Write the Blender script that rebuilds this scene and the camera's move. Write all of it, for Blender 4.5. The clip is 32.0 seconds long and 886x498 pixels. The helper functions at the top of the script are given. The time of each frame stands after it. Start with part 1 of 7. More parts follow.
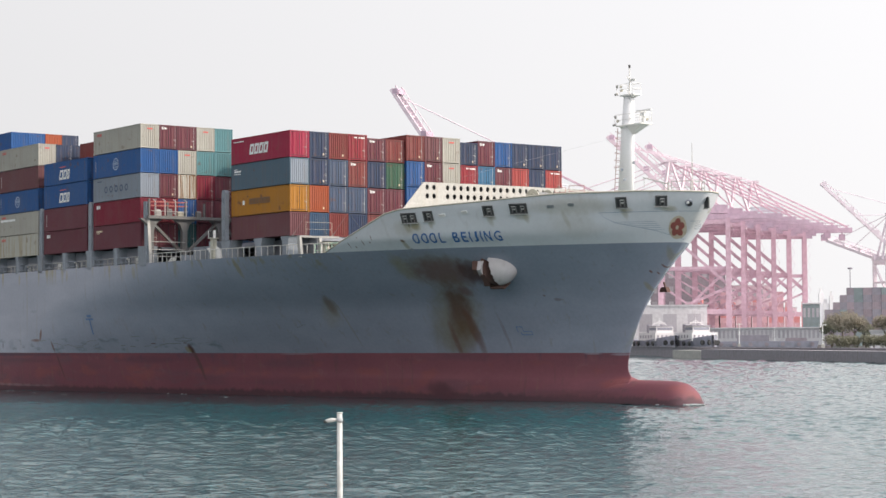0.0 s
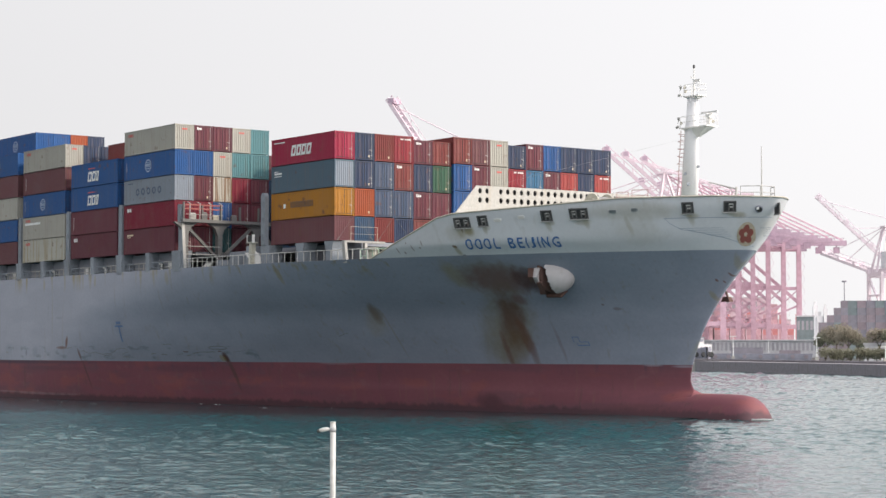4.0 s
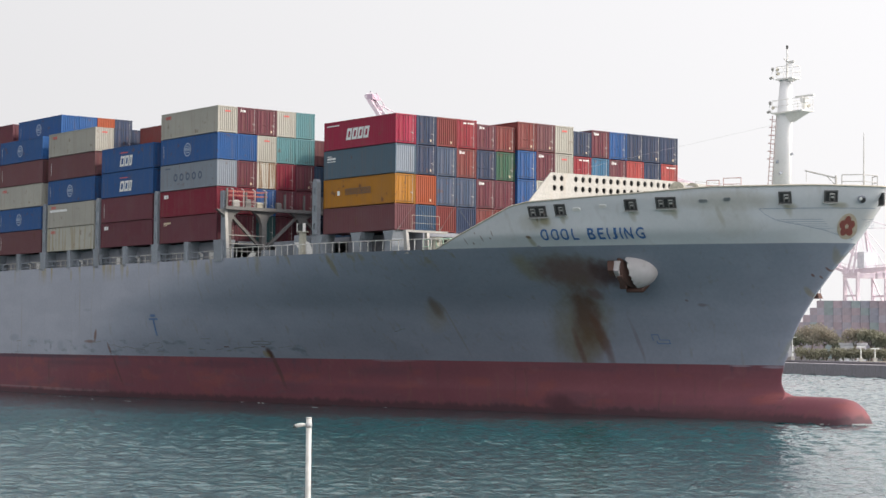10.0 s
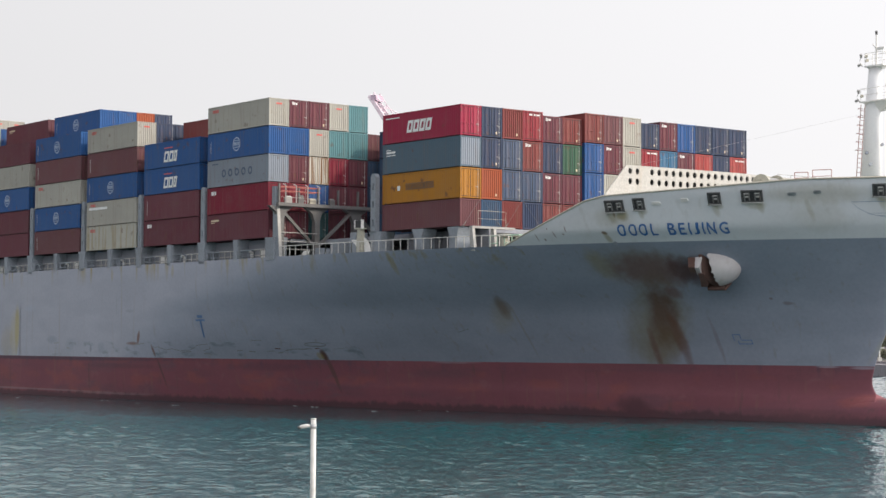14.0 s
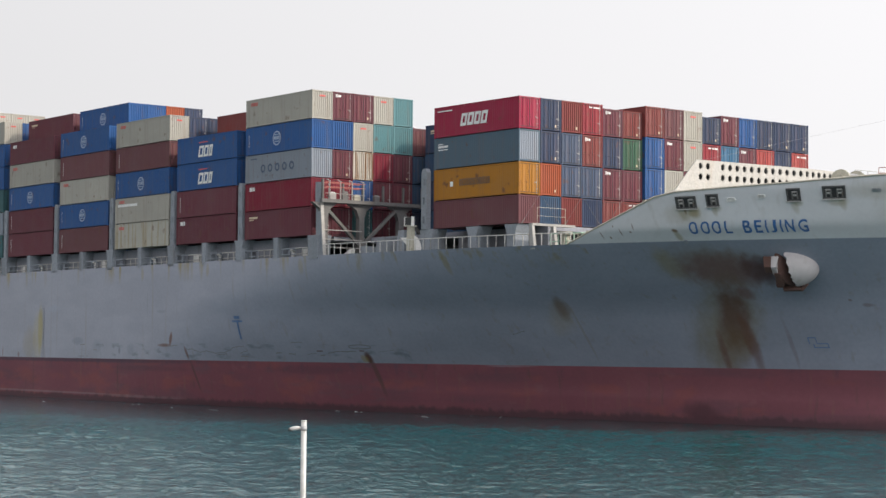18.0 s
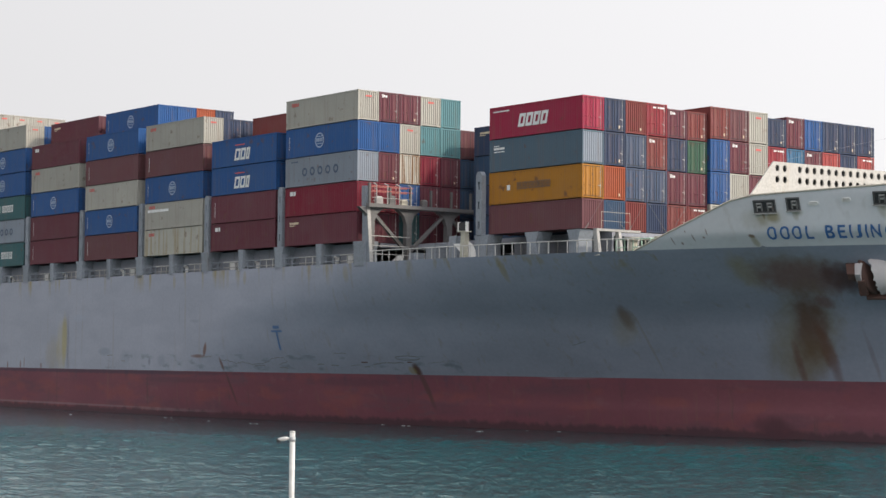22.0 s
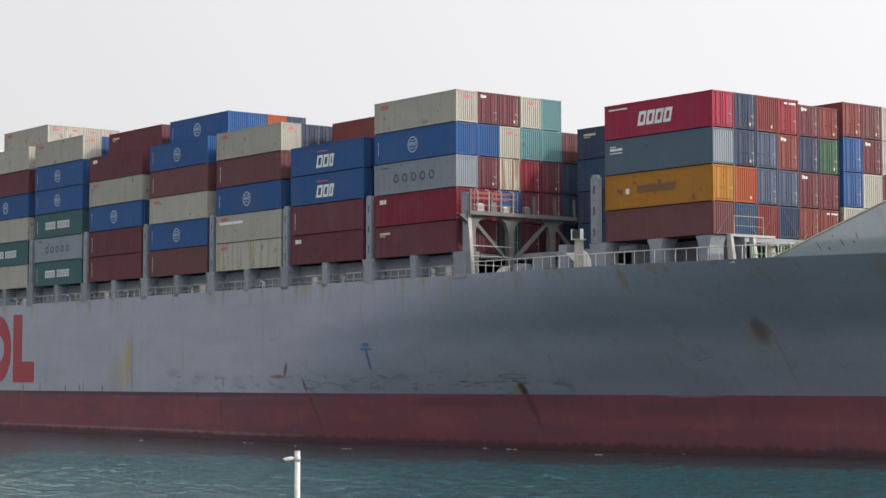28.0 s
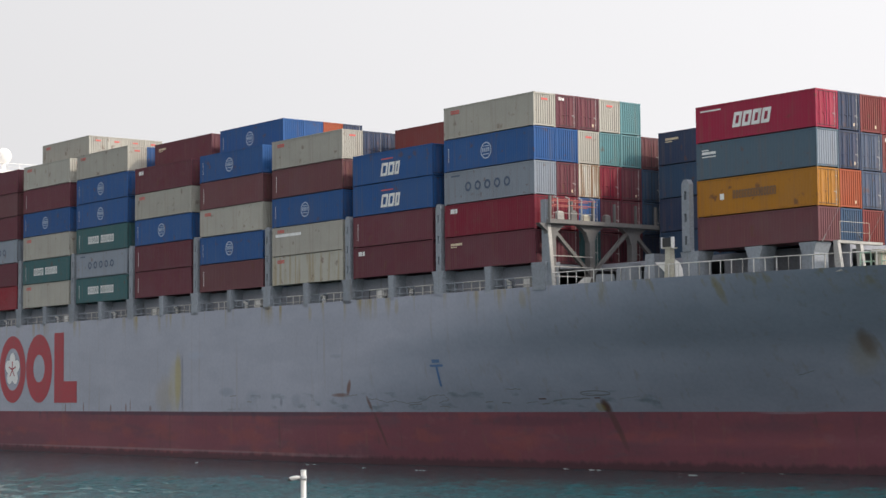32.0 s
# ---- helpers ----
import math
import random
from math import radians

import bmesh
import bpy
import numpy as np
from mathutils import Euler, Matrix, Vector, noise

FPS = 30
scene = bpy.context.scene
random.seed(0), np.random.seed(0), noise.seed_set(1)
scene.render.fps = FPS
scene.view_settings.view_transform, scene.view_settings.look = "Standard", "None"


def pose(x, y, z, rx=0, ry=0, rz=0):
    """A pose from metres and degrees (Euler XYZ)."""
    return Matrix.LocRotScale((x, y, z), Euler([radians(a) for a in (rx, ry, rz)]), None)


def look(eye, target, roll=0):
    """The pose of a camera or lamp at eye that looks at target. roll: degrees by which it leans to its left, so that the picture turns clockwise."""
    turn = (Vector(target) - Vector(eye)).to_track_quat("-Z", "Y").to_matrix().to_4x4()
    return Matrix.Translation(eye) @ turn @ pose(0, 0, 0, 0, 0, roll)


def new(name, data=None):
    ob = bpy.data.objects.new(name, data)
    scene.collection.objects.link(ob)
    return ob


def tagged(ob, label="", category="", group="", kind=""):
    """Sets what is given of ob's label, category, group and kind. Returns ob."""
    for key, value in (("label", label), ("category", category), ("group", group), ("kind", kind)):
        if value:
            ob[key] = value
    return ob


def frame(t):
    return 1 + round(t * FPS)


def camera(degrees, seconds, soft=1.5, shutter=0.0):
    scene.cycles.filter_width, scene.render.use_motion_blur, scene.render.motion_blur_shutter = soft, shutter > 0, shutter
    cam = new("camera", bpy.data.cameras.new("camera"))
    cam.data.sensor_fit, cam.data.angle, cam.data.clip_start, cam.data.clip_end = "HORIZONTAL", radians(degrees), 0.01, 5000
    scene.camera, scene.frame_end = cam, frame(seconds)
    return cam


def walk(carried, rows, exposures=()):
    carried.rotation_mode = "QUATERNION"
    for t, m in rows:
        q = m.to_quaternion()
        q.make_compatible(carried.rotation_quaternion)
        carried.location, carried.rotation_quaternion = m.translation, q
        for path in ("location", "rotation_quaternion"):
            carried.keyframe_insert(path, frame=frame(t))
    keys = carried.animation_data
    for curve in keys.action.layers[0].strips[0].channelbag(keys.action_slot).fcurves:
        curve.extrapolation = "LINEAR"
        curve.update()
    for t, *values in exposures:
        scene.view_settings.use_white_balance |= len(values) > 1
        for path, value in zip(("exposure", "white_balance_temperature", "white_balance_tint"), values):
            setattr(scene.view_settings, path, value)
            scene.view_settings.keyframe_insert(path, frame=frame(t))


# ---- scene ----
# ---- camera: fixed place, small turns of the hand ----
cam = camera(25.94, 32.0, soft=1.5)
EYE = 6.43
TURNS = [
    (0, 0.95, 2.66, 0.36), (0.5, 0.9, 2.72, 0.42), (1, 0.92, 2.77, 0.43), (1.5, 1.01, 2.8, 0.41), (2, 1.03, 2.82, 0.44), (2.5, 0.99, 2.87, 0.24),
    (3, 0.95, 2.91, 0.26), (3.5, 0.88, 2.94, 0.21), (4, 0.79, 2.96, -0.04), (4.5, 0.75, 2.96, -0.17), (6.5, 0.44, 2.89, -0.01),
    (7, 0.38, 2.86, -0.14), (7.5, 0.35, 2.84, -0), (8, 0.32, 2.88, -0.11), (8.5, 0.27, 2.88, -0.39), (9, 0.2, 2.87, -0.32), (9.5, 0.16, 2.87, -0.52),
    (10, 0.12, 2.86, -0.52), (10.5, 0.15, 2.92, -0.21), (11, 0.19, 2.96, 0), (11.5, 0.24, 2.93, -0.26), (12, 0.26, 2.87, 0.01),
    (12.5, 0.32, 2.86, -0.16), (13, 0.34, 2.9, -0.05), (13.5, 0.28, 2.92, -0.14), (14, 0.24, 2.88, -0.33), (14.5, 0.23, 2.81, -0.3),
    (16.5, 0.03, 2.91, -0.52), (17, 0.03, 2.94, -0.47), (17.5, 0, 2.95, -0.68), (18, -0.03, 2.95, -0.48), (18.5, -0.07, 2.99, -0.43),
    (19, -0.07, 3.02, -0.45), (19.5, -0.06, 3.05, -0.52), (20, -0.09, 3.04, -0.56), (20.5, -0.14, 3.07, -0.48), (21, -0.22, 3.12, -0.56),
    (21.5, -0.28, 3.18, -0.57), (22, -0.36, 3.27, -0.51), (22.5, -0.42, 3.3, -0.45), (23, -0.46, 3.29, -0.25), (23.5, -0.52, 3.26, -0.32),
    (24, -0.54, 3.26, -0.23), (24.5, -0.56, 3.27, -0.22), (25, -0.53, 3.22, -0.4), (25.5, -0.51, 3.17, -0.26), (27.5, -0.27, 3.64, 0.18),
    (28, -0.27, 3.81, 0.11), (28.5, -0.29, 3.93, 0.15), (29, -0.28, 4.01, 0.17), (29.5, -0.26, 4.13, 0.2), (30, -0.19, 4.19, 0.28),
    (30.5, -0.15, 4.23, 0.25), (31, -0.08, 4.23, 0.42), (31.5, -0.08, 4.28, 0.62), (32, -0.13, 4.34, 0.48),
]


def gaze(yaw, pitch, roll):
    return pose(0, 0, EYE, 0, 0, yaw) @ pose(0, 0, 0, 90 + pitch) @ pose(0, 0, 0, 0, 0, -roll)


walk(cam, [(t, gaze(yaw, pitch, roll)) for t, yaw, pitch, roll in TURNS], exposures=[(0.0, -0.02), (9.0, -0.04), (13.0, -0.05), (23.0, -0.09), (32.0, -0.10)])

# ---- the ship's way: origin at the centreline below the front face of the foremost stack, bow along +x ----
SHIP_WAY = [
    (0, -4.969, 214.568, -52.333), (2, -2.066, 210.68, -52.297), (4, 0.835, 206.802, -52.262), (6, 3.736, 202.929, -52.229),
    (8, 6.64, 199.057, -52.198), (10, 9.546, 195.181, -52.168), (12, 12.459, 191.297, -52.14), (14, 15.377, 187.401, -52.114),
    (16, 18.305, 183.489, -52.09), (18, 21.243, 179.556, -52.067), (20, 24.193, 175.598, -52.046), (22, 27.157, 171.61, -52.027),
    (24, 30.137, 167.588, -52.009), (26, 33.133, 163.529, -51.994), (28, 36.149, 159.427, -51.98), (30, 39.185, 155.278, -51.967),
    (32, 42.244, 151.079, -51.957),
]
SHIP_POSES = [(t, pose(x, y, 0, 0, 0, yaw)) for t, x, y, yaw in SHIP_WAY]
CARGO = []      # things that ride on the ship: (thing, pose in the ship's space)

# ---- world, sun ----
SUN_AZ, SUN_EL = 107.0, 34.0     # degrees to the right of +y, and above the horizon
world = bpy.data.worlds.new("world")
scene.world = world
world.use_nodes = True
wn = world.node_tree.nodes
wl = world.node_tree.links
sky = wn.new("ShaderNodeTexSky")
sky.sky_type = "NISHITA"
sky.sun_disc = False
sky.sun_elevation, sky.sun_rotation = radians(SUN_EL), radians(SUN_AZ)
sky.air_density, sky.dust_density, sky.ozone_density = 1.2, 2.0, 2.0
# a thick haze low in the air that thins out towards the zenith
where, split = wn.new("ShaderNodeTexCoord"), wn.new("ShaderNodeSeparateXYZ")
wl.new(where.outputs["Generated"], split.inputs["Vector"])
thin = wn.new("ShaderNodeMapRange")
thin.interpolation_type = "SMOOTHERSTEP"
thin.inputs["From Min"].default_value, thin.inputs["From Max"].default_value = 0.14, 0.7
thin.inputs["To Min"].default_value, thin.inputs["To Max"].default_value = 0.94, 0.82
wl.new(split.outputs["Z"], thin.inputs["Value"])
haze = wn.new("ShaderNodeMixRGB")
haze.inputs["Color2"].default_value = (10.4, 10.25, 10.4, 1)
wl.new(thin.outputs["Result"], haze.inputs["Fac"])
wl.new(sky.outputs["Color"], haze.inputs["Color1"])
# the bright aureole that haze draws round the sun
facing = wn.new("ShaderNodeVectorMath")
facing.operation = "DOT_PRODUCT"
facing.inputs[1].default_value = (math.sin(radians(SUN_AZ)) * math.cos(radians(SUN_EL)), math.cos(radians(SUN_AZ)) * math.cos(radians(SUN_EL)), math.sin(radians(SUN_EL)))
wl.new(where.outputs["Generated"], facing.inputs[0])
glow = wn.new("ShaderNodeMapRange")
glow.interpolation_type = "SMOOTHERSTEP"
glow.inputs["From Min"].default_value, glow.inputs["From Max"].default_value = 0.3, 1.0
glow.inputs["To Min"].default_value, glow.inputs["To Max"].default_value = 1.0, 2.0
wl.new(facing.outputs["Value"], glow.inputs["Value"])
side = wn.new("ShaderNodeMapRange")      # the whole sky brightens towards the sun
side.inputs["From Min"].default_value, side.inputs["From Max"].default_value = -1.0, 1.0
side.inputs["To Min"].default_value, side.inputs["To Max"].default_value = 0.52, 1.48
wl.new(facing.outputs["Value"], side.inputs["Value"])
both = wn.new("ShaderNodeMath")
both.operation = "MULTIPLY"
wl.new(glow.outputs["Result"], both.inputs[0])
wl.new(side.outputs["Result"], both.inputs[1])
lit = wn.new("ShaderNodeVectorMath")
lit.operation = "SCALE"
wl.new(haze.outputs["Color"], lit.inputs[0])
wl.new(both.outputs[0], lit.inputs["Scale"])
wl.new(lit.outputs["Vector"], wn["Background"].inputs["Color"])
wn["Background"].inputs["Strength"].default_value = 0.1

sun = new("sun", bpy.data.lights.new("sun", "SUN"))
sun.data.energy, sun.data.angle, sun.data.color = 3.15, radians(5.0), (1.0, 0.88, 0.73)
sun_from = Vector((math.sin(radians(SUN_AZ)) * math.cos(radians(SUN_EL)), math.cos(radians(SUN_AZ)) * math.cos(radians(SUN_EL)), math.sin(radians(SUN_EL))))
sun.matrix_world = look(sun_from * 400, (0, 0, 0))


# ---- materials ----
def nodes_of(name):
    m = bpy.data.materials.new(name)
    m.use_nodes = True
    t = m.node_tree
    return m, t.nodes, t.links, t.nodes["Principled BSDF"]


def coords(n, l, scale, kind="Object"):
    tc, mp = n.new("ShaderNodeTexCoord"), n.new("ShaderNodeMapping")
    mp.inputs["Scale"].default_value = scale
    l.new(tc.outputs[kind], mp.inputs["Vector"])
    return mp.outputs["Vector"]


def noise_fac(n, l, vec, scale, lo, hi, detail=4.0):
    tx, mr = n.new("ShaderNodeTexNoise"), n.new("ShaderNodeMapRange")
    tx.inputs["Scale"].default_value, tx.inputs["Detail"].default_value = scale, detail
    mr.inputs["From Min"].default_value, mr.inputs["From Max"].default_value = lo, hi
    l.new(vec, tx.inputs["Vector"])
    l.new(tx.outputs["Fac"], mr.inputs["Value"])
    return mr.outputs["Result"]


def mixed(n, l, fac, a, b, mode="MIX"):
    mx = n.new("ShaderNodeMixRGB")
    mx.blend_type = mode
    for value, slot in ((fac, "Fac"), (a, "Color1"), (b, "Color2")):
        if isinstance(value, bpy.types.NodeSocket):
            l.new(value, mx.inputs[slot])
        elif slot == "Fac":
            mx.inputs[slot].default_value = value
        else:
            mx.inputs[slot].default_value = (*value, 1)
    return mx.outputs["Color"]


def calc(n, l, op, a, b=None):
    mt = n.new("ShaderNodeMath")
    mt.operation = op
    for i, value in enumerate((a, b)):
        if isinstance(value, bpy.types.NodeSocket):
            l.new(value, mt.inputs[i])
        elif value is not None:
            mt.inputs[i].default_value = value
    return mt.outputs[0]


def bumped(n, l, bsdf, height, strength, distance):
    bp = n.new("ShaderNodeBump")
    bp.inputs["Strength"].default_value, bp.inputs["Distance"].default_value = strength, distance
    l.new(height, bp.inputs["Height"])
    l.new(bp.outputs["Normal"], bsdf.inputs["Normal"])


def painted(name, rgb, rough=0.5, dirt=(0.12, 0.09, 0.07), wear=0.25, streak=0.3, big=0.35, fine=6.0, metal=0.0, spread=0.25, shine=0.5, runs=(0.56, 0.78), speckle=0.16, spots=0.0, run_width=1.0):
    """Weathered paint or bare material: patches, streaks that run down, fine grain, and a shade of its own for each object."""
    m, n, l, bsdf = nodes_of(name)
    vec = coords(n, l, (1, 1, 1))
    if spots:       # each object is cut from its own place in the pattern
        own, shift, off = n.new("ShaderNodeObjectInfo"), n.new("ShaderNodeVectorMath"), n.new("ShaderNodeVectorMath")
        shift.operation, shift.inputs[1].default_value = "SCALE", (0, 0, 0)
        off.operation, off.inputs[1].default_value = "MULTIPLY_ADD", (1, 1, 1)
        l.new(calc(n, l, "MULTIPLY", own.outputs["Random"], 173.0), shift.inputs["Scale"])
        shift.inputs[0].default_value = (1.0, 0.7, 0.4)
        l.new(vec, off.inputs[0])
        l.new(shift.outputs["Vector"], off.inputs[2])
        vec = off.outputs["Vector"]
    col = mixed(n, l, calc(n, l, "MULTIPLY", noise_fac(n, l, vec, big, 0.35, 0.75), wear), rgb, tuple(c * 0.72 + 0.03 for c in rgb))
    run = noise_fac(n, l, coords(n, l, (1.6 / run_width, 1.6 / run_width, 0.12)), 1.3, runs[0], runs[1], 5.0)
    col = mixed(n, l, calc(n, l, "MULTIPLY", run, streak), col, dirt)
    if spots:       # rust blisters, scrapes and faded patches
        fade = noise_fac(n, l, vec, 0.23, 0.5, 0.72, 3.0)
        col = mixed(n, l, calc(n, l, "MULTIPLY", fade, 0.3), col, tuple(c * 0.7 + 0.05 for c in rgb))
        blister = noise_fac(n, l, vec, 1.1, 0.63, 0.7, 9.0)
        col = mixed(n, l, calc(n, l, "MULTIPLY", blister, spots), col, (0.12, 0.06, 0.04))
    grain = noise_fac(n, l, vec, fine, 0.3, 0.7, 6.0)
    col = mixed(n, l, speckle, col, grain, "OVERLAY")
    info, mr = n.new("ShaderNodeObjectInfo"), n.new("ShaderNodeMapRange")
    mr.inputs["To Min"].default_value, mr.inputs["To Max"].default_value = 1.0 - spread / 2, 1.0 + spread / 2
    l.new(info.outputs["Random"], mr.inputs["Value"])
    hs = n.new("ShaderNodeHueSaturation")
    l.new(mr.outputs["Result"], hs.inputs["Value"])
    l.new(col, hs.inputs["Color"])
    l.new(hs.outputs["Color"], bsdf.inputs["Base Color"])
    rg = n.new("ShaderNodeMapRange")
    rg.inputs["To Min"].default_value, rg.inputs["To Max"].default_value = max(rough - 0.1, 0.05), min(rough + 0.15, 1)
    l.new(grain, rg.inputs["Value"])
    l.new(rg.outputs["Result"], bsdf.inputs["Roughness"])
    bsdf.inputs["Metallic"].default_value = metal
    bsdf.inputs["Specular IOR Level"].default_value = shine
    bumped(n, l, bsdf, grain, 0.12, 0.01)
    return m


RUST = (0.13, 0.055, 0.03)


def hull_paint(name, base, worn, stains, streaks=0.35, scuff=None, low=None, rough=0.29, edge=None, up="Z", patches=None, drip_amount=0.7, drip_to=99.0):
    """Ship's side paint. stains: (x, z, half width, half height, strength, colour, lean), each one blot of rust on the plating."""
    m, n, l, bsdf = nodes_of(name)
    tc, sp = n.new("ShaderNodeTexCoord"), n.new("ShaderNodeSeparateXYZ")
    l.new(tc.outputs["Object"], sp.inputs["Vector"])
    X, Z = sp.outputs["X"], sp.outputs[up]
    vec = tc.outputs["Object"]
    col = mixed(n, l, noise_fac(n, l, vec, 0.11, 0.35, 0.7), base, worn)
    plates = noise_fac(n, l, coords(n, l, (0.16, 0.16, 0.45)), 1.0, 0.42, 0.6, 1.0)
    col = mixed(n, l, calc(n, l, "MULTIPLY", plates, 0.25), col, tuple(c * 0.8 for c in worn))
    run = noise_fac(n, l, coords(n, l, (0.9, 0.9, 0.05)), 1.4, 0.6, 0.8, 5.0)
    col = mixed(n, l, calc(n, l, "MULTIPLY", run, streaks), col, (0.2, 0.15, 0.08))
    warp = noise_fac(n, l, coords(n, l, (1.2, 1.2, 0.5)), 1.0, 0.2, 0.8, 5.0)
    if scuff:
        z0, z1, tint, amount = scuff
        band = calc(n, l, "MULTIPLY", calc(n, l, "GREATER_THAN", Z, z0), calc(n, l, "LESS_THAN", Z, z1))
        band = calc(n, l, "MULTIPLY", band, calc(n, l, "MULTIPLY", calc(n, l, "LESS_THAN", X, -20.0), calc(n, l, "GREATER_THAN", X, -78.0)))
        marks = noise_fac(n, l, coords(n, l, (0.35, 0.35, 1.1)), 1.2, 0.55, 0.68, 6.0)
        col = mixed(n, l, calc(n, l, "MULTIPLY", calc(n, l, "MULTIPLY", band, marks), amount), col, tint)
    if patches:
        for size, lo, hi, amount, tint in patches:
            blot = noise_fac(n, l, coords(n, l, size), 1.0, lo, hi, 8.0)
            col = mixed(n, l, calc(n, l, "MULTIPLY", blot, amount), col, tint)
    if low:
        z0, z1, tint = low
        mr = n.new("ShaderNodeMapRange")
        mr.inputs["From Min"].default_value, mr.inputs["From Max"].default_value = z1, z0
        l.new(calc(n, l, "ADD", Z, calc(n, l, "MULTIPLY", calc(n, l, "SUBTRACT", warp, 0.5), 0.65)), mr.inputs["Value"])
        col = mixed(n, l, calc(n, l, "MULTIPLY", mr.outputs["Result"], 0.85), col, tint)
    if edge:
        z0, z1, tint = edge
        mr = n.new("ShaderNodeMapRange")
        mr.inputs["From Min"].default_value, mr.inputs["From Max"].default_value = z0, z1
        l.new(Z, mr.inputs["Value"])
        drip = noise_fac(n, l, coords(n, l, (1.0, 1.0, 0.1)), 0.9, 0.54, 0.72, 4.0)
        drip = calc(n, l, "MULTIPLY", drip, calc(n, l, "LESS_THAN", X, drip_to))
        col = mixed(n, l, calc(n, l, "MULTIPLY", calc(n, l, "MULTIPLY", mr.outputs["Result"], drip), drip_amount), col, tint)
    for cx, cz, rx, rz, power, tint, *lean in stains:
        dx = calc(n, l, "SUBTRACT", X, cx)
        if lean:
            dx = calc(n, l, "SUBTRACT", dx, calc(n, l, "MULTIPLY", calc(n, l, "SUBTRACT", Z, cz), lean[0]))
        dx = calc(n, l, "DIVIDE", dx, rx)
        dz = calc(n, l, "DIVIDE", calc(n, l, "SUBTRACT", Z, cz), rz)
        d = calc(n, l, "ADD", calc(n, l, "MULTIPLY", dx, dx), calc(n, l, "MULTIPLY", dz, dz))
        d = calc(n, l, "ADD", d, calc(n, l, "MULTIPLY", calc(n, l, "SUBTRACT", 0.5, warp), 0.6))
        mr = n.new("ShaderNodeMapRange")
        mr.interpolation_type = "SMOOTHSTEP"
        mr.inputs["From Min"].default_value, mr.inputs["From Max"].default_value = 1.35, 0.0
        l.new(d, mr.inputs["Value"])
        col = mixed(n, l, calc(n, l, "MULTIPLY", mr.outputs["Result"], power), col, tint)
    grain = noise_fac(n, l, vec, 3.0, 0.3, 0.7, 6.0)
    col = mixed(n, l, 0.04, col, grain, "OVERLAY")
    l.new(col, bsdf.inputs["Base Color"])
    bsdf.inputs["Roughness"].default_value = rough
    dents = noise_fac(n, l, coords(n, l, (0.35, 0.35, 0.5)), 1.0, 0.2, 0.8, 3.0)
    bumped(n, l, bsdf, dents, 0.05, 0.04)
    return m


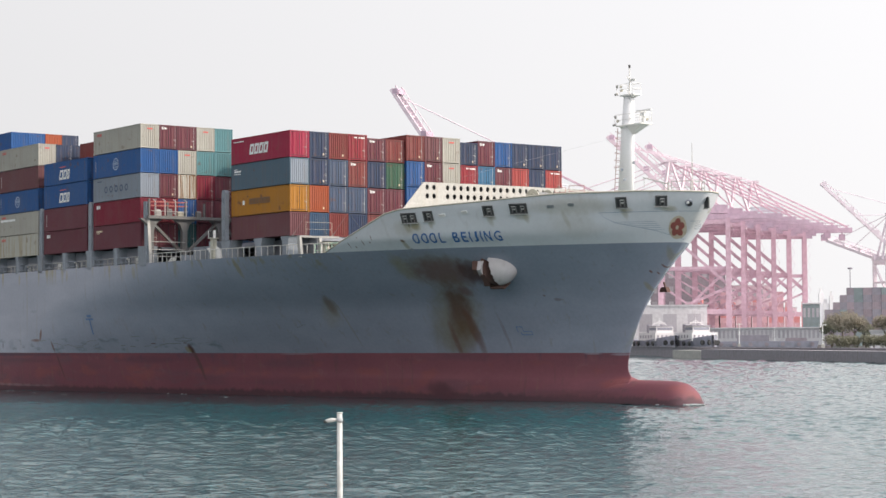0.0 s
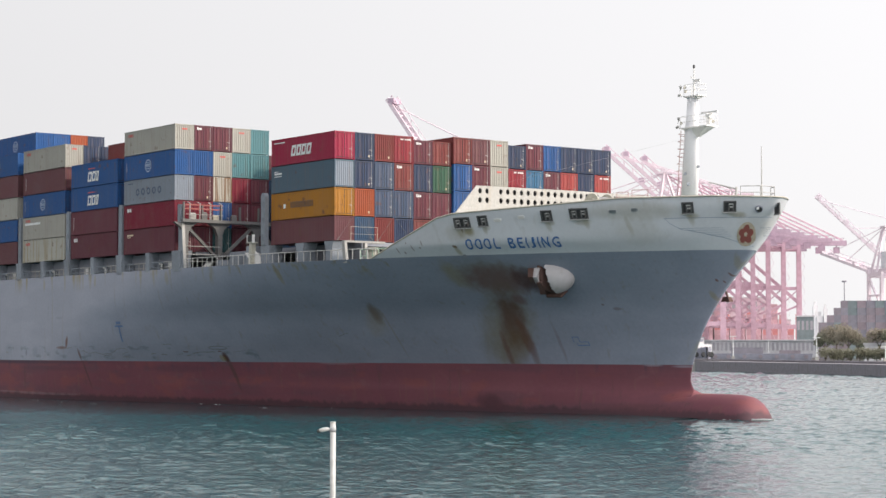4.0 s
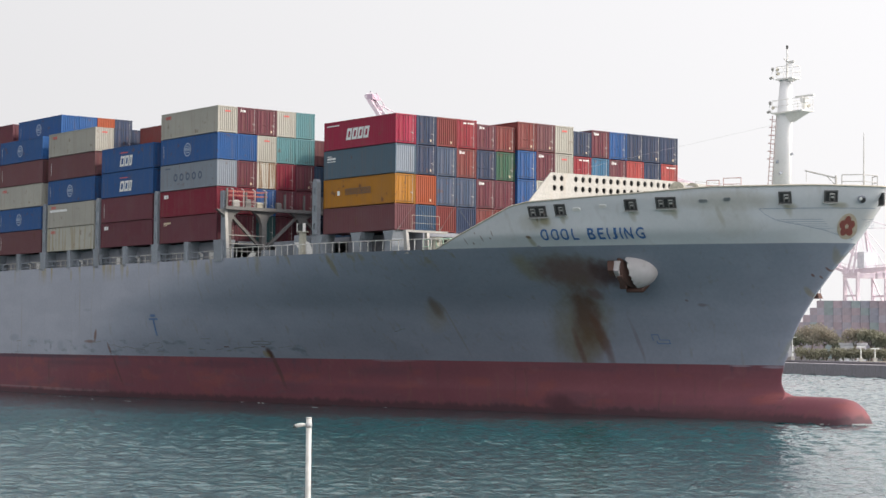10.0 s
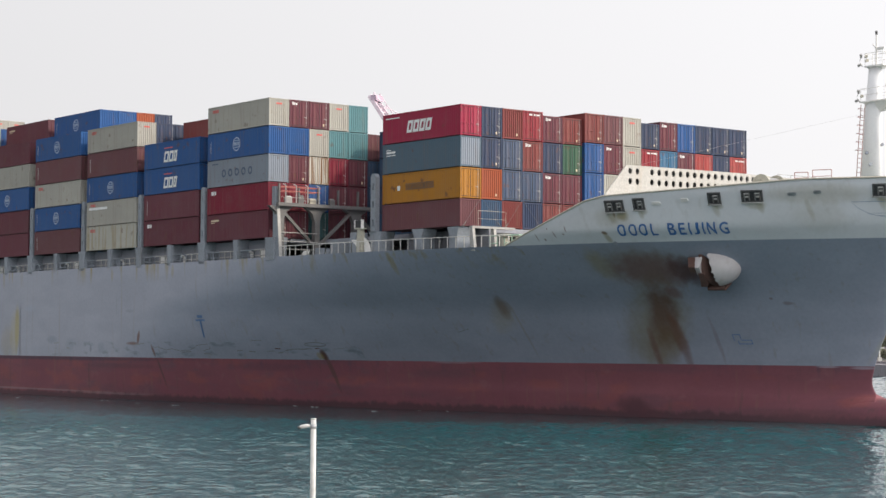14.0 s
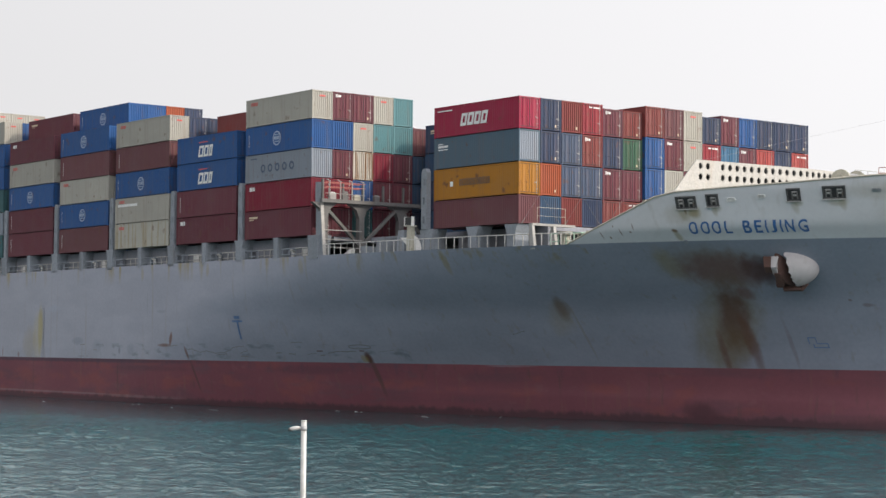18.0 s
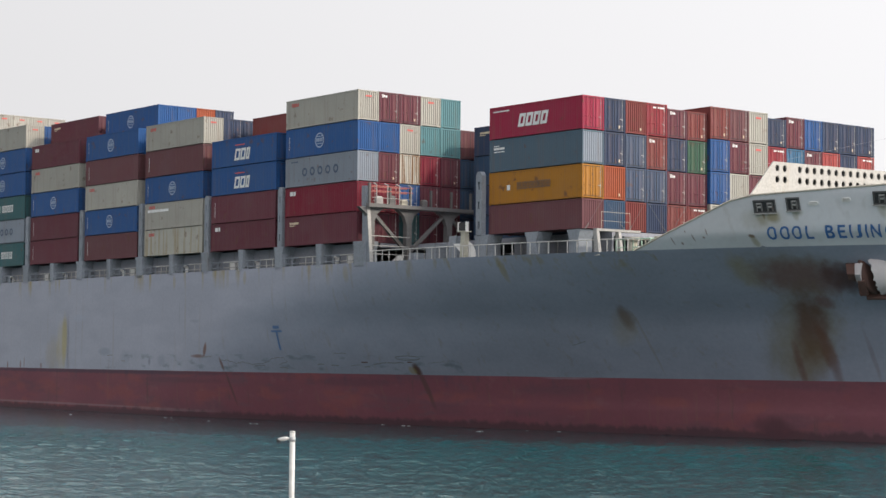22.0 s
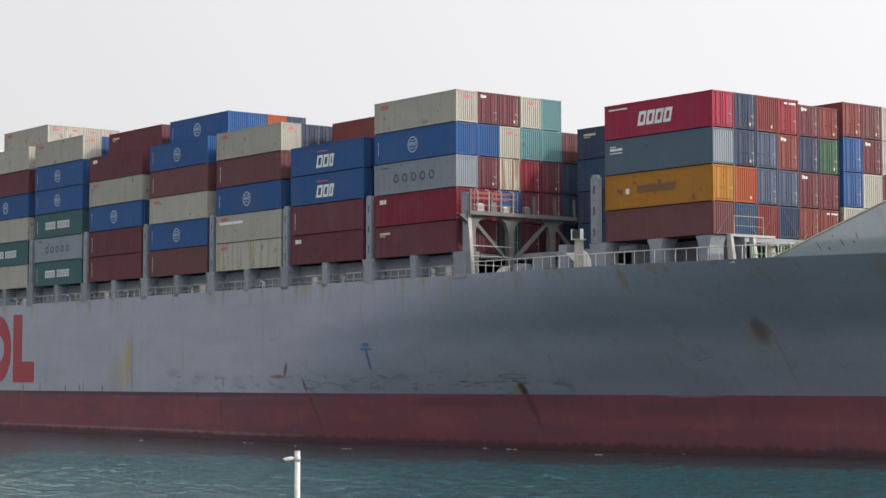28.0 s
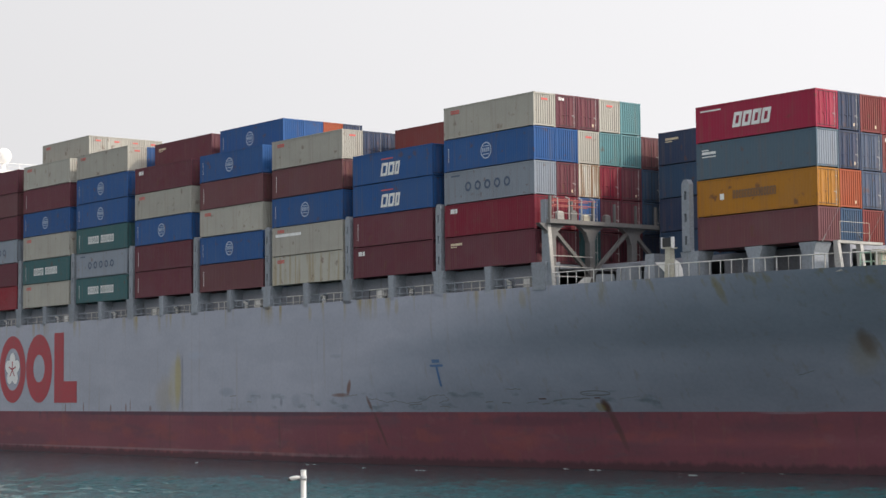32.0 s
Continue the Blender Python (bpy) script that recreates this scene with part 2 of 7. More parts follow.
OCHRE = (0.26, 0.21, 0.09)
HALO, EARTH, UMBER = (0.19, 0.165, 0.10), (0.16, 0.085, 0.072), (0.14, 0.068, 0.048)
HULL_GREY = hull_paint("hull_grey", (0.288, 0.312, 0.380), (0.258, 0.281, 0.343), [
    # round the anchor
    (17.0, 13.4, 5.2, 1.8, 0.5, (0.20, 0.18, 0.125)), (13.4, 13.7, 1.1, 1.5, 0.4, OCHRE), (17.8, 13.1, 4.3, 1.6, 0.75, EARTH), (20.6, 13.0, 1.7, 1.25, 0.7, (0.10, 0.05, 0.05)),
    # the fan of rust below it
    (14.6, 8.3, 3.3, 4.3, 0.65, HALO, 0.6), (15.7, 9.3, 1.6, 3.0, 0.9, (0.125, 0.075, 0.055), 0.4), (17.9, 11.2, 0.7, 0.6, 0.7, EARTH), (14.6, 6.6, 1.9, 2.2, 0.45, (0.15, 0.10, 0.05), 0.4), (13.4, 6.3, 0.4, 2.0, 0.6, UMBER, 0.1), (16.2, 7.0, 0.6, 2.9, 0.65, UMBER, 0.0), (19.6, 7.0, 0.22, 2.3, 0.25, RUST),
    # the drop below the foremost stack
    (-0.6, 9.2, 1.4, 1.7, 0.3, OCHRE, 0.5), (0.1, 10.1, 0.8, 1.15, 0.65, (0.155, 0.10, 0.068), 0.25), (0.9, 8.0, 0.16, 3.0, 0.28, (0.20, 0.15, 0.08)),
    # spots by the stem
    (37.1, 12.7, 0.1, 0.16, 0.9, EARTH), (37.5, 12.55, 0.08, 0.14, 0.8, EARTH), (38.2, 13.2, 0.1, 0.24, 0.9, EARTH), (36.2, 11.3, 0.25, 0.5, 0.5, OCHRE), (27.0, 10.2, 0.5, 0.18, 0.4, RUST), (25.8, 10.6, 0.18, 0.12, 0.5, RUST),
    # weathering down the stem
    (36.2, 9.6, 0.55, 4.4, 0.45, (0.30, 0.30, 0.20), 0.86), (37.9, 11.6, 0.2, 1.6, 0.5, OCHRE, 0.8), (35.0, 8.6, 0.18, 1.8, 0.4, OCHRE, 0.7), (39.2, 14.2, 0.25, 1.0, 0.4, OCHRE, 0.5),
    # rust at the edge of the red
    (-98.0, 5.3, 0.25, 0.6, 0.7, UMBER), (-101.5, 5.2, 0.2, 0.5, 0.7, UMBER), (-97.0, 5.6, 0.12, 0.9, 0.7, UMBER), (-92.5, 5.2, 0.3, 0.4, 0.6, UMBER), (-108.0, 5.3, 0.15, 0.7, 0.7, UMBER), (-112.5, 5.3, 0.15, 0.7, 0.7, UMBER), (-72.0, 6.3, 1.2, 0.9, 0.35, (0.17, 0.20, 0.25)), (-64.0, 6.0, 0.9, 0.7, 0.35, (0.17, 0.20, 0.25)), (-83.0, 10.8, 1.6, 0.5, 0.3, (0.25, 0.31, 0.42)),
    # further aft
    (-86.6, 8.2, 0.75, 3.4, 0.85, (0.27, 0.235, 0.085)), (-87.4, 7.6, 1.4, 3.2, 0.4, (0.36, 0.33, 0.18)), (-89.5, 6.6, 2.2, 2.2, 0.3, OCHRE), (-25.4, 5.3, 0.5, 0.8, 0.95, (0.10, 0.05, 0.035)), (-26.0, 5.3, 0.5, 0.4, 0.6, OCHRE), (-52.5, 5.7, 0.25, 0.8, 0.75, UMBER, -0.3), (-55.2, 7.2, 0.3, 0.75, 0.85, UMBER, 0.3),
    (-56.6, 6.5, 1.3, 0.2, 0.7, RUST), (-30.0, 14.4, 0.5, 0.9, 0.4, OCHRE), (-47.5, 14.5, 0.35, 0.8, 0.4, OCHRE), (-61.5, 14.4, 0.35, 0.8, 0.4, OCHRE), (-60.3, 11.0, 0.1, 1.6, 0.5, (0.19, 0.21, 0.25)), (-57.2, 10.2, 1.1, 0.22, 0.35, (0.17, 0.19, 0.23)), (-76.8, 6.9, 1.6, 0.5, 0.4, (0.15, 0.18, 0.23)), (-66.6, 5.9, 0.3, 0.5, 0.6, (0.12, 0.14, 0.18)), (-9.0, 14.2, 0.4, 1.2, 0.5, OCHRE),
], scuff=(4.9, 6.7, (0.15, 0.185, 0.215), 0.75), edge=(13.2, 15.0, (0.24, 0.19, 0.07)), rough=0.2, drip_amount=0.9, drip_to=7.0)
HULL_RED = hull_paint("hull_red", (0.155, 0.047, 0.066), (0.185, 0.06, 0.077), [
    (-95.0, 0.85, 42.0, 0.14, 0.5, (0.24, 0.18, 0.19)), (-62.0, 0.7, 9.0, 0.12, 0.4, (0.22, 0.17, 0.18)),
    (10.6, 0.9, 2.0, 1.1, 0.9, (0.075, 0.026, 0.036), -0.7), (28.5, 0.75, 6.5, 0.55, 0.6, (0.10, 0.035, 0.045)), (31.9, 4.75, 1.2, 0.14, 0.7, (0.26, 0.24, 0.29)), (28.8, 4.82, 1.2, 0.1, 0.7, (0.26, 0.24, 0.29)), (-9.0, 4.85, 3.0, 0.16, 0.5, (0.25, 0.22, 0.26)), (-24.9, 3.7, 0.4, 2.0, 0.85, (0.075, 0.035, 0.035), -0.32), (-51.6, 3.4, 0.22, 2.1, 0.7, (0.075, 0.035, 0.035), -0.35), (-82.0, 4.72, 38.0, 0.3, 0.75, (0.055, 0.037, 0.06)), (-34.0, 4.1, 6.0, 0.5, 0.45, (0.08, 0.035, 0.055)), (-60.0, 3.9, 9.0, 0.35, 0.4, (0.085, 0.04, 0.055)), (-67.0, 3.0, 0.12, 1.8, 0.6, (0.08, 0.04, 0.04)),
], streaks=0.3, scuff=(0.5, 4.95, (0.12, 0.062, 0.078), 0.6), low=(0.5, 0.85, (0.06, 0.027, 0.036)), rough=0.75, edge=(3.6, 4.7, (0.085, 0.045, 0.07)), drip_amount=0.85,
    patches=(((0.07, 0.07, 0.5), 0.5, 0.62, 0.55, (0.11, 0.05, 0.068)), ((0.2, 0.2, 0.55), 0.54, 0.64, 0.5, (0.22, 0.062, 0.058)), ((0.5, 0.5, 0.9), 0.62, 0.72, 0.25, (0.22, 0.11, 0.11)), ((1.4, 1.4, 0.14), 0.62, 0.72, 0.5, (0.09, 0.05, 0.05))))
BAND_WHITE = hull_paint("band_white", (0.66, 0.67, 0.705), (0.61, 0.615, 0.635), [
    (34.0, 18.9, 4.0, 0.9, 0.3, OCHRE), (33.5, 17.2, 2.2, 1.6, 0.16, OCHRE), (17.5, 17.4, 2.0, 0.9, 0.25, OCHRE), (17.6, 17.75, 0.14, 0.35, 0.8, RUST), (18.3, 17.6, 0.6, 0.55, 0.75, OCHRE), (20.3, 17.9, 0.4, 0.35, 0.4, OCHRE), (29.3, 18.15, 0.8, 0.4, 0.4, OCHRE), (38.2, 18.4, 0.6, 0.35, 0.5, OCHRE), (41.3, 18.45, 0.6, 0.35, 0.55, OCHRE), (26.5, 18.1, 0.4, 0.3, 0.4, OCHRE), (43.0, 16.6, 2.2, 2.2, 0.18, OCHRE),
    (16.1, 16.2, 0.28, 0.16, 0.9, RUST), (16.1, 15.8, 0.3, 0.5, 0.6, OCHRE), (17.4, 17.5, 0.5, 0.6, 0.5, OCHRE), (20.0, 17.7, 0.25, 0.5, 0.4, OCHRE), (26.2, 17.9, 0.3, 0.7, 0.35, OCHRE), (9.4, 16.0, 0.07, 0.35, 0.8, RUST), (10.1, 15.8, 0.1, 0.12, 0.8, RUST), (12.2, 16.2, 0.12, 0.1, 0.8, RUST), (10.8, 16.7, 0.06, 0.1, 0.8, RUST),
    (38.0, 18.2, 0.3, 0.7, 0.4, OCHRE), (11.3, 16.2, 0.07, 0.3, 0.7, RUST), (12.6, 16.6, 0.06, 0.3, 0.7, RUST), (29.6, 18.0, 0.3, 0.6, 0.35, OCHRE), (33.0, 17.6, 0.25, 0.9, 0.3, OCHRE), (43.6, 16.4, 0.3, 1.4, 0.35, OCHRE),
], streaks=0.22, rough=0.5)
BOLSTER = hull_paint("bolster_paint", (0.50, 0.475, 0.48), (0.45, 0.42, 0.42), [
    (0.1, -1.75, 1.5, 0.75, 1.0, (0.10, 0.055, 0.05), -0.2), (-0.3, -0.4, 0.4, 1.9, 0.7, (0.13, 0.08, 0.07), -0.3), (1.2, -1.4, 1.4, 0.5, 0.5, (0.2, 0.15, 0.13)),
], rough=0.6, up="Y")
RAIL_PALE = painted("rail_pale_paint", (0.52, 0.51, 0.49), 0.5, dirt=(0.3, 0.22, 0.12), streak=0.4)
LAMP_PAINT = painted("lamp_post_paint", (0.42, 0.42, 0.41), 0.4, streak=0.25, big=1.2)
BREAK_WHITE = painted("breakwater_paint", (0.39, 0.375, 0.35), 0.6, dirt=(0.34, 0.24, 0.14), streak=0.4, big=0.9)
BRIDGE_GREY = painted("bridge_grey_paint", (0.14, 0.137, 0.135), 0.65, dirt=(0.13, 0.075, 0.05), streak=0.75, wear=0.5, big=0.9)
GEAR_GREEN = painted("pale_green_paint", (0.36, 0.50, 0.40), 0.6, streak=0.4, big=0.9)
MARK_PALE = painted("mark_pale_blue_paint", (0.36, 0.43, 0.56), 0.55, spread=0.0)
DECK_GREY = painted("deck_grey_paint", (0.235, 0.26, 0.295), 0.6, streak=0.4, big=0.8)
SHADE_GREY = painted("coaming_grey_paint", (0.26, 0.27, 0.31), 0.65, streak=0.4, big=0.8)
MAST_WHITE = painted("mast_white_paint", (0.84, 0.84, 0.85), 0.4, dirt=(0.5, 0.44, 0.36), streak=0.2, wear=0.1, big=0.7)
WHITE = painted("white_paint", (0.75, 0.735, 0.71), 0.45, dirt=(0.3, 0.22, 0.12), streak=0.35, big=0.7)
PALE_GREY = painted("pale_grey_paint", (0.38, 0.37, 0.355), 0.55, streak=0.35)
BEIGE = painted("beige_paint", (0.42, 0.40, 0.33), 0.55, streak=0.3)
RAIL_RED = painted("rail_red_paint", (0.36, 0.085, 0.07), 0.5)
DECK_GREEN = painted("deck_green_paint", (0.13, 0.17, 0.15), 0.7, big=0.6)
FRAME_DARK = painted("dark_frame_paint", (0.09, 0.09, 0.09), 0.6)
TUG_BLUE = painted("tug_mark_faded_blue_paint", (0.07, 0.15, 0.31), 0.5, spread=0.0, wear=0.6)
BLACK = painted("black_steel", (0.025, 0.025, 0.027), 0.6)
STEEL = painted("grey_steel", (0.30, 0.31, 0.32), 0.5, metal=0.4)
RUSTY = painted("rusty_iron", (0.10, 0.052, 0.042), 0.85, big=1.5)
FADED_BLUE = painted("faded_blue_paint", (0.20, 0.27, 0.38), 0.5, spread=0.0)
NAME_BLUE = painted("name_blue_paint", (0.045, 0.14, 0.36), 0.5, spread=0.0)
EMBLEM_RED = painted("emblem_faded_red_paint", (0.27, 0.075, 0.06), 0.6, spread=0.0, wear=0.5)
EMBLEM_DISC = painted("emblem_disc_paint", (0.50, 0.42, 0.32), 0.6, spread=0.0, wear=0.5)
LOGO_RED = painted("logo_red_paint", (0.34, 0.035, 0.05), 0.5, spread=0.0, wear=0.35)
CREAM_MARK = painted("cream_mark_paint", (0.62, 0.52, 0.36), 0.55, spread=0.0)
MARK_WHITE = painted("mark_white_paint", (0.72, 0.73, 0.72), 0.55, spread=0.0)
MARK_DARK = painted("mark_dark_blue_paint", (0.05, 0.08, 0.14), 0.55, spread=0.0)
MARK_BROWN = painted("mark_dark_brown_paint", (0.16, 0.09, 0.05), 0.55, spread=0.0)
MARK_RED = painted("mark_red_paint", (0.55, 0.09, 0.08), 0.55, spread=0.0)

# ---- mesh helpers ----
CUBE_FACES = ((0, 3, 2, 1), (4, 5, 6, 7), (0, 1, 5, 4), (1, 2, 6, 5), (2, 3, 7, 6), (3, 0, 4, 7))


def box(bm, x0, x1, y0, y1, z0, z1, turn=None):
    vs = []
    for z in (z0, z1):
        for x, y in ((x0, y0), (x1, y0), (x1, y1), (x0, y1)):
            v = Vector((x, y, z))
            vs.append(bm.verts.new(turn @ v if turn else v))
    for f in CUBE_FACES:
        bm.faces.new([vs[i] for i in f])
    return bm


def wedge(bm, low, high, z0, z1):
    """A block between a lower and an upper rectangle (x0, x1, y0, y1)."""
    vs = []
    for (x0, x1, y0, y1), z in ((low, z0), (high, z1)):
        vs += [bm.verts.new(c) for c in ((x0, y0, z), (x1, y0, z), (x1, y1, z), (x0, y1, z))]
    for f in CUBE_FACES:
        bm.faces.new([vs[i] for i in f])
    return bm


def tube(bm, a, b, r, n=6, r2=None):
    a, b = Vector(a), Vector(b)
    d = (b - a).normalized()
    u = d.orthogonal().normalized()
    w = d.cross(u)
    rings = []
    for p, rr in ((a, r), (b, r if r2 is None else r2)):
        rings.append([bm.verts.new(p + (u * math.cos(6.28319 * k / n) + w * math.sin(6.28319 * k / n)) * rr) for k in range(n)])
    for k in range(n):
        bm.faces.new((rings[0][k], rings[0][(k + 1) % n], rings[1][(k + 1) % n], rings[1][k]))
    bm.faces.new(rings[0][::-1])
    bm.faces.new(rings[1])
    return bm


def beam(bm, a, b, w, h):
    """A square bar from a to b."""
    a, b = Vector(a), Vector(b)
    q = (b - a).to_track_quat("X", "Z").to_matrix().to_4x4()
    return box(bm, 0, (b - a).length, -w / 2, w / 2, -h / 2, h / 2, Matrix.Translation(a) @ q)


def swept(bm, pts, r, closed, n=5):
    """One bent bar through pts."""
    m, rings = len(pts), []
    for k, p in enumerate(pts):
        a = pts[(k - 1) % m] if closed or k else p
        b = pts[(k + 1) % m] if closed or k < m - 1 else p
        side = (b - a).normalized().cross(Vector((0, 0, 1)))
        rings.append([bm.verts.new(p + side * r * math.cos(6.28319 * j / n) + Vector((0, 0, r * math.sin(6.28319 * j / n)))) for j in range(n)])
    for k in range(m if closed else m - 1):
        for j in range(n):
            bm.faces.new((rings[k][j], rings[k][(j + 1) % n], rings[(k + 1) % m][(j + 1) % n], rings[(k + 1) % m][j]))
    return bm


def mesh_of(name, bm, material, smooth=False):
    bm.normal_update()
    bmesh.ops.recalc_face_normals(bm, faces=bm.faces)
    me = bpy.data.meshes.new(name)
    bm.to_mesh(me)
    bm.free()
    me.materials.append(material)
    if smooth:
        me.polygons.foreach_set("use_smooth", [True] * len(me.polygons))
    return me


def hang(name, me, parent, label="", at=None):
    ob = new(name, me)
    ob.parent = parent
    if at is not None:
        ob.matrix_local = at
    return tagged(ob, label)


def part(name, bm, material, parent, label="", smooth=False, at=None):
    return hang(name, mesh_of(name, bm, material, smooth), parent, label, at)


def B():
    return bmesh.new()


# ---- the ship's hull ----
HALF = 21.4
STEM = ((-3, 33.4), (2.2, 33.6), (2.5, 33.05), (3.2, 32.55), (4.3, 32.6), (6.0, 33.25), (8.45, 34.9), (11.1, 37.35), (13.3, 39.7), (15.0, 41.7), (17.0, 43.6), (19.2, 45.35), (21, 46.4))
FULL = ((-3, -68.0), (0, -65.0), (5, -60.0), (10, -55.0), (16.4, -36.0), (19.2, -30.0), (21, -28.0))
FORM = ((-3, 1.2), (0, 1.25), (5, 1.36), (10, 1.92), (13, 2.45), (16.4, 3.1), (19.2, 3.1), (21, 3.1))
NOSE = ((6.0, 0.0), (7.5, 0.3), (9.0, 0.6), (11.1, 0.95), (13.3, 1.3), (15.0, 1.55), (17.0, 1.7), (19.2, 1.75), (21, 1.75))     # how far the blunt stem stands back of the sharp form
DECK_Z, RED_Z, STERN_X = 15.08, 4.9, -276.0


def lerp(table, z):
    return float(np.interp(z, [a for a, _ in table], [b for _, b in table]))


def stem_x(z):
    return lerp(STEM, z) - lerp(NOSE, z)


def half_breadth(x, z):
    xs, xf, n = lerp(STEM, z), lerp(FULL, z), lerp(FORM, z)
    u = min(max((x - xf) / (xs - xf), 0.0), 1.0)
    b = HALF * (1 - u ** n)
    d = xs - x
    if 0 < d < 9:
        b += (0.25 + 0.75 * min(max((z - 7) / 8, 0.0), 1.0)) * (d / 3) ** 0.5 * (1 - d / 9) ** 2
    back = lerp(NOSE, z)
    if back > 0.01:
        s = min(max((x - stem_x(z)) / (2.2 * back) + 1, 0.0), 1.0)
        b *= (1 - s * s) ** 0.5
    if z < 2.4 and x > -20:         # the plating swells out over the bulb
        f = 2.72 * max(1 - ((z + 1.9) / 4.3) ** 2, 0.0) ** 0.5 * (1 - 0.16 * min(max((x - 26) / 7.5, 0.0), 1.0))
        b = (b ** 2.6 + f ** 2.6) ** (1 / 2.6)
    if x < -215:
        b *= 1 - 0.22 * ((-215 - x) / 61) ** 2
    return b


def on_hull(x, z, out=0.0):
    """A frame on the starboard plating: x along the ship, y up the plate, z outwards."""
    p = Vector((x, -half_breadth(x, z), z))
    tx = (Vector((x + 0.2, -half_breadth(x + 0.2, z), z)) - p).normalized()
    tz = (Vector((x, -half_breadth(x, z + 0.2), z + 0.2)) - p).normalized()
    nrm = tx.cross(tz).normalized()
    up = nrm.cross(tx)
    m = Matrix((tx, up, nrm)).transposed().to_4x4()
    m.translation = p + nrm * out
    return m


AFT_X = [STERN_X, -262, -248, -234, -220, -205, -180, -150, -120, -95, -80]


def hull_strip(zs_of, us, inset=0.0):
    """Both sides of the plating between heights; zs_of(k, u) gives the height of row k."""
    bm = B()
    for side in (-1, 1):
        grid = []
        for k in range(zs_of.rows):
            row = []
            for x in (AFT_X if zs_of.aft else []):
                z = zs_of(k, x)
                row.append(bm.verts.new((x, side * half_breadth(x, z), z)))
            for u in us:
                z = zs_of(k, None, u)
                xs, xf = stem_x(z), lerp(FULL, z)
                x = xf + (xs - xf) * u
                y = max(half_breadth(x, z) - inset, 0.0) if u < 1 else 0.0
                row.append(bm.verts.new((x, side * y, z)))
            grid.append(row)
        for k in range(len(grid) - 1):
            for j in range(len(grid[0]) - 1):
                bm.faces.new((grid[k][j], grid[k][j + 1], grid[k + 1][j + 1], grid[k + 1][j]))
    bmesh.ops.remove_doubles(bm, verts=bm.verts, dist=0.002)
    return bm


class Levels:
    aft = True

    def __init__(self, zs):
        self.zs, self.rows = zs, len(zs)

    def __call__(self, k, x, u=None):
        return self.zs[k]


def bulwark_top(x):
    return float(np.interp(x, (6.0, 16.0, 26.0, 33.0, 40.0, 46.0), (DECK_Z + 0.3, 19.2, 19.64, 20.08, 20.08, 19.9)))


class BandLevels:
    aft, rows = False, 17

    def __call__(self, k, x, u=None):
        z = 17.0
        for _ in range(6):
            xs, xf = stem_x(z), lerp(FULL, z)
            z = bulwark_top(xf + (xs - xf) * u)
        return DECK_Z + 0.3 + (z - DECK_Z - 0.3) * k / 16


US = [0.01 * k for k in range(80)] + [0.8 + 0.00625 * k for k in range(26)] + [0.9625, 0.968, 0.975, 0.981, 0.986, 0.990, 0.993, 0.9953, 0.997, 0.9983, 0.9992, 0.9998, 1.0]
ship = tagged(new("container_ship"), "long grey container ship with red underside and white bow", "ship")
part("hull_bottom", hull_strip(Levels([-3, -1, 0, 1, 2, 2.3, 2.6, 3, 3.4, 4, RED_Z]), US), HULL_RED, ship, "dull red antifouling paint with dark waterline growth", True)
part("hull_side", hull_strip(Levels([RED_Z, 6, 7, 8, 9, 10, 11, 12, 13, 14, DECK_Z, DECK_Z + 0.3]), US), HULL_GREY, ship, "light grey plating with rust streaks", True)
BAND_US = [u for u in US if u >= 0.56]
part("bulwark", hull_strip(BandLevels(), BAND_US), BAND_WHITE, ship, "off-white bow bulwark with rust runs", True)
part("bulwark_lining", hull_strip(BandLevels(), BAND_US[:-2], 0.3), WHITE, ship, smooth=True)

GUNWALE = painted("gunwale_weathered_paint", (0.40, 0.37, 0.31), 0.6, dirt=(0.2, 0.12, 0.06), streak=0.6, big=1.2)
for side in (-1, 1):
    cap = []
    for u in BAND_US[::2]:
        z = BandLevels()(16, None, u)
        x = lerp(FULL, z) + (stem_x(z) - lerp(FULL, z)) * u
        cap.append(Vector((x, side * half_breadth(x, z) if u < 1 else 0.0, z + 0.02)))
    part("gunwale", swept(B(), cap, 0.085, False, 6), GUNWALE, ship, "rust-flecked capping along the bulwark", True)

# bulbous bow
bm = B()
rings = []
for i in range(25):
    a = i / 24
    x = 22.0 + 20.05 * (1 - (1 - a) ** 2.6)
    k = max(1 - ((x - 22.0) / 20.05) ** 26.6, 0.0) ** 0.5
    rings.append([bm.verts.new((x, 2.7 * k * math.sin(6.28319 * j / 28), -1.9 + 4.17 * k * math.cos(6.28319 * j / 28) - 0.4 * (1 - k))) for j in range(28)])
for i in range(24):
    for j in range(28):
        bm.faces.new((rings[i][j], rings[i][(j + 1) % 28], rings[i + 1][(j + 1) % 28], rings[i + 1][j]))
bmesh.ops.remove_doubles(bm, verts=bm.verts, dist=0.001)
part("bulbous_bow", bm, HULL_RED, ship, "rounded red bulb just above the water", True)

# deck plate, stern plate
bm = B()
xs = AFT_X + list(np.arange(-70, 37.0, 3.0)) + [37.5, 38.8, 39.6]
left = [bm.verts.new((x, -half_breadth(x, DECK_Z) + 0.05, DECK_Z - 0.06)) for x in xs]
right = [bm.verts.new((x, half_breadth(x, DECK_Z) - 0.05, DECK_Z - 0.06)) for x in xs]
for k in range(len(xs) - 1):
    bm.faces.new((left[k], left[k + 1], right[k + 1], right[k]))
part("deck", bm, DECK_GREEN, ship, "dark green painted deck plating")
bm = B()
b = half_breadth(STERN_X, 10)
box(bm, STERN_X - 0.3, STERN_X, -b, b, -3, DECK_Z)
part("transom", bm, HULL_GREY, ship)
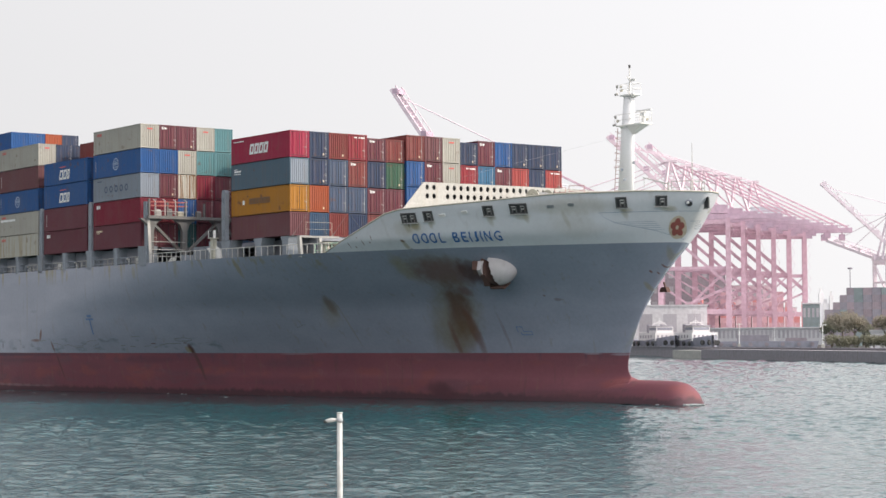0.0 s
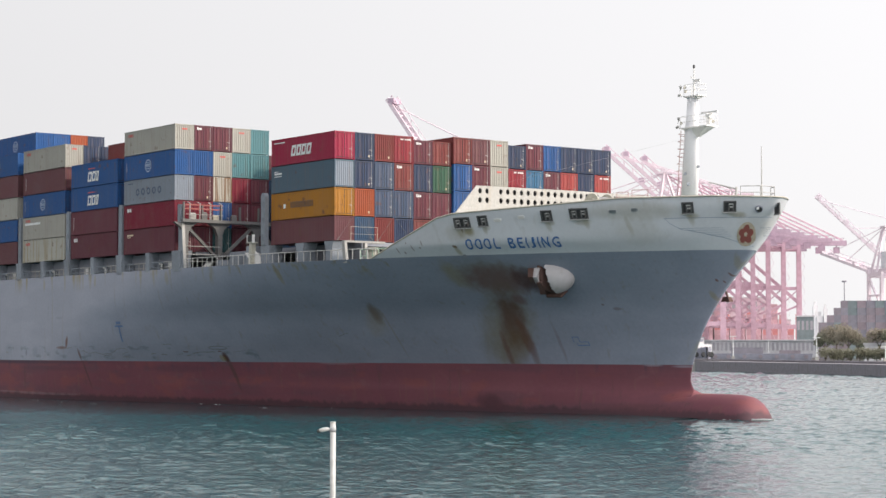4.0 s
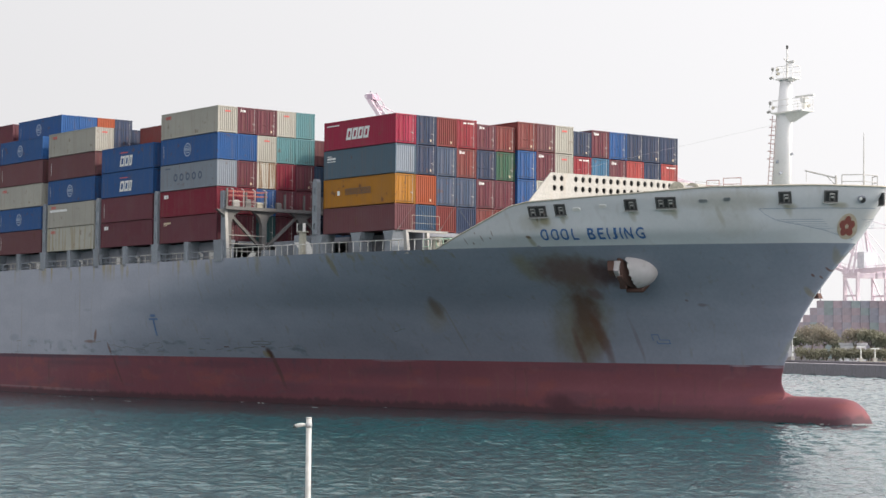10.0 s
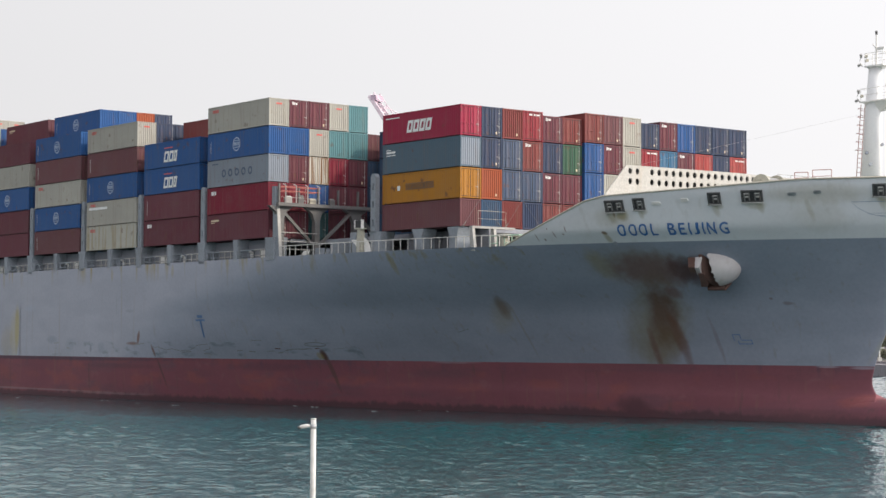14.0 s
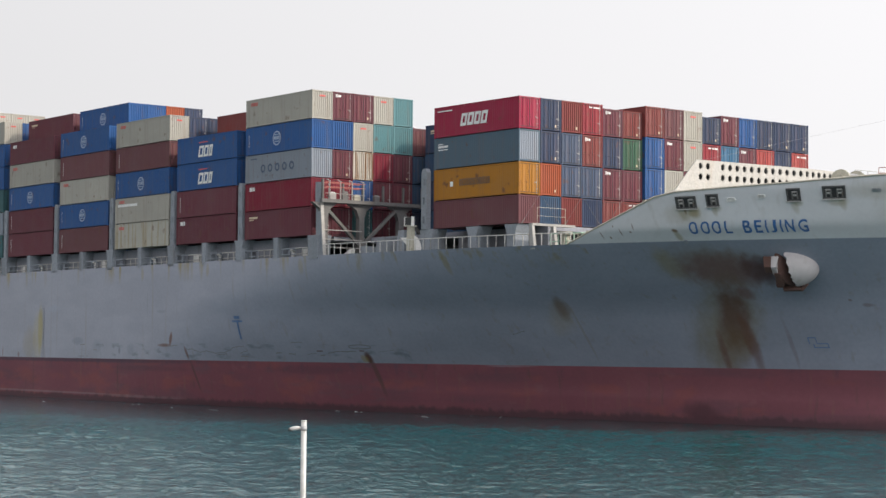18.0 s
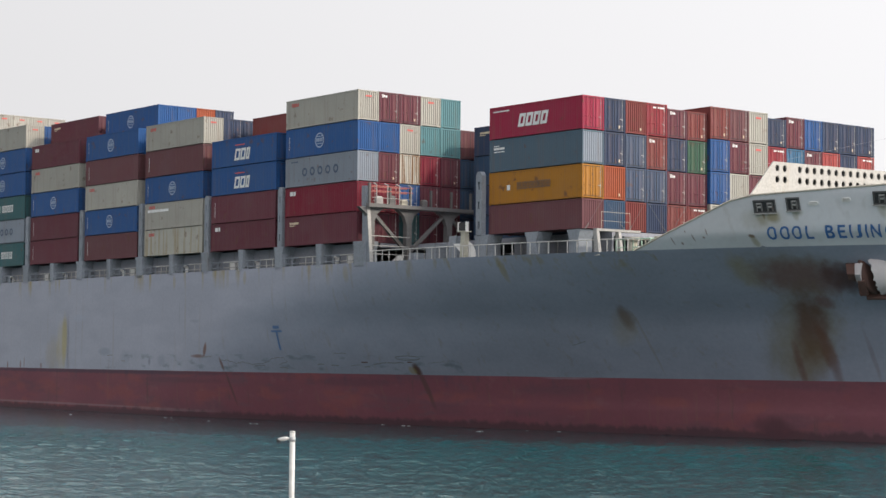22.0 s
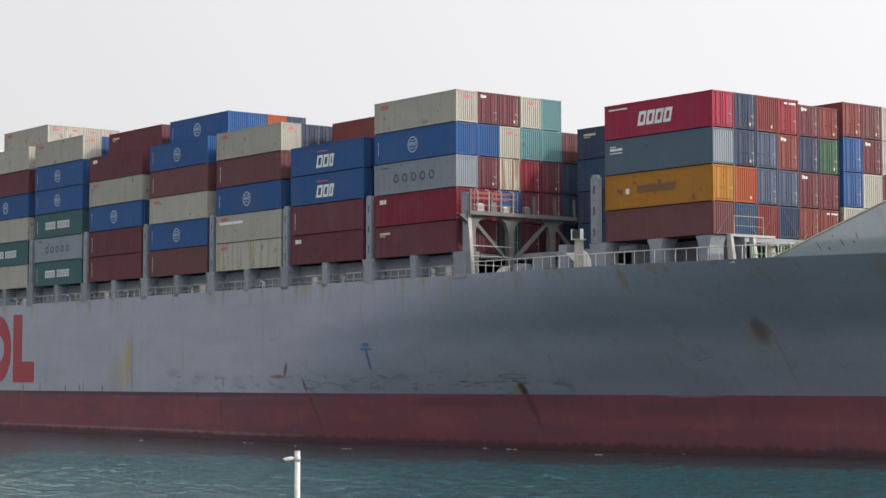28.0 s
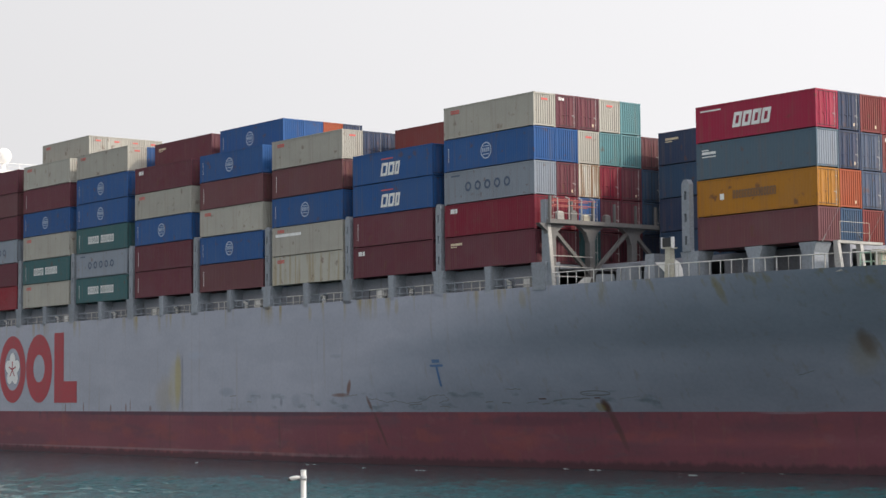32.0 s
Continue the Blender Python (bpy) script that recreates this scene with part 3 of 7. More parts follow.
# raised forecastle deck behind the bulwark
bm = B()
xs = list(np.arange(15.0, 38.0, 2.0)) + [38.5, 40.0, 41.0]
left = [bm.verts.new((x, -half_breadth(x, 18.0) + 0.35, 18.1)) for x in xs]
right = [bm.verts.new((x, half_breadth(x, 18.0) - 0.35, 18.1)) for x in xs]
for k in range(len(xs) - 1):
    bm.faces.new((left[k], left[k + 1], right[k + 1], right[k]))
part("forecastle_deck", bm, DECK_GREEN, ship)
bm = B()
w0, w1 = half_breadth(15.0, DECK_Z) - 0.5, half_breadth(15.0, 18.0) - 0.5
wedge(bm, (14.8, 15.0, -w0, w0), (14.8, 15.0, -w1, w1), DECK_Z - 0.05, 18.1)
part("forecastle_bulkhead", bm, WHITE, ship)

# breakwater with its rows of round holes
def breakwater_plate(p0, p1, z0, z1, cols, taper):
    """A plate from p0 to p1 (x, y), pierced by two rows of tall holes; taper: how far the outer top corner leans in."""
    bm = B()
    d = Vector((p1[0] - p0[0], p1[1] - p0[1], 0))
    length, d = d.length, d.normalized()
    across = Vector((d.y, -d.x, 0))
    o = Vector((p0[0], p0[1], 0))
    cell_w, cell_h, n, rx, rz = (length - taper) / cols, 0.9, 16, 0.215, 0.28
    foot = z1 - z0 - 0.05 - 2 * cell_h

    def put(s, z, off):
        return bm.verts.new(o + d * s + across * off + Vector((0, 0, z)))

    def plain(s0, s1, za, zb, off):
        bm.faces.new((put(s0, za, off), put(s1, za, off), put(s1, zb, off), put(s0, zb, off)))
    for off in (0.06, -0.06):
        for c in range(cols):
            for q in range(2):
                s0, zz = taper + c * cell_w, z0 + foot + q * cell_h
                if c == 2:
                    plain(s0, s0 + cell_w, zz, zz + cell_h, off)
                    continue
                sc, zc = s0 + cell_w / 2, zz + cell_h / 2
                inner, outer = [], []
                for k in range(n):
                    a = 6.283185 * k / n
                    ca, sa = math.cos(a), math.sin(a)
                    inner.append(put(sc + rx * ca, zc + rz * sa, off))
                    g = 0.5 / max(abs(ca), abs(sa))
                    outer.append(put(sc + g * ca * cell_w, zc + g * sa * cell_h, off))
                for k in range(n):
                    bm.faces.new((inner[k], inner[(k + 1) % n], outer[(k + 1) % n], outer[k]))
        plain(taper, length, z0, z0 + foot, off)
        plain(taper, length, z1 - 0.05, z1, off)
        bm.faces.new((put(0, z0, off), put(taper, z0, off), put(taper, z1, off)))
    for s0, s1, za, zb in ((taper, length, z1, z1), (0, taper, z0, z1)):
        bm.faces.new((put(s0, za, 0.06), put(s1, zb, 0.06), put(s1, zb, -0.06), put(s0, za, -0.06)))
    return bm


for side in (-1, 1):
    bw = part("breakwater", breakwater_plate((15.4, 15.5 * side), (16.5, 0.0), 18.7, 22.3, 15, 3.2), BREAK_WHITE, ship, "white breakwater plate pierced by round holes")
    # Black sheet added behind the plate, standing for shade beyond the holes.
    bm = B()
    d = Vector((1.1, -15.5 * side, 0)).normalized()
    beam(bm, Vector((15.0, 15.5 * side, 20.85)) + d * 3.4, Vector((16.1, 0, 20.85)), 0.06, 2.75)
    part("backing", bm, BLACK, bw, "black sheet behind the breakwater for the shade in its holes")
    for k in range(5):
        q = Vector((15.0, 15.5 * side, 18.1)) + d * (4.0 + 2.6 * k)
        part("stay", beam(B(), q + Vector((-1.6, 0, 0)), q + Vector((-0.05, 0, 3.2)), 0.15, 0.3), BREAK_WHITE, bw)

# mooring openings in the bulwark: black plate for the shaded inside, frame, roller pedestal
def mooring_opening(x, z, w, h, posts):
    at = on_hull(x, z, 0.02)
    w, h = w * 0.92, h * 0.9
    bm = B()
    box(bm, -w / 2, w / 2, -h / 2, h / 2, -0.05, 0.012)
    ob = part("mooring_opening", bm, BLACK, ship, "dark mooring opening with pale rollers", at=at)
    bm = B()
    t = 0.11
    for q in ((-w / 2 - t, w / 2 + t, h / 2, h / 2 + t), (-w / 2 - t, w / 2 + t, -h / 2 - t, -h / 2), (-w / 2 - t, -w / 2, -h / 2, h / 2), (w / 2, w / 2 + t, -h / 2, h / 2)):
        box(bm, q[0], q[1], q[2], q[3], -0.05, 0.07)
    part("frame", bm, FRAME_DARK, ob)
    for px in posts:
        bm = B()
        tube(bm, (px - 0.2, -h / 2 + 0.06, 0.04), (px - 0.2, h / 2 - 0.15, 0.04), 0.07, 7)
        tube(bm, (px + 0.2, -h / 2 + 0.06, 0.04), (px + 0.2, h / 2 - 0.15, 0.04), 0.07, 7)
        part("roller", bm, BRIDGE_GREY, ob)
        bm = B()
        box(bm, px - 0.2, px + 0.2, h / 2 - 0.24, h / 2 - 0.13, 0.02, 0.1)
        box(bm, px - 0.12, px + 0.16, -0.1, 0.03, 0.02, 0.1)
        part("roller_head", bm, PALE_GREY, ob)
    bm = B()
    wedge(bm, (-w / 2 - 0.22, w / 2 + 0.12, -h / 2 - 0.16, -h / 2 - 0.09), (-w / 2 - 0.16, w / 2 + 0.1, -h / 2 - 0.16, -h / 2 - 0.09), -0.05, 0.16)
    part("sill", bm, PALE_GREY, ob)


for x, z, w, h, posts in ((17.9, 18.4, 1.75, 0.95, (-0.45, 0.45)), (20.1, 18.5, 0.95, 0.95, (0.1,)), (26.4, 18.75, 1.0, 0.95, (0.1,)), (29.3, 18.85, 1.75, 0.95, (-0.45, 0.45)), (38.15, 19.1, 0.95, 0.95, (0.1,)), (41.2, 19.15, 1.0, 0.95, (0.1,)), (43.72, 18.95, 0.42, 0.95, ())):
    mooring_opening(x, z, w, h, posts)
for x, z, w in ((21.6, 18.5, 0.5), (24.0, 18.7, 0.4), (32.2, 18.95, 0.45), (34.0, 19.05, 0.35)):
    bm = B()
    tube(bm, (-w / 2, 0, -0.05), (-w / 2, 0, 0.05), 0.16, 10)
    tube(bm, (w / 2, 0, -0.05), (w / 2, 0, 0.05), 0.16, 10)
    box(bm, -w / 2, w / 2, -0.16, 0.16, -0.05, 0.05)
    part("fairlead", bm, STEEL if x > 32 else WHITE, ship, at=on_hull(x, z, 0.02))

lead = part("fairlead", tube(B(), (0, 0, -0.05), (0, 0, 0.1), 0.36, 18), SHADE_GREY, ship, "round grey fairlead with a dark mouth", at=on_hull(42.75, 18.95, 0.02))
# black disc for the shade inside the mouth
part("mouth", tube(B(), (0.06, -0.04, 0.1), (0.06, -0.04, 0.115), 0.25, 16), BLACK, lead)
part("roller", tube(B(), (-0.12, 0.1, 0.1), (-0.12, 0.1, 0.16), 0.13, 12), WHITE, lead)
# flat grey disc; its tone stands for the shade in the hole
part("hawse_hole", tube(B(), (0, 0, -0.05), (0, 0, 0.06), 0.2, 14), SHADE_GREY, ship, at=on_hull(16.4, 15.35, 0.02))
# name on the bow
def upright(x, z):
    """Where the flare leans aft with height, the lettering is set forward to stand upright."""
    return x + 0.33 * (z - 16.4)


def painted_letter(ch, x0, x1, z0, z1):
    """One letter of the built-in font, fitted to its cell and laid onto the plating."""
    cu = bpy.data.curves.new("letter", "FONT")
    cu.body, cu.size, cu.offset, cu.resolution_u = ch, 1.0, 0.019, 6
    flat = new("letter", cu)
    me = bpy.data.meshes.new_from_object(flat.evaluated_get(bpy.context.evaluated_depsgraph_get()))
    bpy.data.objects.remove(flat)
    bm = B()
    bm.from_mesh(me)
    xs, ys = [v.co.x for v in bm.verts], [v.co.y for v in bm.verts]
    for k in range(1, 8):
        bmesh.ops.bisect_plane(bm, geom=bm.verts[:] + bm.edges[:] + bm.faces[:], plane_co=(0, min(ys) + (max(ys) - min(ys)) * k / 8, 0), plane_no=(0, 1, 0))
    for v in bm.verts:
        x = x0 + (x1 - x0) * (v.co.x - min(xs)) / (max(xs) - min(xs))
        z = z0 + (z1 - z0) * (v.co.y - min(ys)) / (max(ys) - min(ys))
        v.co = on_hull(upright(x, z), z, 0.045).translation
    part("letter", bm, NAME_BLUE, ship)


NAME_Z = (15.92, 16.87)
for ch, x0, x1 in (("B", 21.77, 22.4), ("E", 22.66, 23.2), ("I", 23.47, 23.61), ("J", 23.82, 24.3), ("I", 24.57, 24.71), ("N", 24.95, 25.6), ("G", 25.92, 26.6)):
    painted_letter(ch, x0, x1, *NAME_Z)
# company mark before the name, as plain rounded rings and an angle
for x in (17.8, 18.78, 19.68):
    bm = B()
    outer, inner = [], []
    for k in range(24):
        a = 6.28319 * k / 24
        cx, cz = math.copysign(abs(math.cos(a)) ** 0.8, math.cos(a)), math.copysign(abs(math.sin(a)) ** 0.8, math.sin(a))
        outer.append(bm.verts.new(on_hull(upright(x + 0.35 * cx, 16.4 + 0.475 * cz), 16.4 + 0.475 * cz, 0.045).translation))
        inner.append(bm.verts.new(on_hull(upright(x + 0.2 * cx, 16.4 + 0.33 * cz), 16.4 + 0.33 * cz, 0.045).translation))
    for k in range(24):
        bm.faces.new((outer[k], outer[(k + 1) % 24], inner[(k + 1) % 24], inner[k]))
    part("name_mark", bm, NAME_BLUE, ship)
bm = B()
for x0, x1, z0, z1 in ((20.33, 20.48, 16.06, 16.35), (20.33, 20.48, 16.35, 16.6), (20.33, 20.48, 16.6, 16.87), (20.33, 20.86, 15.92, 16.06)):
    bm.faces.new([bm.verts.new(on_hull(upright(x, z), z, 0.045).translation) for x, z in ((x0, z0), (x1, z0), (x1, z1), (x0, z1))])
part("name_mark", bm, NAME_BLUE, ship)

# flower emblem near the stem
def blossom(r, petals, waist, n=60, rings=6):
    bm = B()
    c = bm.verts.new((0, 0, 0))
    last = None
    for q in range(1, rings + 1):
        ring = []
        for k in range(n):
            a = 6.28319 * k / n
            rad = r * q / rings * (1 - waist + waist * abs(math.cos(petals / 2 * a)))
            ring.append(bm.verts.new((rad * math.sin(a), rad * math.cos(a), 0)))
        for k in range(n):
            if last:
                bm.faces.new((last[k], ring[k], ring[(k + 1) % n], last[(k + 1) % n]))
            else:
                bm.faces.new((c, ring[k], ring[(k + 1) % n]))
        last = ring
    return bm


def draped(bm, x, z, sx, sz, out):
    """Lays a flat figure onto the curved plating."""
    at = on_hull(x, z)
    for v in bm.verts:
        q = at @ Vector((v.co.x * sx, v.co.y * sz, 0))
        v.co = on_hull(q.x, q.z, out).translation
    return bm


em = part("emblem", draped(blossom(1.1, 1, 0.0), 41.05, 16.75, 0.77, 1.16, 0.03), EMBLEM_DISC, ship, "faded red five-petalled flower on a cream disc")
part("flower", draped(blossom(0.9, 5, 0.32), 41.05, 16.75, 0.77, 1.16, 0.045), EMBLEM_RED, em)
part("flower_heart", draped(blossom(0.22, 5, 0.3, rings=3), 41.05, 16.75, 0.77, 1.16, 0.06), EMBLEM_DISC, em)
# thin outline of a flag painted round the emblem
def painted_line(pts, w=0.02, paint=None):
    bm = B()
    ms = [on_hull(x, z, 0.015) for x, z in pts]
    edge = [[bm.verts.new(m @ Vector((0, q, 0.004))) for m in ms] for q in (-w, w)]
    for k in range(len(ms) - 1):
        bm.faces.new((edge[0][k], edge[0][k + 1], edge[1][k + 1], edge[1][k]))
    part("painted_line", bm, paint or FADED_BLUE, ship)


painted_line([(x, 18.22) for x in np.linspace(36.0, 43.0, 18)])
HEM = ((36.0, 18.2), (36.25, 17.75), (36.9, 17.25), (38.5, 16.85), (39.7, 16.45), (40.4, 16.0), (40.8, 15.65))
painted_line([(float(np.interp(t, range(7), [a for a, _ in HEM])), float(np.interp(t, range(7), [b for _, b in HEM]))) for t in np.linspace(0, 6, 25)])
for k, z in enumerate((17.3, 17.12, 16.94, 16.76, 16.58)):
    x0 = float(np.interp(-z, [-b for _, b in HEM], [a for a, _ in HEM]))
    painted_line([(x, z) for x in np.linspace(x0, 40.0 + 0.06 * k, 10)], 0.014)
    painted_line([(x, z) for x in np.linspace(42.0, 42.9, 4)], 0.014)

# dark scrapes that fenders and tugs left above the red
SCRAPE = painted("scrape", (0.15, 0.163, 0.178), 0.7, dirt=(0.14, 0.10, 0.06), streak=0.4, big=0.8)
LONG = ((-52.6, 6.1), (-51.3, 6.1), (-50.0, 5.78), (-48.9, 5.95), (-47.5, 5.7), (-45.5, 5.85), (-44.0, 6.38), (-42.5, 6.45), (-42.1, 6.02), (-43.5, 5.72))
smooth = [k / 4 for k in range(37)]
painted_line([(float(np.interp(t, range(10), [a for a, _ in LONG])), float(np.interp(t, range(10), [b for _, b in LONG])) + 0.04 * math.sin(9 * t)) for t in smooth], 0.035, SCRAPE)
painted_line([(-25.8 + 1.5 * math.cos(a), 6.48 + 0.2 * math.sin(a)) for a in np.linspace(0, 6.2832, 29)], 0.05, SCRAPE)
rnd = random.Random(31)
for x, z, half in ((-25.9, 6.42, 1.1), (-22.6, 6.1, 0.9), (-29.6, 5.95, 0.9), (-27.6, 6.02, 1.0), (-32.8, 5.75, 0.7), (-31.4, 5.6, 0.4), (-35.6, 5.72, 0.5), (-37.5, 5.8, 0.45), (-34.2, 6.9, 0.8), (-46.4, 5.6, 0.8), (-42.9, 5.4, 0.6), (-5.9, 7.9, 0.75), (-54.9, 6.45, 0.9), (-75.5, 6.5, 0.6), (-72.4, 5.9, 0.4)):
    lean = 0.25 if z > 7.5 else rnd.uniform(-0.08, 0.12)
    painted_line([(x + half * q, z + lean * half * q + rnd.uniform(-0.03, 0.03)) for q in np.linspace(-1, 1, 7)], rnd.uniform(0.025, 0.07), SCRAPE)

# anchor bolster: half dome with a rusty mouth facing aft and the anchor in it
at = on_hull(22.75, 13.2, 0.0)
bm = B()
bmesh.ops.create_uvsphere(bm, u_segments=40, v_segments=26, radius=1.0)
for v in bm.verts:
    v.co = Vector((v.co.x * 2.6, v.co.y * 1.75, v.co.z * 1.55))
bmesh.ops.bisect_plane(bm, geom=bm.verts[:] + bm.edges[:] + bm.faces[:], plane_co=(0.35, 0, 0), plane_no=(-1, -0.14, 0.25), clear_outer=True)
bm.edges.ensure_lookup_table()
rnd = random.Random(3)
for v in {v for e in bm.edges if e.is_boundary for v in e.verts}:      # chipped, uneven lip
    v.co.x += rnd.uniform(-0.1, 0.13)
pod = part("anchor_bolster", bm, BOLSTER, ship, "bulging white anchor bolster stained by rust", True, at=at)
bm = B()
bmesh.ops.create_uvsphere(bm, u_segments=24, v_segments=14, radius=1.0)
for v in bm.verts:
    v.co = Vector((v.co.x * 0.55 - 0.1 + v.co.y * -0.5, v.co.y * 1.66, v.co.z * 1.38))
part("anchor_recess", bm, RUSTY, pod, "dark rusty recess", True)
bm = B()
wedge(bm, (-1.75, -0.7, -1.2, -0.6), (-1.4, -0.8, -1.0, -0.7), 0.1, 1.35)
wedge(bm, (-2.3, -1.2, 0.35, 1.45), (-2.0, -1.4, 0.6, 1.3), 0.1, 1.2)
wedge(bm, (-1.55, -0.6, -0.85, 0.85), (-1.25, -0.7, -0.7, 0.7), 0.2, 1.4)
wedge(bm, (-1.2, 0.9, -1.75, -1.2), (-1.0, 0.6, -1.6, -1.3), 0.2, 1.2)
tube(bm, (-1.2, 0.0, 0.6), (-2.1, 0.1, 0.3), 0.24, 8)
bmesh.ops.bevel(bm, geom=bm.edges[:], offset=0.05, segments=1, affect="EDGES")
bmesh.ops.translate(bm, verts=bm.verts[:], vec=(0.55, 0, 0))
part("anchor", bm, RUSTY, pod, "rust-brown stockless anchor")
bm = B()
wedge(bm, (-0.95, -0.35, 0.4, 1.6), (-0.8, -0.4, 0.5, 1.4), 0.3, 1.35)
part("bolster_lip", bm, BOLSTER, pod, "pale plate at the mouth")
# the port anchor shows beyond the stem
bm = B()
wedge(bm, (-1.0, 1.1, -0.5, 0.5), (-0.6, 0.7, -0.4, 0.4), -0.4, 0.5)
tube(bm, (0.2, 0, 0.4), (-0.6, 0.4, 1.4), 0.2, 8)
part("anchor", bm, RUSTY, ship, "rust-brown stockless anchor", at=pose(30.0, 7.4, 11.2) @ Matrix.Diagonal((0.55, 0.55, 0.55, 1)))

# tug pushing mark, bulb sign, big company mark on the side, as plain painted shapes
def hull_bars(name, material, x, z, rects, label=""):
    bm = B()
    for x0, x1, z0, z1 in rects:
        n = max(1, int((x1 - x0) / 0.8))
        for k in range(n):
            xa, xb = x0 + (x1 - x0) * k / n, x0 + (x1 - x0) * (k + 1) / n
            q = max(1, int((z1 - z0) / 0.6))
            for i in range(q):
                za, zb = z0 + (z1 - z0) * i / q, z0 + (z1 - z0) * (i + 1) / q
                vs = [bm.verts.new(on_hull(x + a, z + c, 0.035).translation) for a, c in ((xa, za), (xb, za), (xb, zb), (xa, zb))]
                bm.faces.new(vs)
    part(name, bm, material, ship, label)


hull_bars("tug_mark", TUG_BLUE, -42.5, 7.2, ((-0.85, 0.85, 1.75, 1.95), (-0.12, 0.14, 0.0, 1.8), (-0.5, 0.5, 2.1, 2.4)), "blue painted tug mark")
hull_bars("bulb_mark", TUG_BLUE, 21.9, 6.72, ((-0.4, 0.8, 0.0, 0.07), (-0.8, -0.73, 0.3, 0.85), (-0.8, -0.1, 0.8, 0.87), (0.73, 0.8, 0.0, 0.35), (-0.1, 0.8, 0.33, 0.39), (-0.47, -0.4, 0.0, 0.3), (-0.17, -0.1, 0.36, 0.8)), "faint blue painted bulb sign")


def hull_ring(cx, cz, rx, rz, qx, qz, n=48):
    bm = B()
    outer, inner = [], []
    for k in range(n):
        a = 6.28319 * k / n
        outer.append(bm.verts.new((cx + rx * math.cos(a), -HALF - 0.02, cz + rz * math.sin(a))))
        inner.append(bm.verts.new((cx + qx * math.cos(a), -HALF - 0.02, cz + qz * math.sin(a))))
    for k in range(n):
        bm.faces.new((outer[k], outer[(k + 1) % n], inner[(k + 1) % n], inner[k]))
    return bm


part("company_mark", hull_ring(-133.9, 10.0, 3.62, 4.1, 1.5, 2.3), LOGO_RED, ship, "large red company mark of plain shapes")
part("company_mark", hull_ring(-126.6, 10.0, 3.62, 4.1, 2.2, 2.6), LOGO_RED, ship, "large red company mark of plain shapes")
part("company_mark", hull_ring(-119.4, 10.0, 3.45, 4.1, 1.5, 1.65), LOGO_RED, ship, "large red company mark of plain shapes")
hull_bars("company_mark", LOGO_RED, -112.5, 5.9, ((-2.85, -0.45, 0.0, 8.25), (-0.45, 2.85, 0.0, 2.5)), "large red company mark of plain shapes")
bm = blossom(2.05, 5, 0.35)
fl = part("company_flower", bm, MARK_WHITE, ship, at=on_hull(-126.6, 10.0, 0.03))
for k in range(5):
    bm = B()
    a = 6.28319 * k / 5
    beam(bm, (0, 0, 0.02), (1.0 * math.sin(a), 1.0 * math.cos(a), 0.02), 0.16, 0.02)
    part("stamen", bm, LOGO_RED, fl)
hull_bars("draught_bars", SHADE_GREY, -85.75, 5.0, ((-0.08, 0.08, 0.0, 6.0),))
for x, z, w in ((-31.5, 6.0, 0.8), (-25.8, 6.05, 0.6)):
    hull_bars("scrape", RUSTY, x, z, ((-w / 2, w / 2, 0, 0.1),))

# foremast
bm = B()
rings = []
for z, xa, xb, w in ((18.1, 31.3, 33.5, 0.62), (26.2, 32.0, 33.65, 0.5), (30.1, 32.45, 33.7, 0.4)):
    rings.append([bm.verts.new(((xa + xb) / 2 + (xb - xa) / 2 * math.cos(0.3927 * k), w * math.sin(0.3927 * k), z)) for k in range(16)])
for low, high in zip(rings, rings[1:]):
    for k in range(16):
        bm.faces.new((low[k], low[(k + 1) % 16], high[(k + 1) % 16], high[k]))
bm.faces.new(rings[0][::-1])
bm.faces.new(rings[-1])
mast = part("foremast", bm, MAST_WHITE, ship, "white tapered foremast with two platforms", True)


def rail_loop(parent, pts, z, h, material, closed=True, gap=1.3, r=0.025, lower=True):
    """A guard rail along pts (x, y): top bar, lower bar and posts."""
    n, up, feet = len(pts), Vector((0, 0, h)), []
    foot = [Vector((*p, z)) for p in pts]
    rail = part("guard_rail", swept(B(), [p + up for p in foot], r, closed), material, parent)
    if lower:
        part("lower_bar", swept(B(), [p + up * 0.5 for p in foot], r * 0.8, closed), material, rail)
    for k in range(n if closed else n - 1):
        a, b = foot[k], foot[(k + 1) % n]
        m = max(1, int((b - a).length / gap))
        feet += [a + (b - a) * j / m for j in range(m + (0 if closed or k < n - 2 else 1))]
    key = ("post", h, r, material.name)
    if key not in POSTS:
        POSTS[key] = mesh_of("rail_post", tube(B(), (0, 0, 0), (0, 0, h), r, 5), material)
    for p in feet:
        hang("post", POSTS[key], rail, at=Matrix.Translation(p))
    return rail


POSTS = {}


def platform(x0, x1, w, z, brace):
    bm = B()
    box(bm, x0, x1, -w, w, z, z + 0.12)
    wedge(bm, (33.4, 33.9, -0.15, 0.15), (33.4, x1 - 0.2, -w + 0.2, w - 0.2), z - brace, z)
    wedge(bm, (32.4, 32.8, -0.15, 0.15), (x0 + 0.2, 32.8, -w + 0.2, w - 0.2), z - brace * 0.5, z)
    ob = part("mast_platform", bm, WHITE, mast)
    rail_loop(mast, [(x0 + 0.05, -w + 0.05), (x1 - 0.05, -w + 0.05), (x1 - 0.05, w - 0.05), (x0 + 0.05, w - 0.05)], z + 0.12, 1.05, WHITE)
    return ob


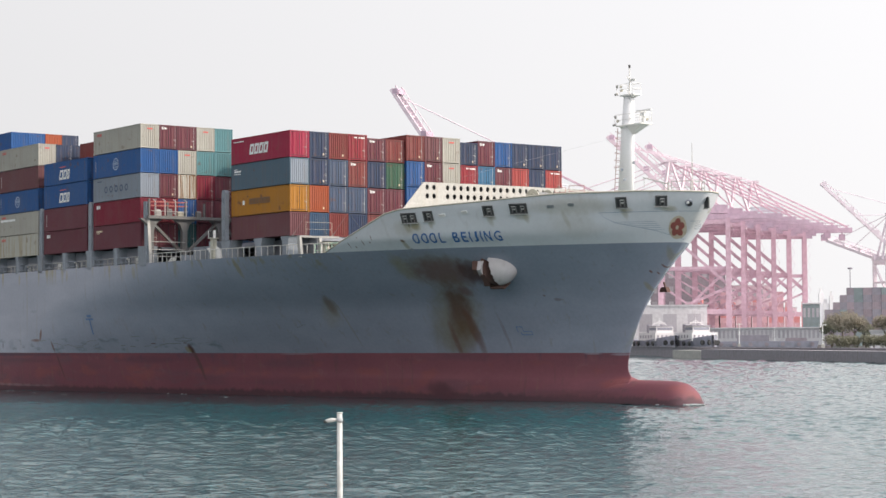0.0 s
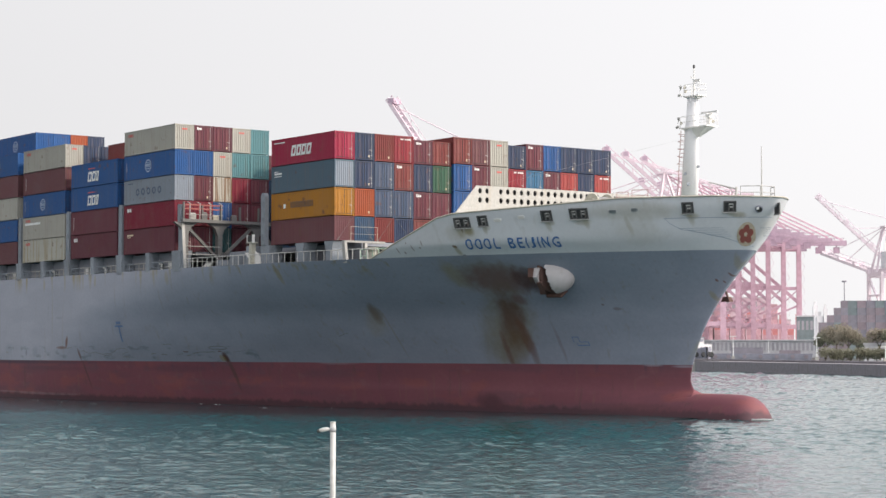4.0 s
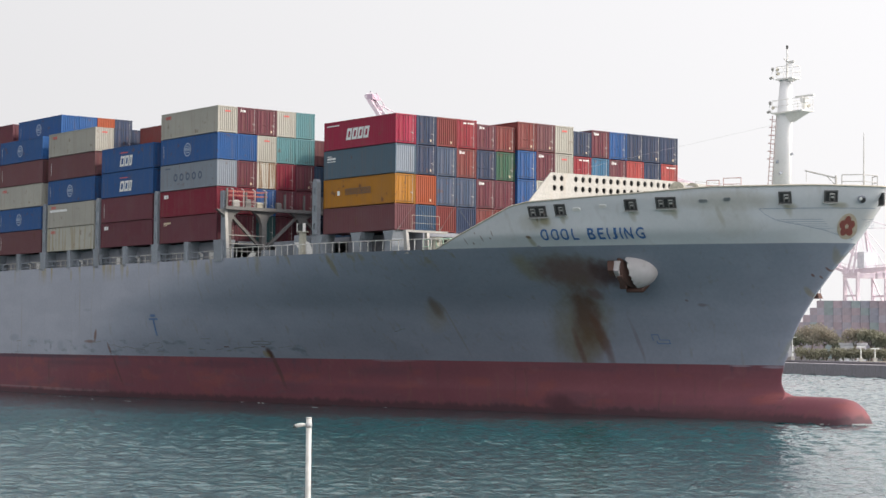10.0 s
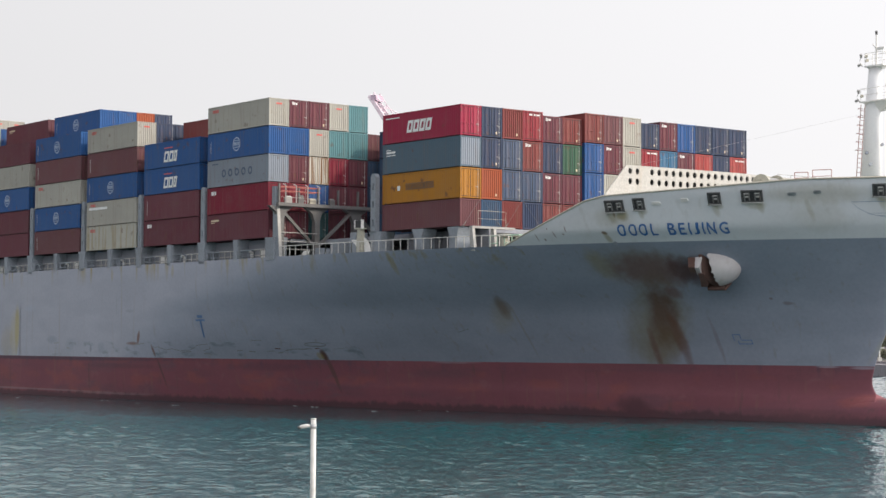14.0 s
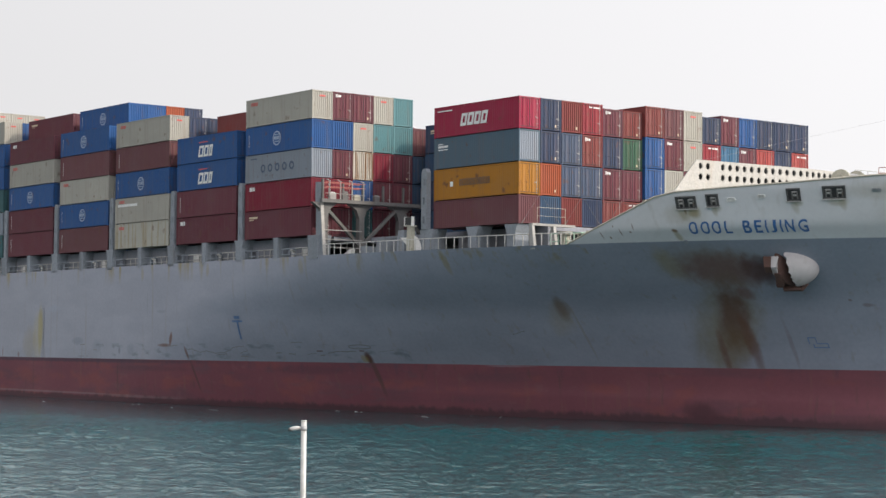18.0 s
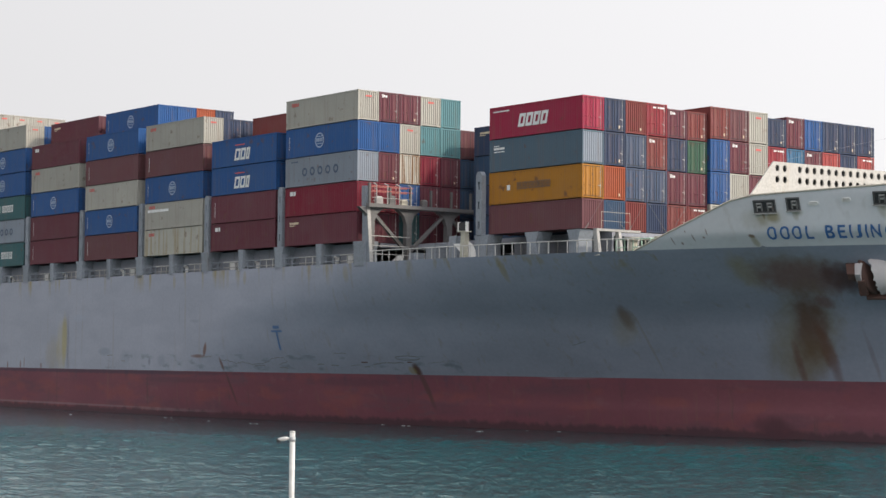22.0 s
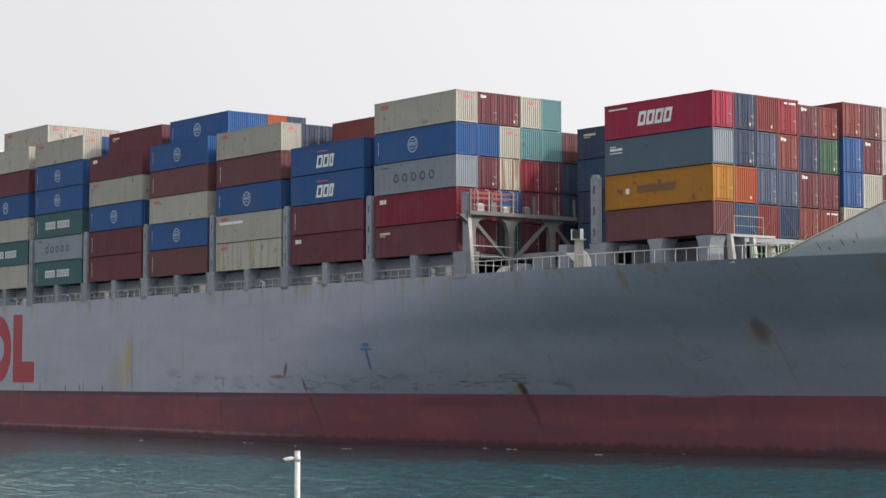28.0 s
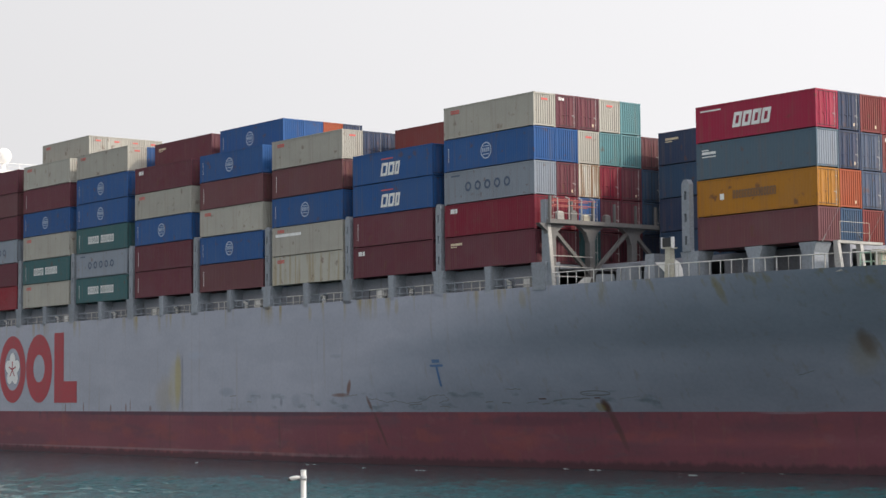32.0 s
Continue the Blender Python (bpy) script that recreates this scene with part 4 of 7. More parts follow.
platform(32.0, 35.6, 0.75, 27.1, 0.8)
platform(32.3, 34.3, 0.55, 30.1, 0.22)
bm = B()
tube(bm, (33.2, 0, 30.2), (33.2, 0, 32.2), 0.12, 8, 0.07)
tube(bm, (33.2, 0, 32.1), (33.2, 0, 32.95), 0.06, 6)
box(bm, 33.25, 34.0, -0.04, 0.04, 31.5, 31.75)
tube(bm, (33.2, 0, 31.6), (32.8, 0, 32.1), 0.05, 6)
part("topmast", bm, WHITE, mast)
bm = B()
tube(bm, (33.2, 0, 32.85), (33.2, 0, 33.15), 0.1, 8)
part("mast_lamp", bm, BLACK, mast)
bm = B()
tube(bm, (35.2, 0, 27.1), (35.2, 0, 28.0), 0.22, 8)
box(bm, 35.0, 35.5, -0.3, 0.3, 27.9, 28.35)
part("radar_pedestal", bm, WHITE, mast)
bm = B()
box(bm, 34.2, 36.3, -0.1, 0.1, 28.4, 28.55)
part("radar_scanner", bm, WHITE, mast)
for p in ((35.6, 0, 27.5), (32.1, -0.7, 27.6), (32.5, -0.5, 30.6), (32.5, -0.6, 30.95), (32.5, -0.6, 22.8), (33.9, -0.3, 23.4), (32.9, -0.6, 21.8)):
    bm = B()
    tube(bm, p, (p[0] + 0.2, p[1] - 0.1, p[2] + 0.05), 0.1, 8, 0.15)
    part("floodlight", bm, DECK_GREY if p[2] < 25 else BEIGE, mast)
LADDER = painted("ladder_weathered_paint", (0.40, 0.22, 0.20), 0.6, streak=0.4)
bm = B()
for z in np.arange(19.3, 26.9, 0.4):
    lx = 31.05 + (z - 18.1) * 0.088
    tube(bm, (lx, -0.42, z), (lx, 0.1, z), 0.025, 5)
for y in (-0.42, 0.1):
    tube(bm, (31.15, y, 19.0), (31.85, y, 27.0), 0.035, 5)
ladder = part("ladder", bm, LADDER, mast, "weathered red caged ladder")
for z in np.arange(23.2, 26.8, 0.7):
    lx = 31.05 + (z - 18.1) * 0.088
    hoop = [Vector((lx - 0.42 * math.sin(3.1416 * k / 8), -0.16 - 0.36 * math.cos(3.1416 * k / 8), z)) for k in range(9)]
    part("cage_hoop", swept(B(), hoop, 0.025, False), LADDER, ladder)
# bent lamp arms on the aft side of the platforms
for z, x in ((27.2, 31.9), (30.2, 32.2)):
    arm = [Vector((x - 0.05, -0.6, z)), Vector((x - 0.25, -0.6, z + 0.2)), Vector((x - 0.3, -0.6, z + 0.5)), Vector((x - 0.15, -0.6, z + 0.8))]
    part("lamp_arm", swept(B(), arm, 0.06, False), PALE_GREY, mast)
    part("lamp", tube(B(), (x - 0.15, -0.6, z + 0.75), (x - 0.05, -0.75, z + 1.0), 0.09, 8, 0.13), PALE_GREY, mast)
    part("lamp", tube(B(), (x - 0.5, -0.55, z + 0.12), (x - 0.15, -0.6, z + 0.2), 0.13, 8, 0.08), PALE_GREY, mast)
part("mast_stay", tube(B(), (32.4, 0, 26.3), (1.0, 0, 23.6), 0.006, 5), RAIL_PALE, mast, "thin wire stay")
# bow pulpit rail, jackstaff, deck gear
rail_loop(ship, [(41.2, -2.1), (42.5, -0.9), (42.5, 0.9), (41.2, 1.8)], 19.9, 1.15, PALE_GREY, False, 0.9, 0.042)
bm = B()
tube(bm, (41.8, 0, 18.1), (41.8, 0, 21.0), 0.1, 8, 0.07)
tube(bm, (41.8, 0, 21.0), (41.8, 0, 24.7), 0.055, 6, 0.03)
part("jackstaff", bm, RAIL_PALE, ship)
bm = B()
tube(bm, (36.5, -1.4, 21.75), (39.6, -1.0, 20.95), 0.06, 6, 0.075)
tube(bm, (39.6, -1.0, 18.1), (39.6, -1.0, 21.15), 0.09, 8)
tube(bm, (36.65, -1.4, 20.8), (36.65, -1.4, 21.7), 0.025, 5)
tube(bm, (38.7, -1.1, 21.15), (39.6, -1.0, 20.3), 0.04, 5)
part("davit", bm, RAIL_PALE, ship, "thin grey davit arm over the bulwark")
rail_loop(ship, [(35.0, -5.2), (38.6, -3.9)], 19.75, 0.5, RAIL_PALE, False, 1.2, 0.035, False)
for x, y, h in ((40.6, -2.4, 0.5), (34.6, -3.2, 0.7), (36.0, -2.6, 0.45)):
    bm = B()
    tube(bm, (x, y, 18.1), (x, y, 19.7 + h), 0.16, 8, 0.14)
    tube(bm, (x, y, 19.62 + h), (x, y, 19.75 + h), 0.24, 10)
    part("bollard", bm, PALE_GREY, ship)
for x, y, up in ((26.5, -6, 0.65), (27.5, 2.5, 0.0)):
    bm = B()
    z = 19.3 + up
    box(bm, x - 0.8, x + 0.8, y - 1.3, y - 1.05, 18.1, z + 0.2)
    tube(bm, (x, y - 1.15, z), (x, y + 0.95, z), 0.7, 14)
    winch = part("mooring_winch", bm, BEIGE, ship, "pale beige mooring winch with rope drum")
    for side in (-1.0, 0.9):
        part("drum_flange", tube(B(), (x, y + side, z), (x, y + side + 0.1, z), 1.15, 16), BEIGE, winch)
    turns = [Vector((x + 0.79 * math.cos(q), y - 0.8 + 0.04 * q, z + 0.79 * math.sin(q))) for q in np.linspace(0, 40.8, 80)]
    part("rope", swept(B(), turns, 0.1, False, 5), RAIL_PALE, winch, "pale mooring rope wound on the drum")
rail_loop(ship, [(31.4, -8.2), (32.4, -7.7)], 19.9, 0.9, LADDER, False, 1.0, 0.035)
rail_loop(ship, [(32.75, -7.55), (34.2, -6.9)], 19.9, 1.05, LADDER, False, 0.8, 0.035)
rail_loop(ship, [(23.4, -1.5), (23.4, 3.5)], 20.6, 1.0, PALE_GREY, False)

# ---- cargo supports on deck ----
CONT_L, CONT_W, BASE_Z = 12.192, 2.438, 17.42
BAY_X = {"a": 0.0, "b": -28.3}
for k, ch in enumerate("cdefghi"):
    BAY_X[ch] = -28.3 - 13.955 * (k + 1)


def pedestal(x, w, y, flare=0.25):
    bm = B()
    wedge(bm, (x - w / 2, x + w / 2, y - 0.05, y + 1.5), (x - w / 2, x + w / 2, y - 0.05, y + 1.5), DECK_Z, DECK_Z + 1.55)
    wedge(bm, (x - w / 2, x + w / 2, y - 0.05, y + 1.5), (x - w / 2 - flare, x + w / 2 + flare, y - 0.08, y + 1.6), DECK_Z + 1.55, BASE_Z - 0.02)
    part("pedestal", bm, DECK_GREY, ship, "grey steel container pedestal")


def lashing_post(x, y, top, w=0.72):
    """A tall plate with slots between two bays."""
    bm = B()
    n = max(2, int((top - BASE_Z) / 1.6))
    h = (top - BASE_Z) / n
    for k in range(n):
        z = BASE_Z + k * h
        box(bm, x - w / 2, x - 0.11, y, y + 0.5, z, z + h)
        box(bm, x + 0.11, x + w / 2, y, y + 0.5, z, z + h)
        box(bm, x - 0.11, x + 0.11, y, y + 0.5, z, z + h * 0.3)
        box(bm, x - 0.11, x + 0.11, y, y + 0.5, z + h * 0.68, z + h)
        box(bm, x - 0.11, x + 0.11, y + 0.3, y + 0.5, z + h * 0.3, z + h * 0.68)
    wedge(bm, (x - w / 2, x + w / 2, y, y + 0.5), (x - 0.2, x + 0.2, y, y + 0.5), top, top + 0.35)
    part("lashing_post", bm, DECK_GREY, ship, "grey slotted lashing post")


YS = -21.35
for ch in "bcdefghi":
    fx = BAY_X[ch]
    pedestal(fx - CONT_L * 0.5, 0.75, YS, 0.08)
    pedestal(fx - CONT_L - 0.85, 1.25, YS)
    lashing_post(fx - CONT_L - 0.88, YS + 0.05, 23.0)
pedestal(BAY_X["b"] + 0.55, 1.6, YS, 0.1)
# hatch coaming wall and side passage below the stacks
bm = B()
box(bm, -140, -28.5, -20.0, -19.8, DECK_Z - 0.04, BASE_Z - 0.1)
box(bm, -140, -28.5, 18.5, 18.7, DECK_Z - 0.04, BASE_Z - 0.1)
part("hatch_coaming", bm, SHADE_GREY, ship, "dark grey hatch coaming along the side passage")
bm = B()
box(bm, -12.5, 0.2, -15.2, -15.0, DECK_Z - 0.04, BASE_Z - 0.1)
part("hatch_coaming", bm, SHADE_GREY, ship)
bm = B()
box(bm, -140, -28.4, -18.4, 18.4, BASE_Z - 0.45, BASE_Z - 0.04)
part("hatch_cover", bm, SHADE_GREY, ship)
bm = B()
box(bm, -27.0, 0.0, -14.9, 14.9, BASE_Z - 0.45, BASE_Z - 0.04)
part("hatch_cover", bm, SHADE_GREY, ship)
for k, x in enumerate(np.arange(-136.0, -29, 3.49)):
    rail_loop(ship, [(x, YS + 0.35), (x + 3.49, YS + 0.35)], DECK_Z, 1.15, DECK_GREY if k % 2 else PALE_GREY, False, 1.16, 0.06)
    if k % 3 == 0:
        bm = B()
        box(bm, x + 0.6, x + 1.5, -20.6, -20.05, DECK_Z, DECK_Z + 1.1)
        part("deck_locker", bm, DECK_GREY if k % 2 else WHITE, ship)
    if k % 4 == 1:
        bm = B()
        tube(bm, (x + 2.0, -20.3, DECK_Z), (x + 2.0, -20.3, DECK_Z + 1.0), 0.2, 8)
        tube(bm, (x + 2.0, -20.3, DECK_Z + 0.9), (x + 2.0, -20.7, DECK_Z + 1.1), 0.14, 8)
        part("vent_pipe", bm, WHITE, ship)
# open rail forward
def side_y(x):
    return -half_breadth(x, DECK_Z) + 0.25


for x0 in np.arange(-26.6, 5.0, 4.0):
    rail_loop(ship, [(x0, side_y(x0)), (x0 + 2.0, side_y(x0 + 2.0)), (x0 + 4.0, side_y(x0 + 4.0))], DECK_Z + 0.25, 1.1, RAIL_PALE, False, 0.7, 0.042, False)
# lashing bridge in front of bay b
bm = B()
for y in (-20.6, -16.2, -11.3, -6.4, -1.5, 3.4, 8.3, 13.2, 18.1):
    box(bm, -27.35, -26.75, y - 0.3, y + 0.3, DECK_Z, 19.2)
    wedge(bm, (-27.3, -26.8, y - 0.3, y + 0.3), (-27.3, -26.8, y - 0.62, y + 0.62), 19.2, 20.0)
    wedge(bm, (-27.3, -26.8, y - 0.62, y + 0.62), (-27.3, -26.8, y - 1.5, y + 1.5), 20.0, 20.6)
box(bm, -27.6, -26.4, -21.2, 19.0, 20.6, 20.95)
lb = part("lashing_bridge", bm, BRIDGE_GREY, ship, "grey lashing bridge with diagonal braces and red rails")
for k, y in enumerate((-20.6, -16.2, -11.3, -6.4, -1.5, 3.4, 8.3, 13.2)):
    bm = B()
    ya, yb = (y, y + 4.4) if k % 2 == 0 else (y + 4.4, y)
    beam(bm, (-27.0, ya, 20.3), (-27.0, yb, 16.4), 0.3, 0.3)
    part("brace", bm, BRIDGE_GREY, lb)
for y in (-21.0, -18.6, -16.2, -13.7, -11.2, -8.8, -6.4, -4.0, -1.5, 1.0, 3.4):
    bm = B()
    box(bm, -26.75, -26.55, y - 0.1, y + 0.1, 20.9, 22.55 if y > -21 else 22.9)
    part("bridge_post", bm, BRIDGE_GREY, lb)
bm = B()
for z in (22.15, 22.6):
    tube(bm, (-26.5, -20.8, z), (-26.5, -16.0, z), 0.05, 5)
    tube(bm, (-27.5, -20.8, z), (-27.5, -16.0, z), 0.05, 5)
part("red_rail", bm, RAIL_RED, lb, "red guard rail")
for y in (-20.3, -19.0, -17.6, -16.2):
    bm = B()
    tube(bm, (-26.5, y, 20.95), (-26.5, y, 22.75), 0.06, 6)
    tube(bm, (-26.5, y, 22.72), (-26.85, y - 0.1, 22.9), 0.06, 6)
    part("rail_stanchion", bm, PALE_GREY, lb)
bm = B()
tube(bm, (-26.5, -20.8, 21.5), (-26.5, -16.0, 21.5), 0.03, 5)
part("rail_wire", bm, PALE_GREY, lb)
for y, w, h, paint in ((-20.0, 0.7, 0.75, PALE_GREY), (-18.4, 0.55, 0.9, BRIDGE_GREY), (-17.1, 0.8, 0.55, BEIGE), (-14.6, 0.6, 0.7, BRIDGE_GREY)):
    bm = B()
    box(bm, -27.2, -26.8, y, y + w, 20.95, 20.95 + h * 0.8)
    wedge(bm, (-27.2, -26.8, y, y + w), (-27.1, -26.9, y + 0.1, y + w - 0.1), 20.95 + h * 0.8, 20.95 + h)
    part("lashing_bin", bm, paint, lb)
bm = B()
wedge(bm, (-27.6, -26.3, -21.12, -20.7), (-27.6, -26.9, -21.12, -20.75), DECK_Z, 20.6)
box(bm, -27.5, -26.9, -21.3, -20.95, 20.6, 22.6)
part("bridge_column", bm, DECK_GREY, lb)
# Pale strip added on the column: its sunlit edge is put into colour.
part("column_flange", wedge(B(), (-26.32, -26.2, -21.14, -20.8), (-26.92, -26.8, -21.14, -20.8), DECK_Z, 20.6), PALE_GREY, lb, "pale strip added as the column's sunlit edge")
for z in (16.2, 17.0, 17.9):
    bm = B()
    tube(bm, (-26.6, -21.0, z), (-26.6, -16.3, z), 0.05, 5)
    part("cross_bar", bm, PALE_GREY, lb)
# gear on the open side deck
bm = B()
wedge(bm, (-14.5, -13.8, -19.9, -19.3), (-14.4, -13.9, -19.85, -19.35), DECK_Z, 17.7)
box(bm, -14.6, -13.7, -20.0, -19.2, 17.7, 17.8)
vent = part("vent_mast", bm, BEIGE, ship, "slim beige trunk with a dark lamp box between white cheeks")
bm = B()
box(bm, -14.66, -13.64, -19.9, -19.5, 17.85, 18.55)
part("lamp_box", bm, BLACK, vent)
for dx in (-14.75, -13.65):
    bm = B()
    box(bm, dx, dx + 0.1, -19.95, -19.65, 17.72, 18.6)
    part("lamp_cheek", bm, WHITE, vent)
bm = B()
tri = [bm.verts.new((-14.6, y, z)) if k else bm.verts.new((-16.0, y, z)) for y in (-19.45, -19.36) for k, z in ((0, 16.75), (1, 16.7), (1, 15.7))]
bm.faces.new(tri[:3])
bm.faces.new(tri[3:][::-1])
for k in range(3):
    bm.faces.new((tri[k], tri[(k + 1) % 3], tri[3 + (k + 1) % 3], tri[3 + k]))
part("shield", bm, WHITE, vent)
bm = B()
prof = [(0.0, 15.1), (0.55, 15.25), (0.72, 15.6), (0.66, 16.1), (0.4, 16.6), (0.0, 16.85)]
vs = [[bm.verts.new((-13.75 + d * 0.45 + off, -19.5 + d * 0.75, z)) for d, z in prof] for off in (0.0, 0.08)]
bm.faces.new(vs[0])
bm.faces.new(vs[1][::-1])
for k in range(6):
    bm.faces.new((vs[0][k], vs[0][(k + 1) % 6], vs[1][(k + 1) % 6], vs[1][k]))
part("shield", bm, WHITE, vent, "rounded white spray shield")
for x, y, w, h in ((-22.5, -17.6, 1.6, 2.0), (-19.5, -17.3, 1.3, 2.6), (-17.0, -16.6, 2.2, 1.8), (-24.4, -18.2, 1.0, 1.2)):
    bm = B()
    wedge(bm, (x, x + w, y, y + 1.6), (x + 0.15, x + w - 0.15, y + 0.1, y + 1.5), DECK_Z, DECK_Z + h)
    part("deck_house", bm, DECK_GREY, ship)
pedestal(-12.6, 1.6, -18.9, 0.2)
pedestal(-6.2, 1.2, -18.6, 0.3)
pedestal(-1.1, 1.2, -18.35, 0.25)
lashing_post(-12.85, -19.1, 22.7, 0.8)
for x, y in ((1.6, -18.2), (1.6, -15.7)):
    bm = B()
    wedge(bm, (x - 0.2, x + 0.4, y - 0.15, y + 0.15), (x - 0.35, x + 0.05, y - 0.15, y + 0.15), DECK_Z, BASE_Z - 0.1)
    box(bm, x - 0.4, x + 0.1, y - 0.1, y + 2.4, BASE_Z - 0.25, BASE_Z - 0.05)
    part("cargo_stand", bm, PALE_GREY, ship)
rail_loop(ship, [(0.7, -16.9), (0.7, -13.6)], BASE_Z - 0.05, 1.5, BEIGE, False, 2.4, 0.02)
for x, y in ((4.0, -16.5), (5.2, -14.5), (6.6, -15.6), (3.2, -13.0)):
    bm = B()
    tube(bm, (x, y, DECK_Z), (x, y, DECK_Z + 1.3), 0.4, 10)
    tube(bm, (x, y, DECK_Z + 1.25), (x, y, DECK_Z + 1.5), 0.65, 12)
    part("mushroom_vent", bm, DECK_GREEN if y > -15 else BEIGE, ship)
for x0, y0 in ((2.6, -17.0), (3.6, -15.6)):
    rail_loop(ship, [(x0, y0), (x0 + 3.4, y0 + 0.6), (x0 + 4.0, y0 + 2.4)], DECK_Z, 1.35, GEAR_GREEN if y0 < -16 else BEIGE, False, 0.7, 0.06)
for x in (-25.2,):
    bm = B()
    wedge(bm, (x - 0.9, x + 0.9, -19.3, -18.9), (x + 0.7, x + 1.2, -19.3, -18.9), DECK_Z, DECK_Z + 0.9)
    part("gangway_roll", bm, WHITE, ship)

# ---- bridge house far aft ----
bm = B()
for k in range(8):
    box(bm, -202 + 0.3 * k, -186, -17 + k * 0.2, 17 - k * 0.2, DECK_Z + 3.1 * k, DECK_Z + 3.1 * k + 3.0)
box(bm, -200, -186.5, -21.0, 21.0, 39.9, 42.4)
house = part("bridge_house", bm, WHITE, ship, "white accommodation block with the navigating bridge on top")
for k in range(8):
    for y in np.arange(-14, 15, 2.8):
        bm = B()
        box(bm, -186.0, -185.94, y - 0.4, y + 0.4, DECK_Z + 3.1 * k + 1.2, DECK_Z + 3.1 * k + 2.1)
        part("window", bm, BLACK, house)
bm = B()
box(bm, -186.5, -186.4, -20.5, 20.5, 40.9, 41.9)
part("bridge_window", bm, BLACK, house)
bm = B()
bmesh.ops.create_uvsphere(bm, u_segments=20, v_segments=12, radius=1.3)
part("radome", bm, WHITE, house, "white satellite dome", True, at=pose(-190, 7.0, 45.0))
bm = B()
tube(bm, (-190, 7.0, 42.4), (-190, 7.0, 44.0), 0.35, 8)
tube(bm, (-192, 0, 42.4), (-192, 0, 52.0), 0.5, 8, 0.2)
box(bm, -192.2, -191.8, -3.5, 3.5, 47.0, 47.3)
part("radar_mast", bm, WHITE, house)
rail_loop(house, [(-186.8, -18.5), (-186.8, 18.5)], 42.4, 1.1, WHITE, False, 2.0, 0.04)
bm = B()
wedge(bm, (-214, -206, -5, 5), (-213, -207, -4, 4), DECK_Z, 46.0)
part("funnel", bm, HULL_GREY, ship)

# ---- containers ----
PAINT = {}
for key, rgb in dict(
        crimson=(0.290, 0.019, 0.053), steel=(0.077, 0.119, 0.158), orange=(0.352, 0.150, 0.016), brown=(0.128, 0.048, 0.056), navy=(0.030, 0.046, 0.092), redorange=(0.299, 0.070, 0.030),
        blue=(0.018, 0.079, 0.233), rust=(0.172, 0.039, 0.037), red=(0.246, 0.025, 0.037), maroon=(0.121, 0.032, 0.046), greyblue=(0.055, 0.079, 0.132), green=(0.036, 0.095, 0.060), wine=(0.176, 0.012, 0.030), cream=(0.361, 0.348, 0.308),
        skyblue=(0.040, 0.132, 0.238), coral=(0.326, 0.056, 0.053), teal=(0.088, 0.198, 0.216), palegrey=(0.220, 0.251, 0.295), darkteal=(0.040, 0.110, 0.119), bluegrey=(0.033, 0.069, 0.128)).items():
    PAINT[key] = painted("cargo_" + key, rgb, 0.6, dirt=(0.16, 0.10, 0.07), wear=0.45, streak=0.3, big=0.5, spread=0.16, shine=0.22, speckle=0.05, spots=0.8 if key == "orange" else 0.55)
PAINT["rustycream"] = painted("cargo_rustycream", (0.40, 0.39, 0.34), 0.6, dirt=(0.26, 0.19, 0.08), wear=0.5, streak=0.6, big=0.9, spread=0.05, runs=(0.5, 0.66), speckle=0.05, spots=0.7)
PAINT["streakedcream"] = painted("cargo_streakedcream", (0.44, 0.42, 0.37), 0.6, dirt=(0.19, 0.10, 0.045), wear=0.4, streak=1.0, big=0.9, spread=0.05, runs=(0.46, 0.56), speckle=0.05, run_width=0.25)
WORDS = dict(streakedcream="rust-streaked cream", wine="dark crimson", crimson="crimson", steel="steel-blue", orange="orange", brown="brown-red", navy="navy blue", redorange="orange-red", blue="bright blue", rust="rust-red", red="red", maroon="dark maroon", greyblue="grey-blue",
             green="green", cream="cream", skyblue="sky-blue", coral="coral red", teal="pale teal", palegrey="pale grey-blue", darkteal="dark teal", bluegrey="dark blue", rustycream="rust-stained cream")
MESHES = {}


def corrugated(bm, u0, u1, w0, w1, waves, depth, put):
    """A ribbed sheet; put(u, w, d) places a point, d being the depth of the rib."""
    step = (u1 - u0) / waves
    rows = []
    for k in range(waves):
        s = u0 + k * step
        for f, d in ((0.0, 0), (0.28, 0), (0.42, depth), (0.86, depth)):
            rows.append((s + f * step, d))
    rows.append((u1, 0))
    low = [bm.verts.new(put(u, w0, d)) for u, d in rows]
    high = [bm.verts.new(put(u, w1, d)) for u, d in rows]
    for k in range(len(rows) - 1):
        bm.faces.new((low[k], low[k + 1], high[k + 1], high[k]))


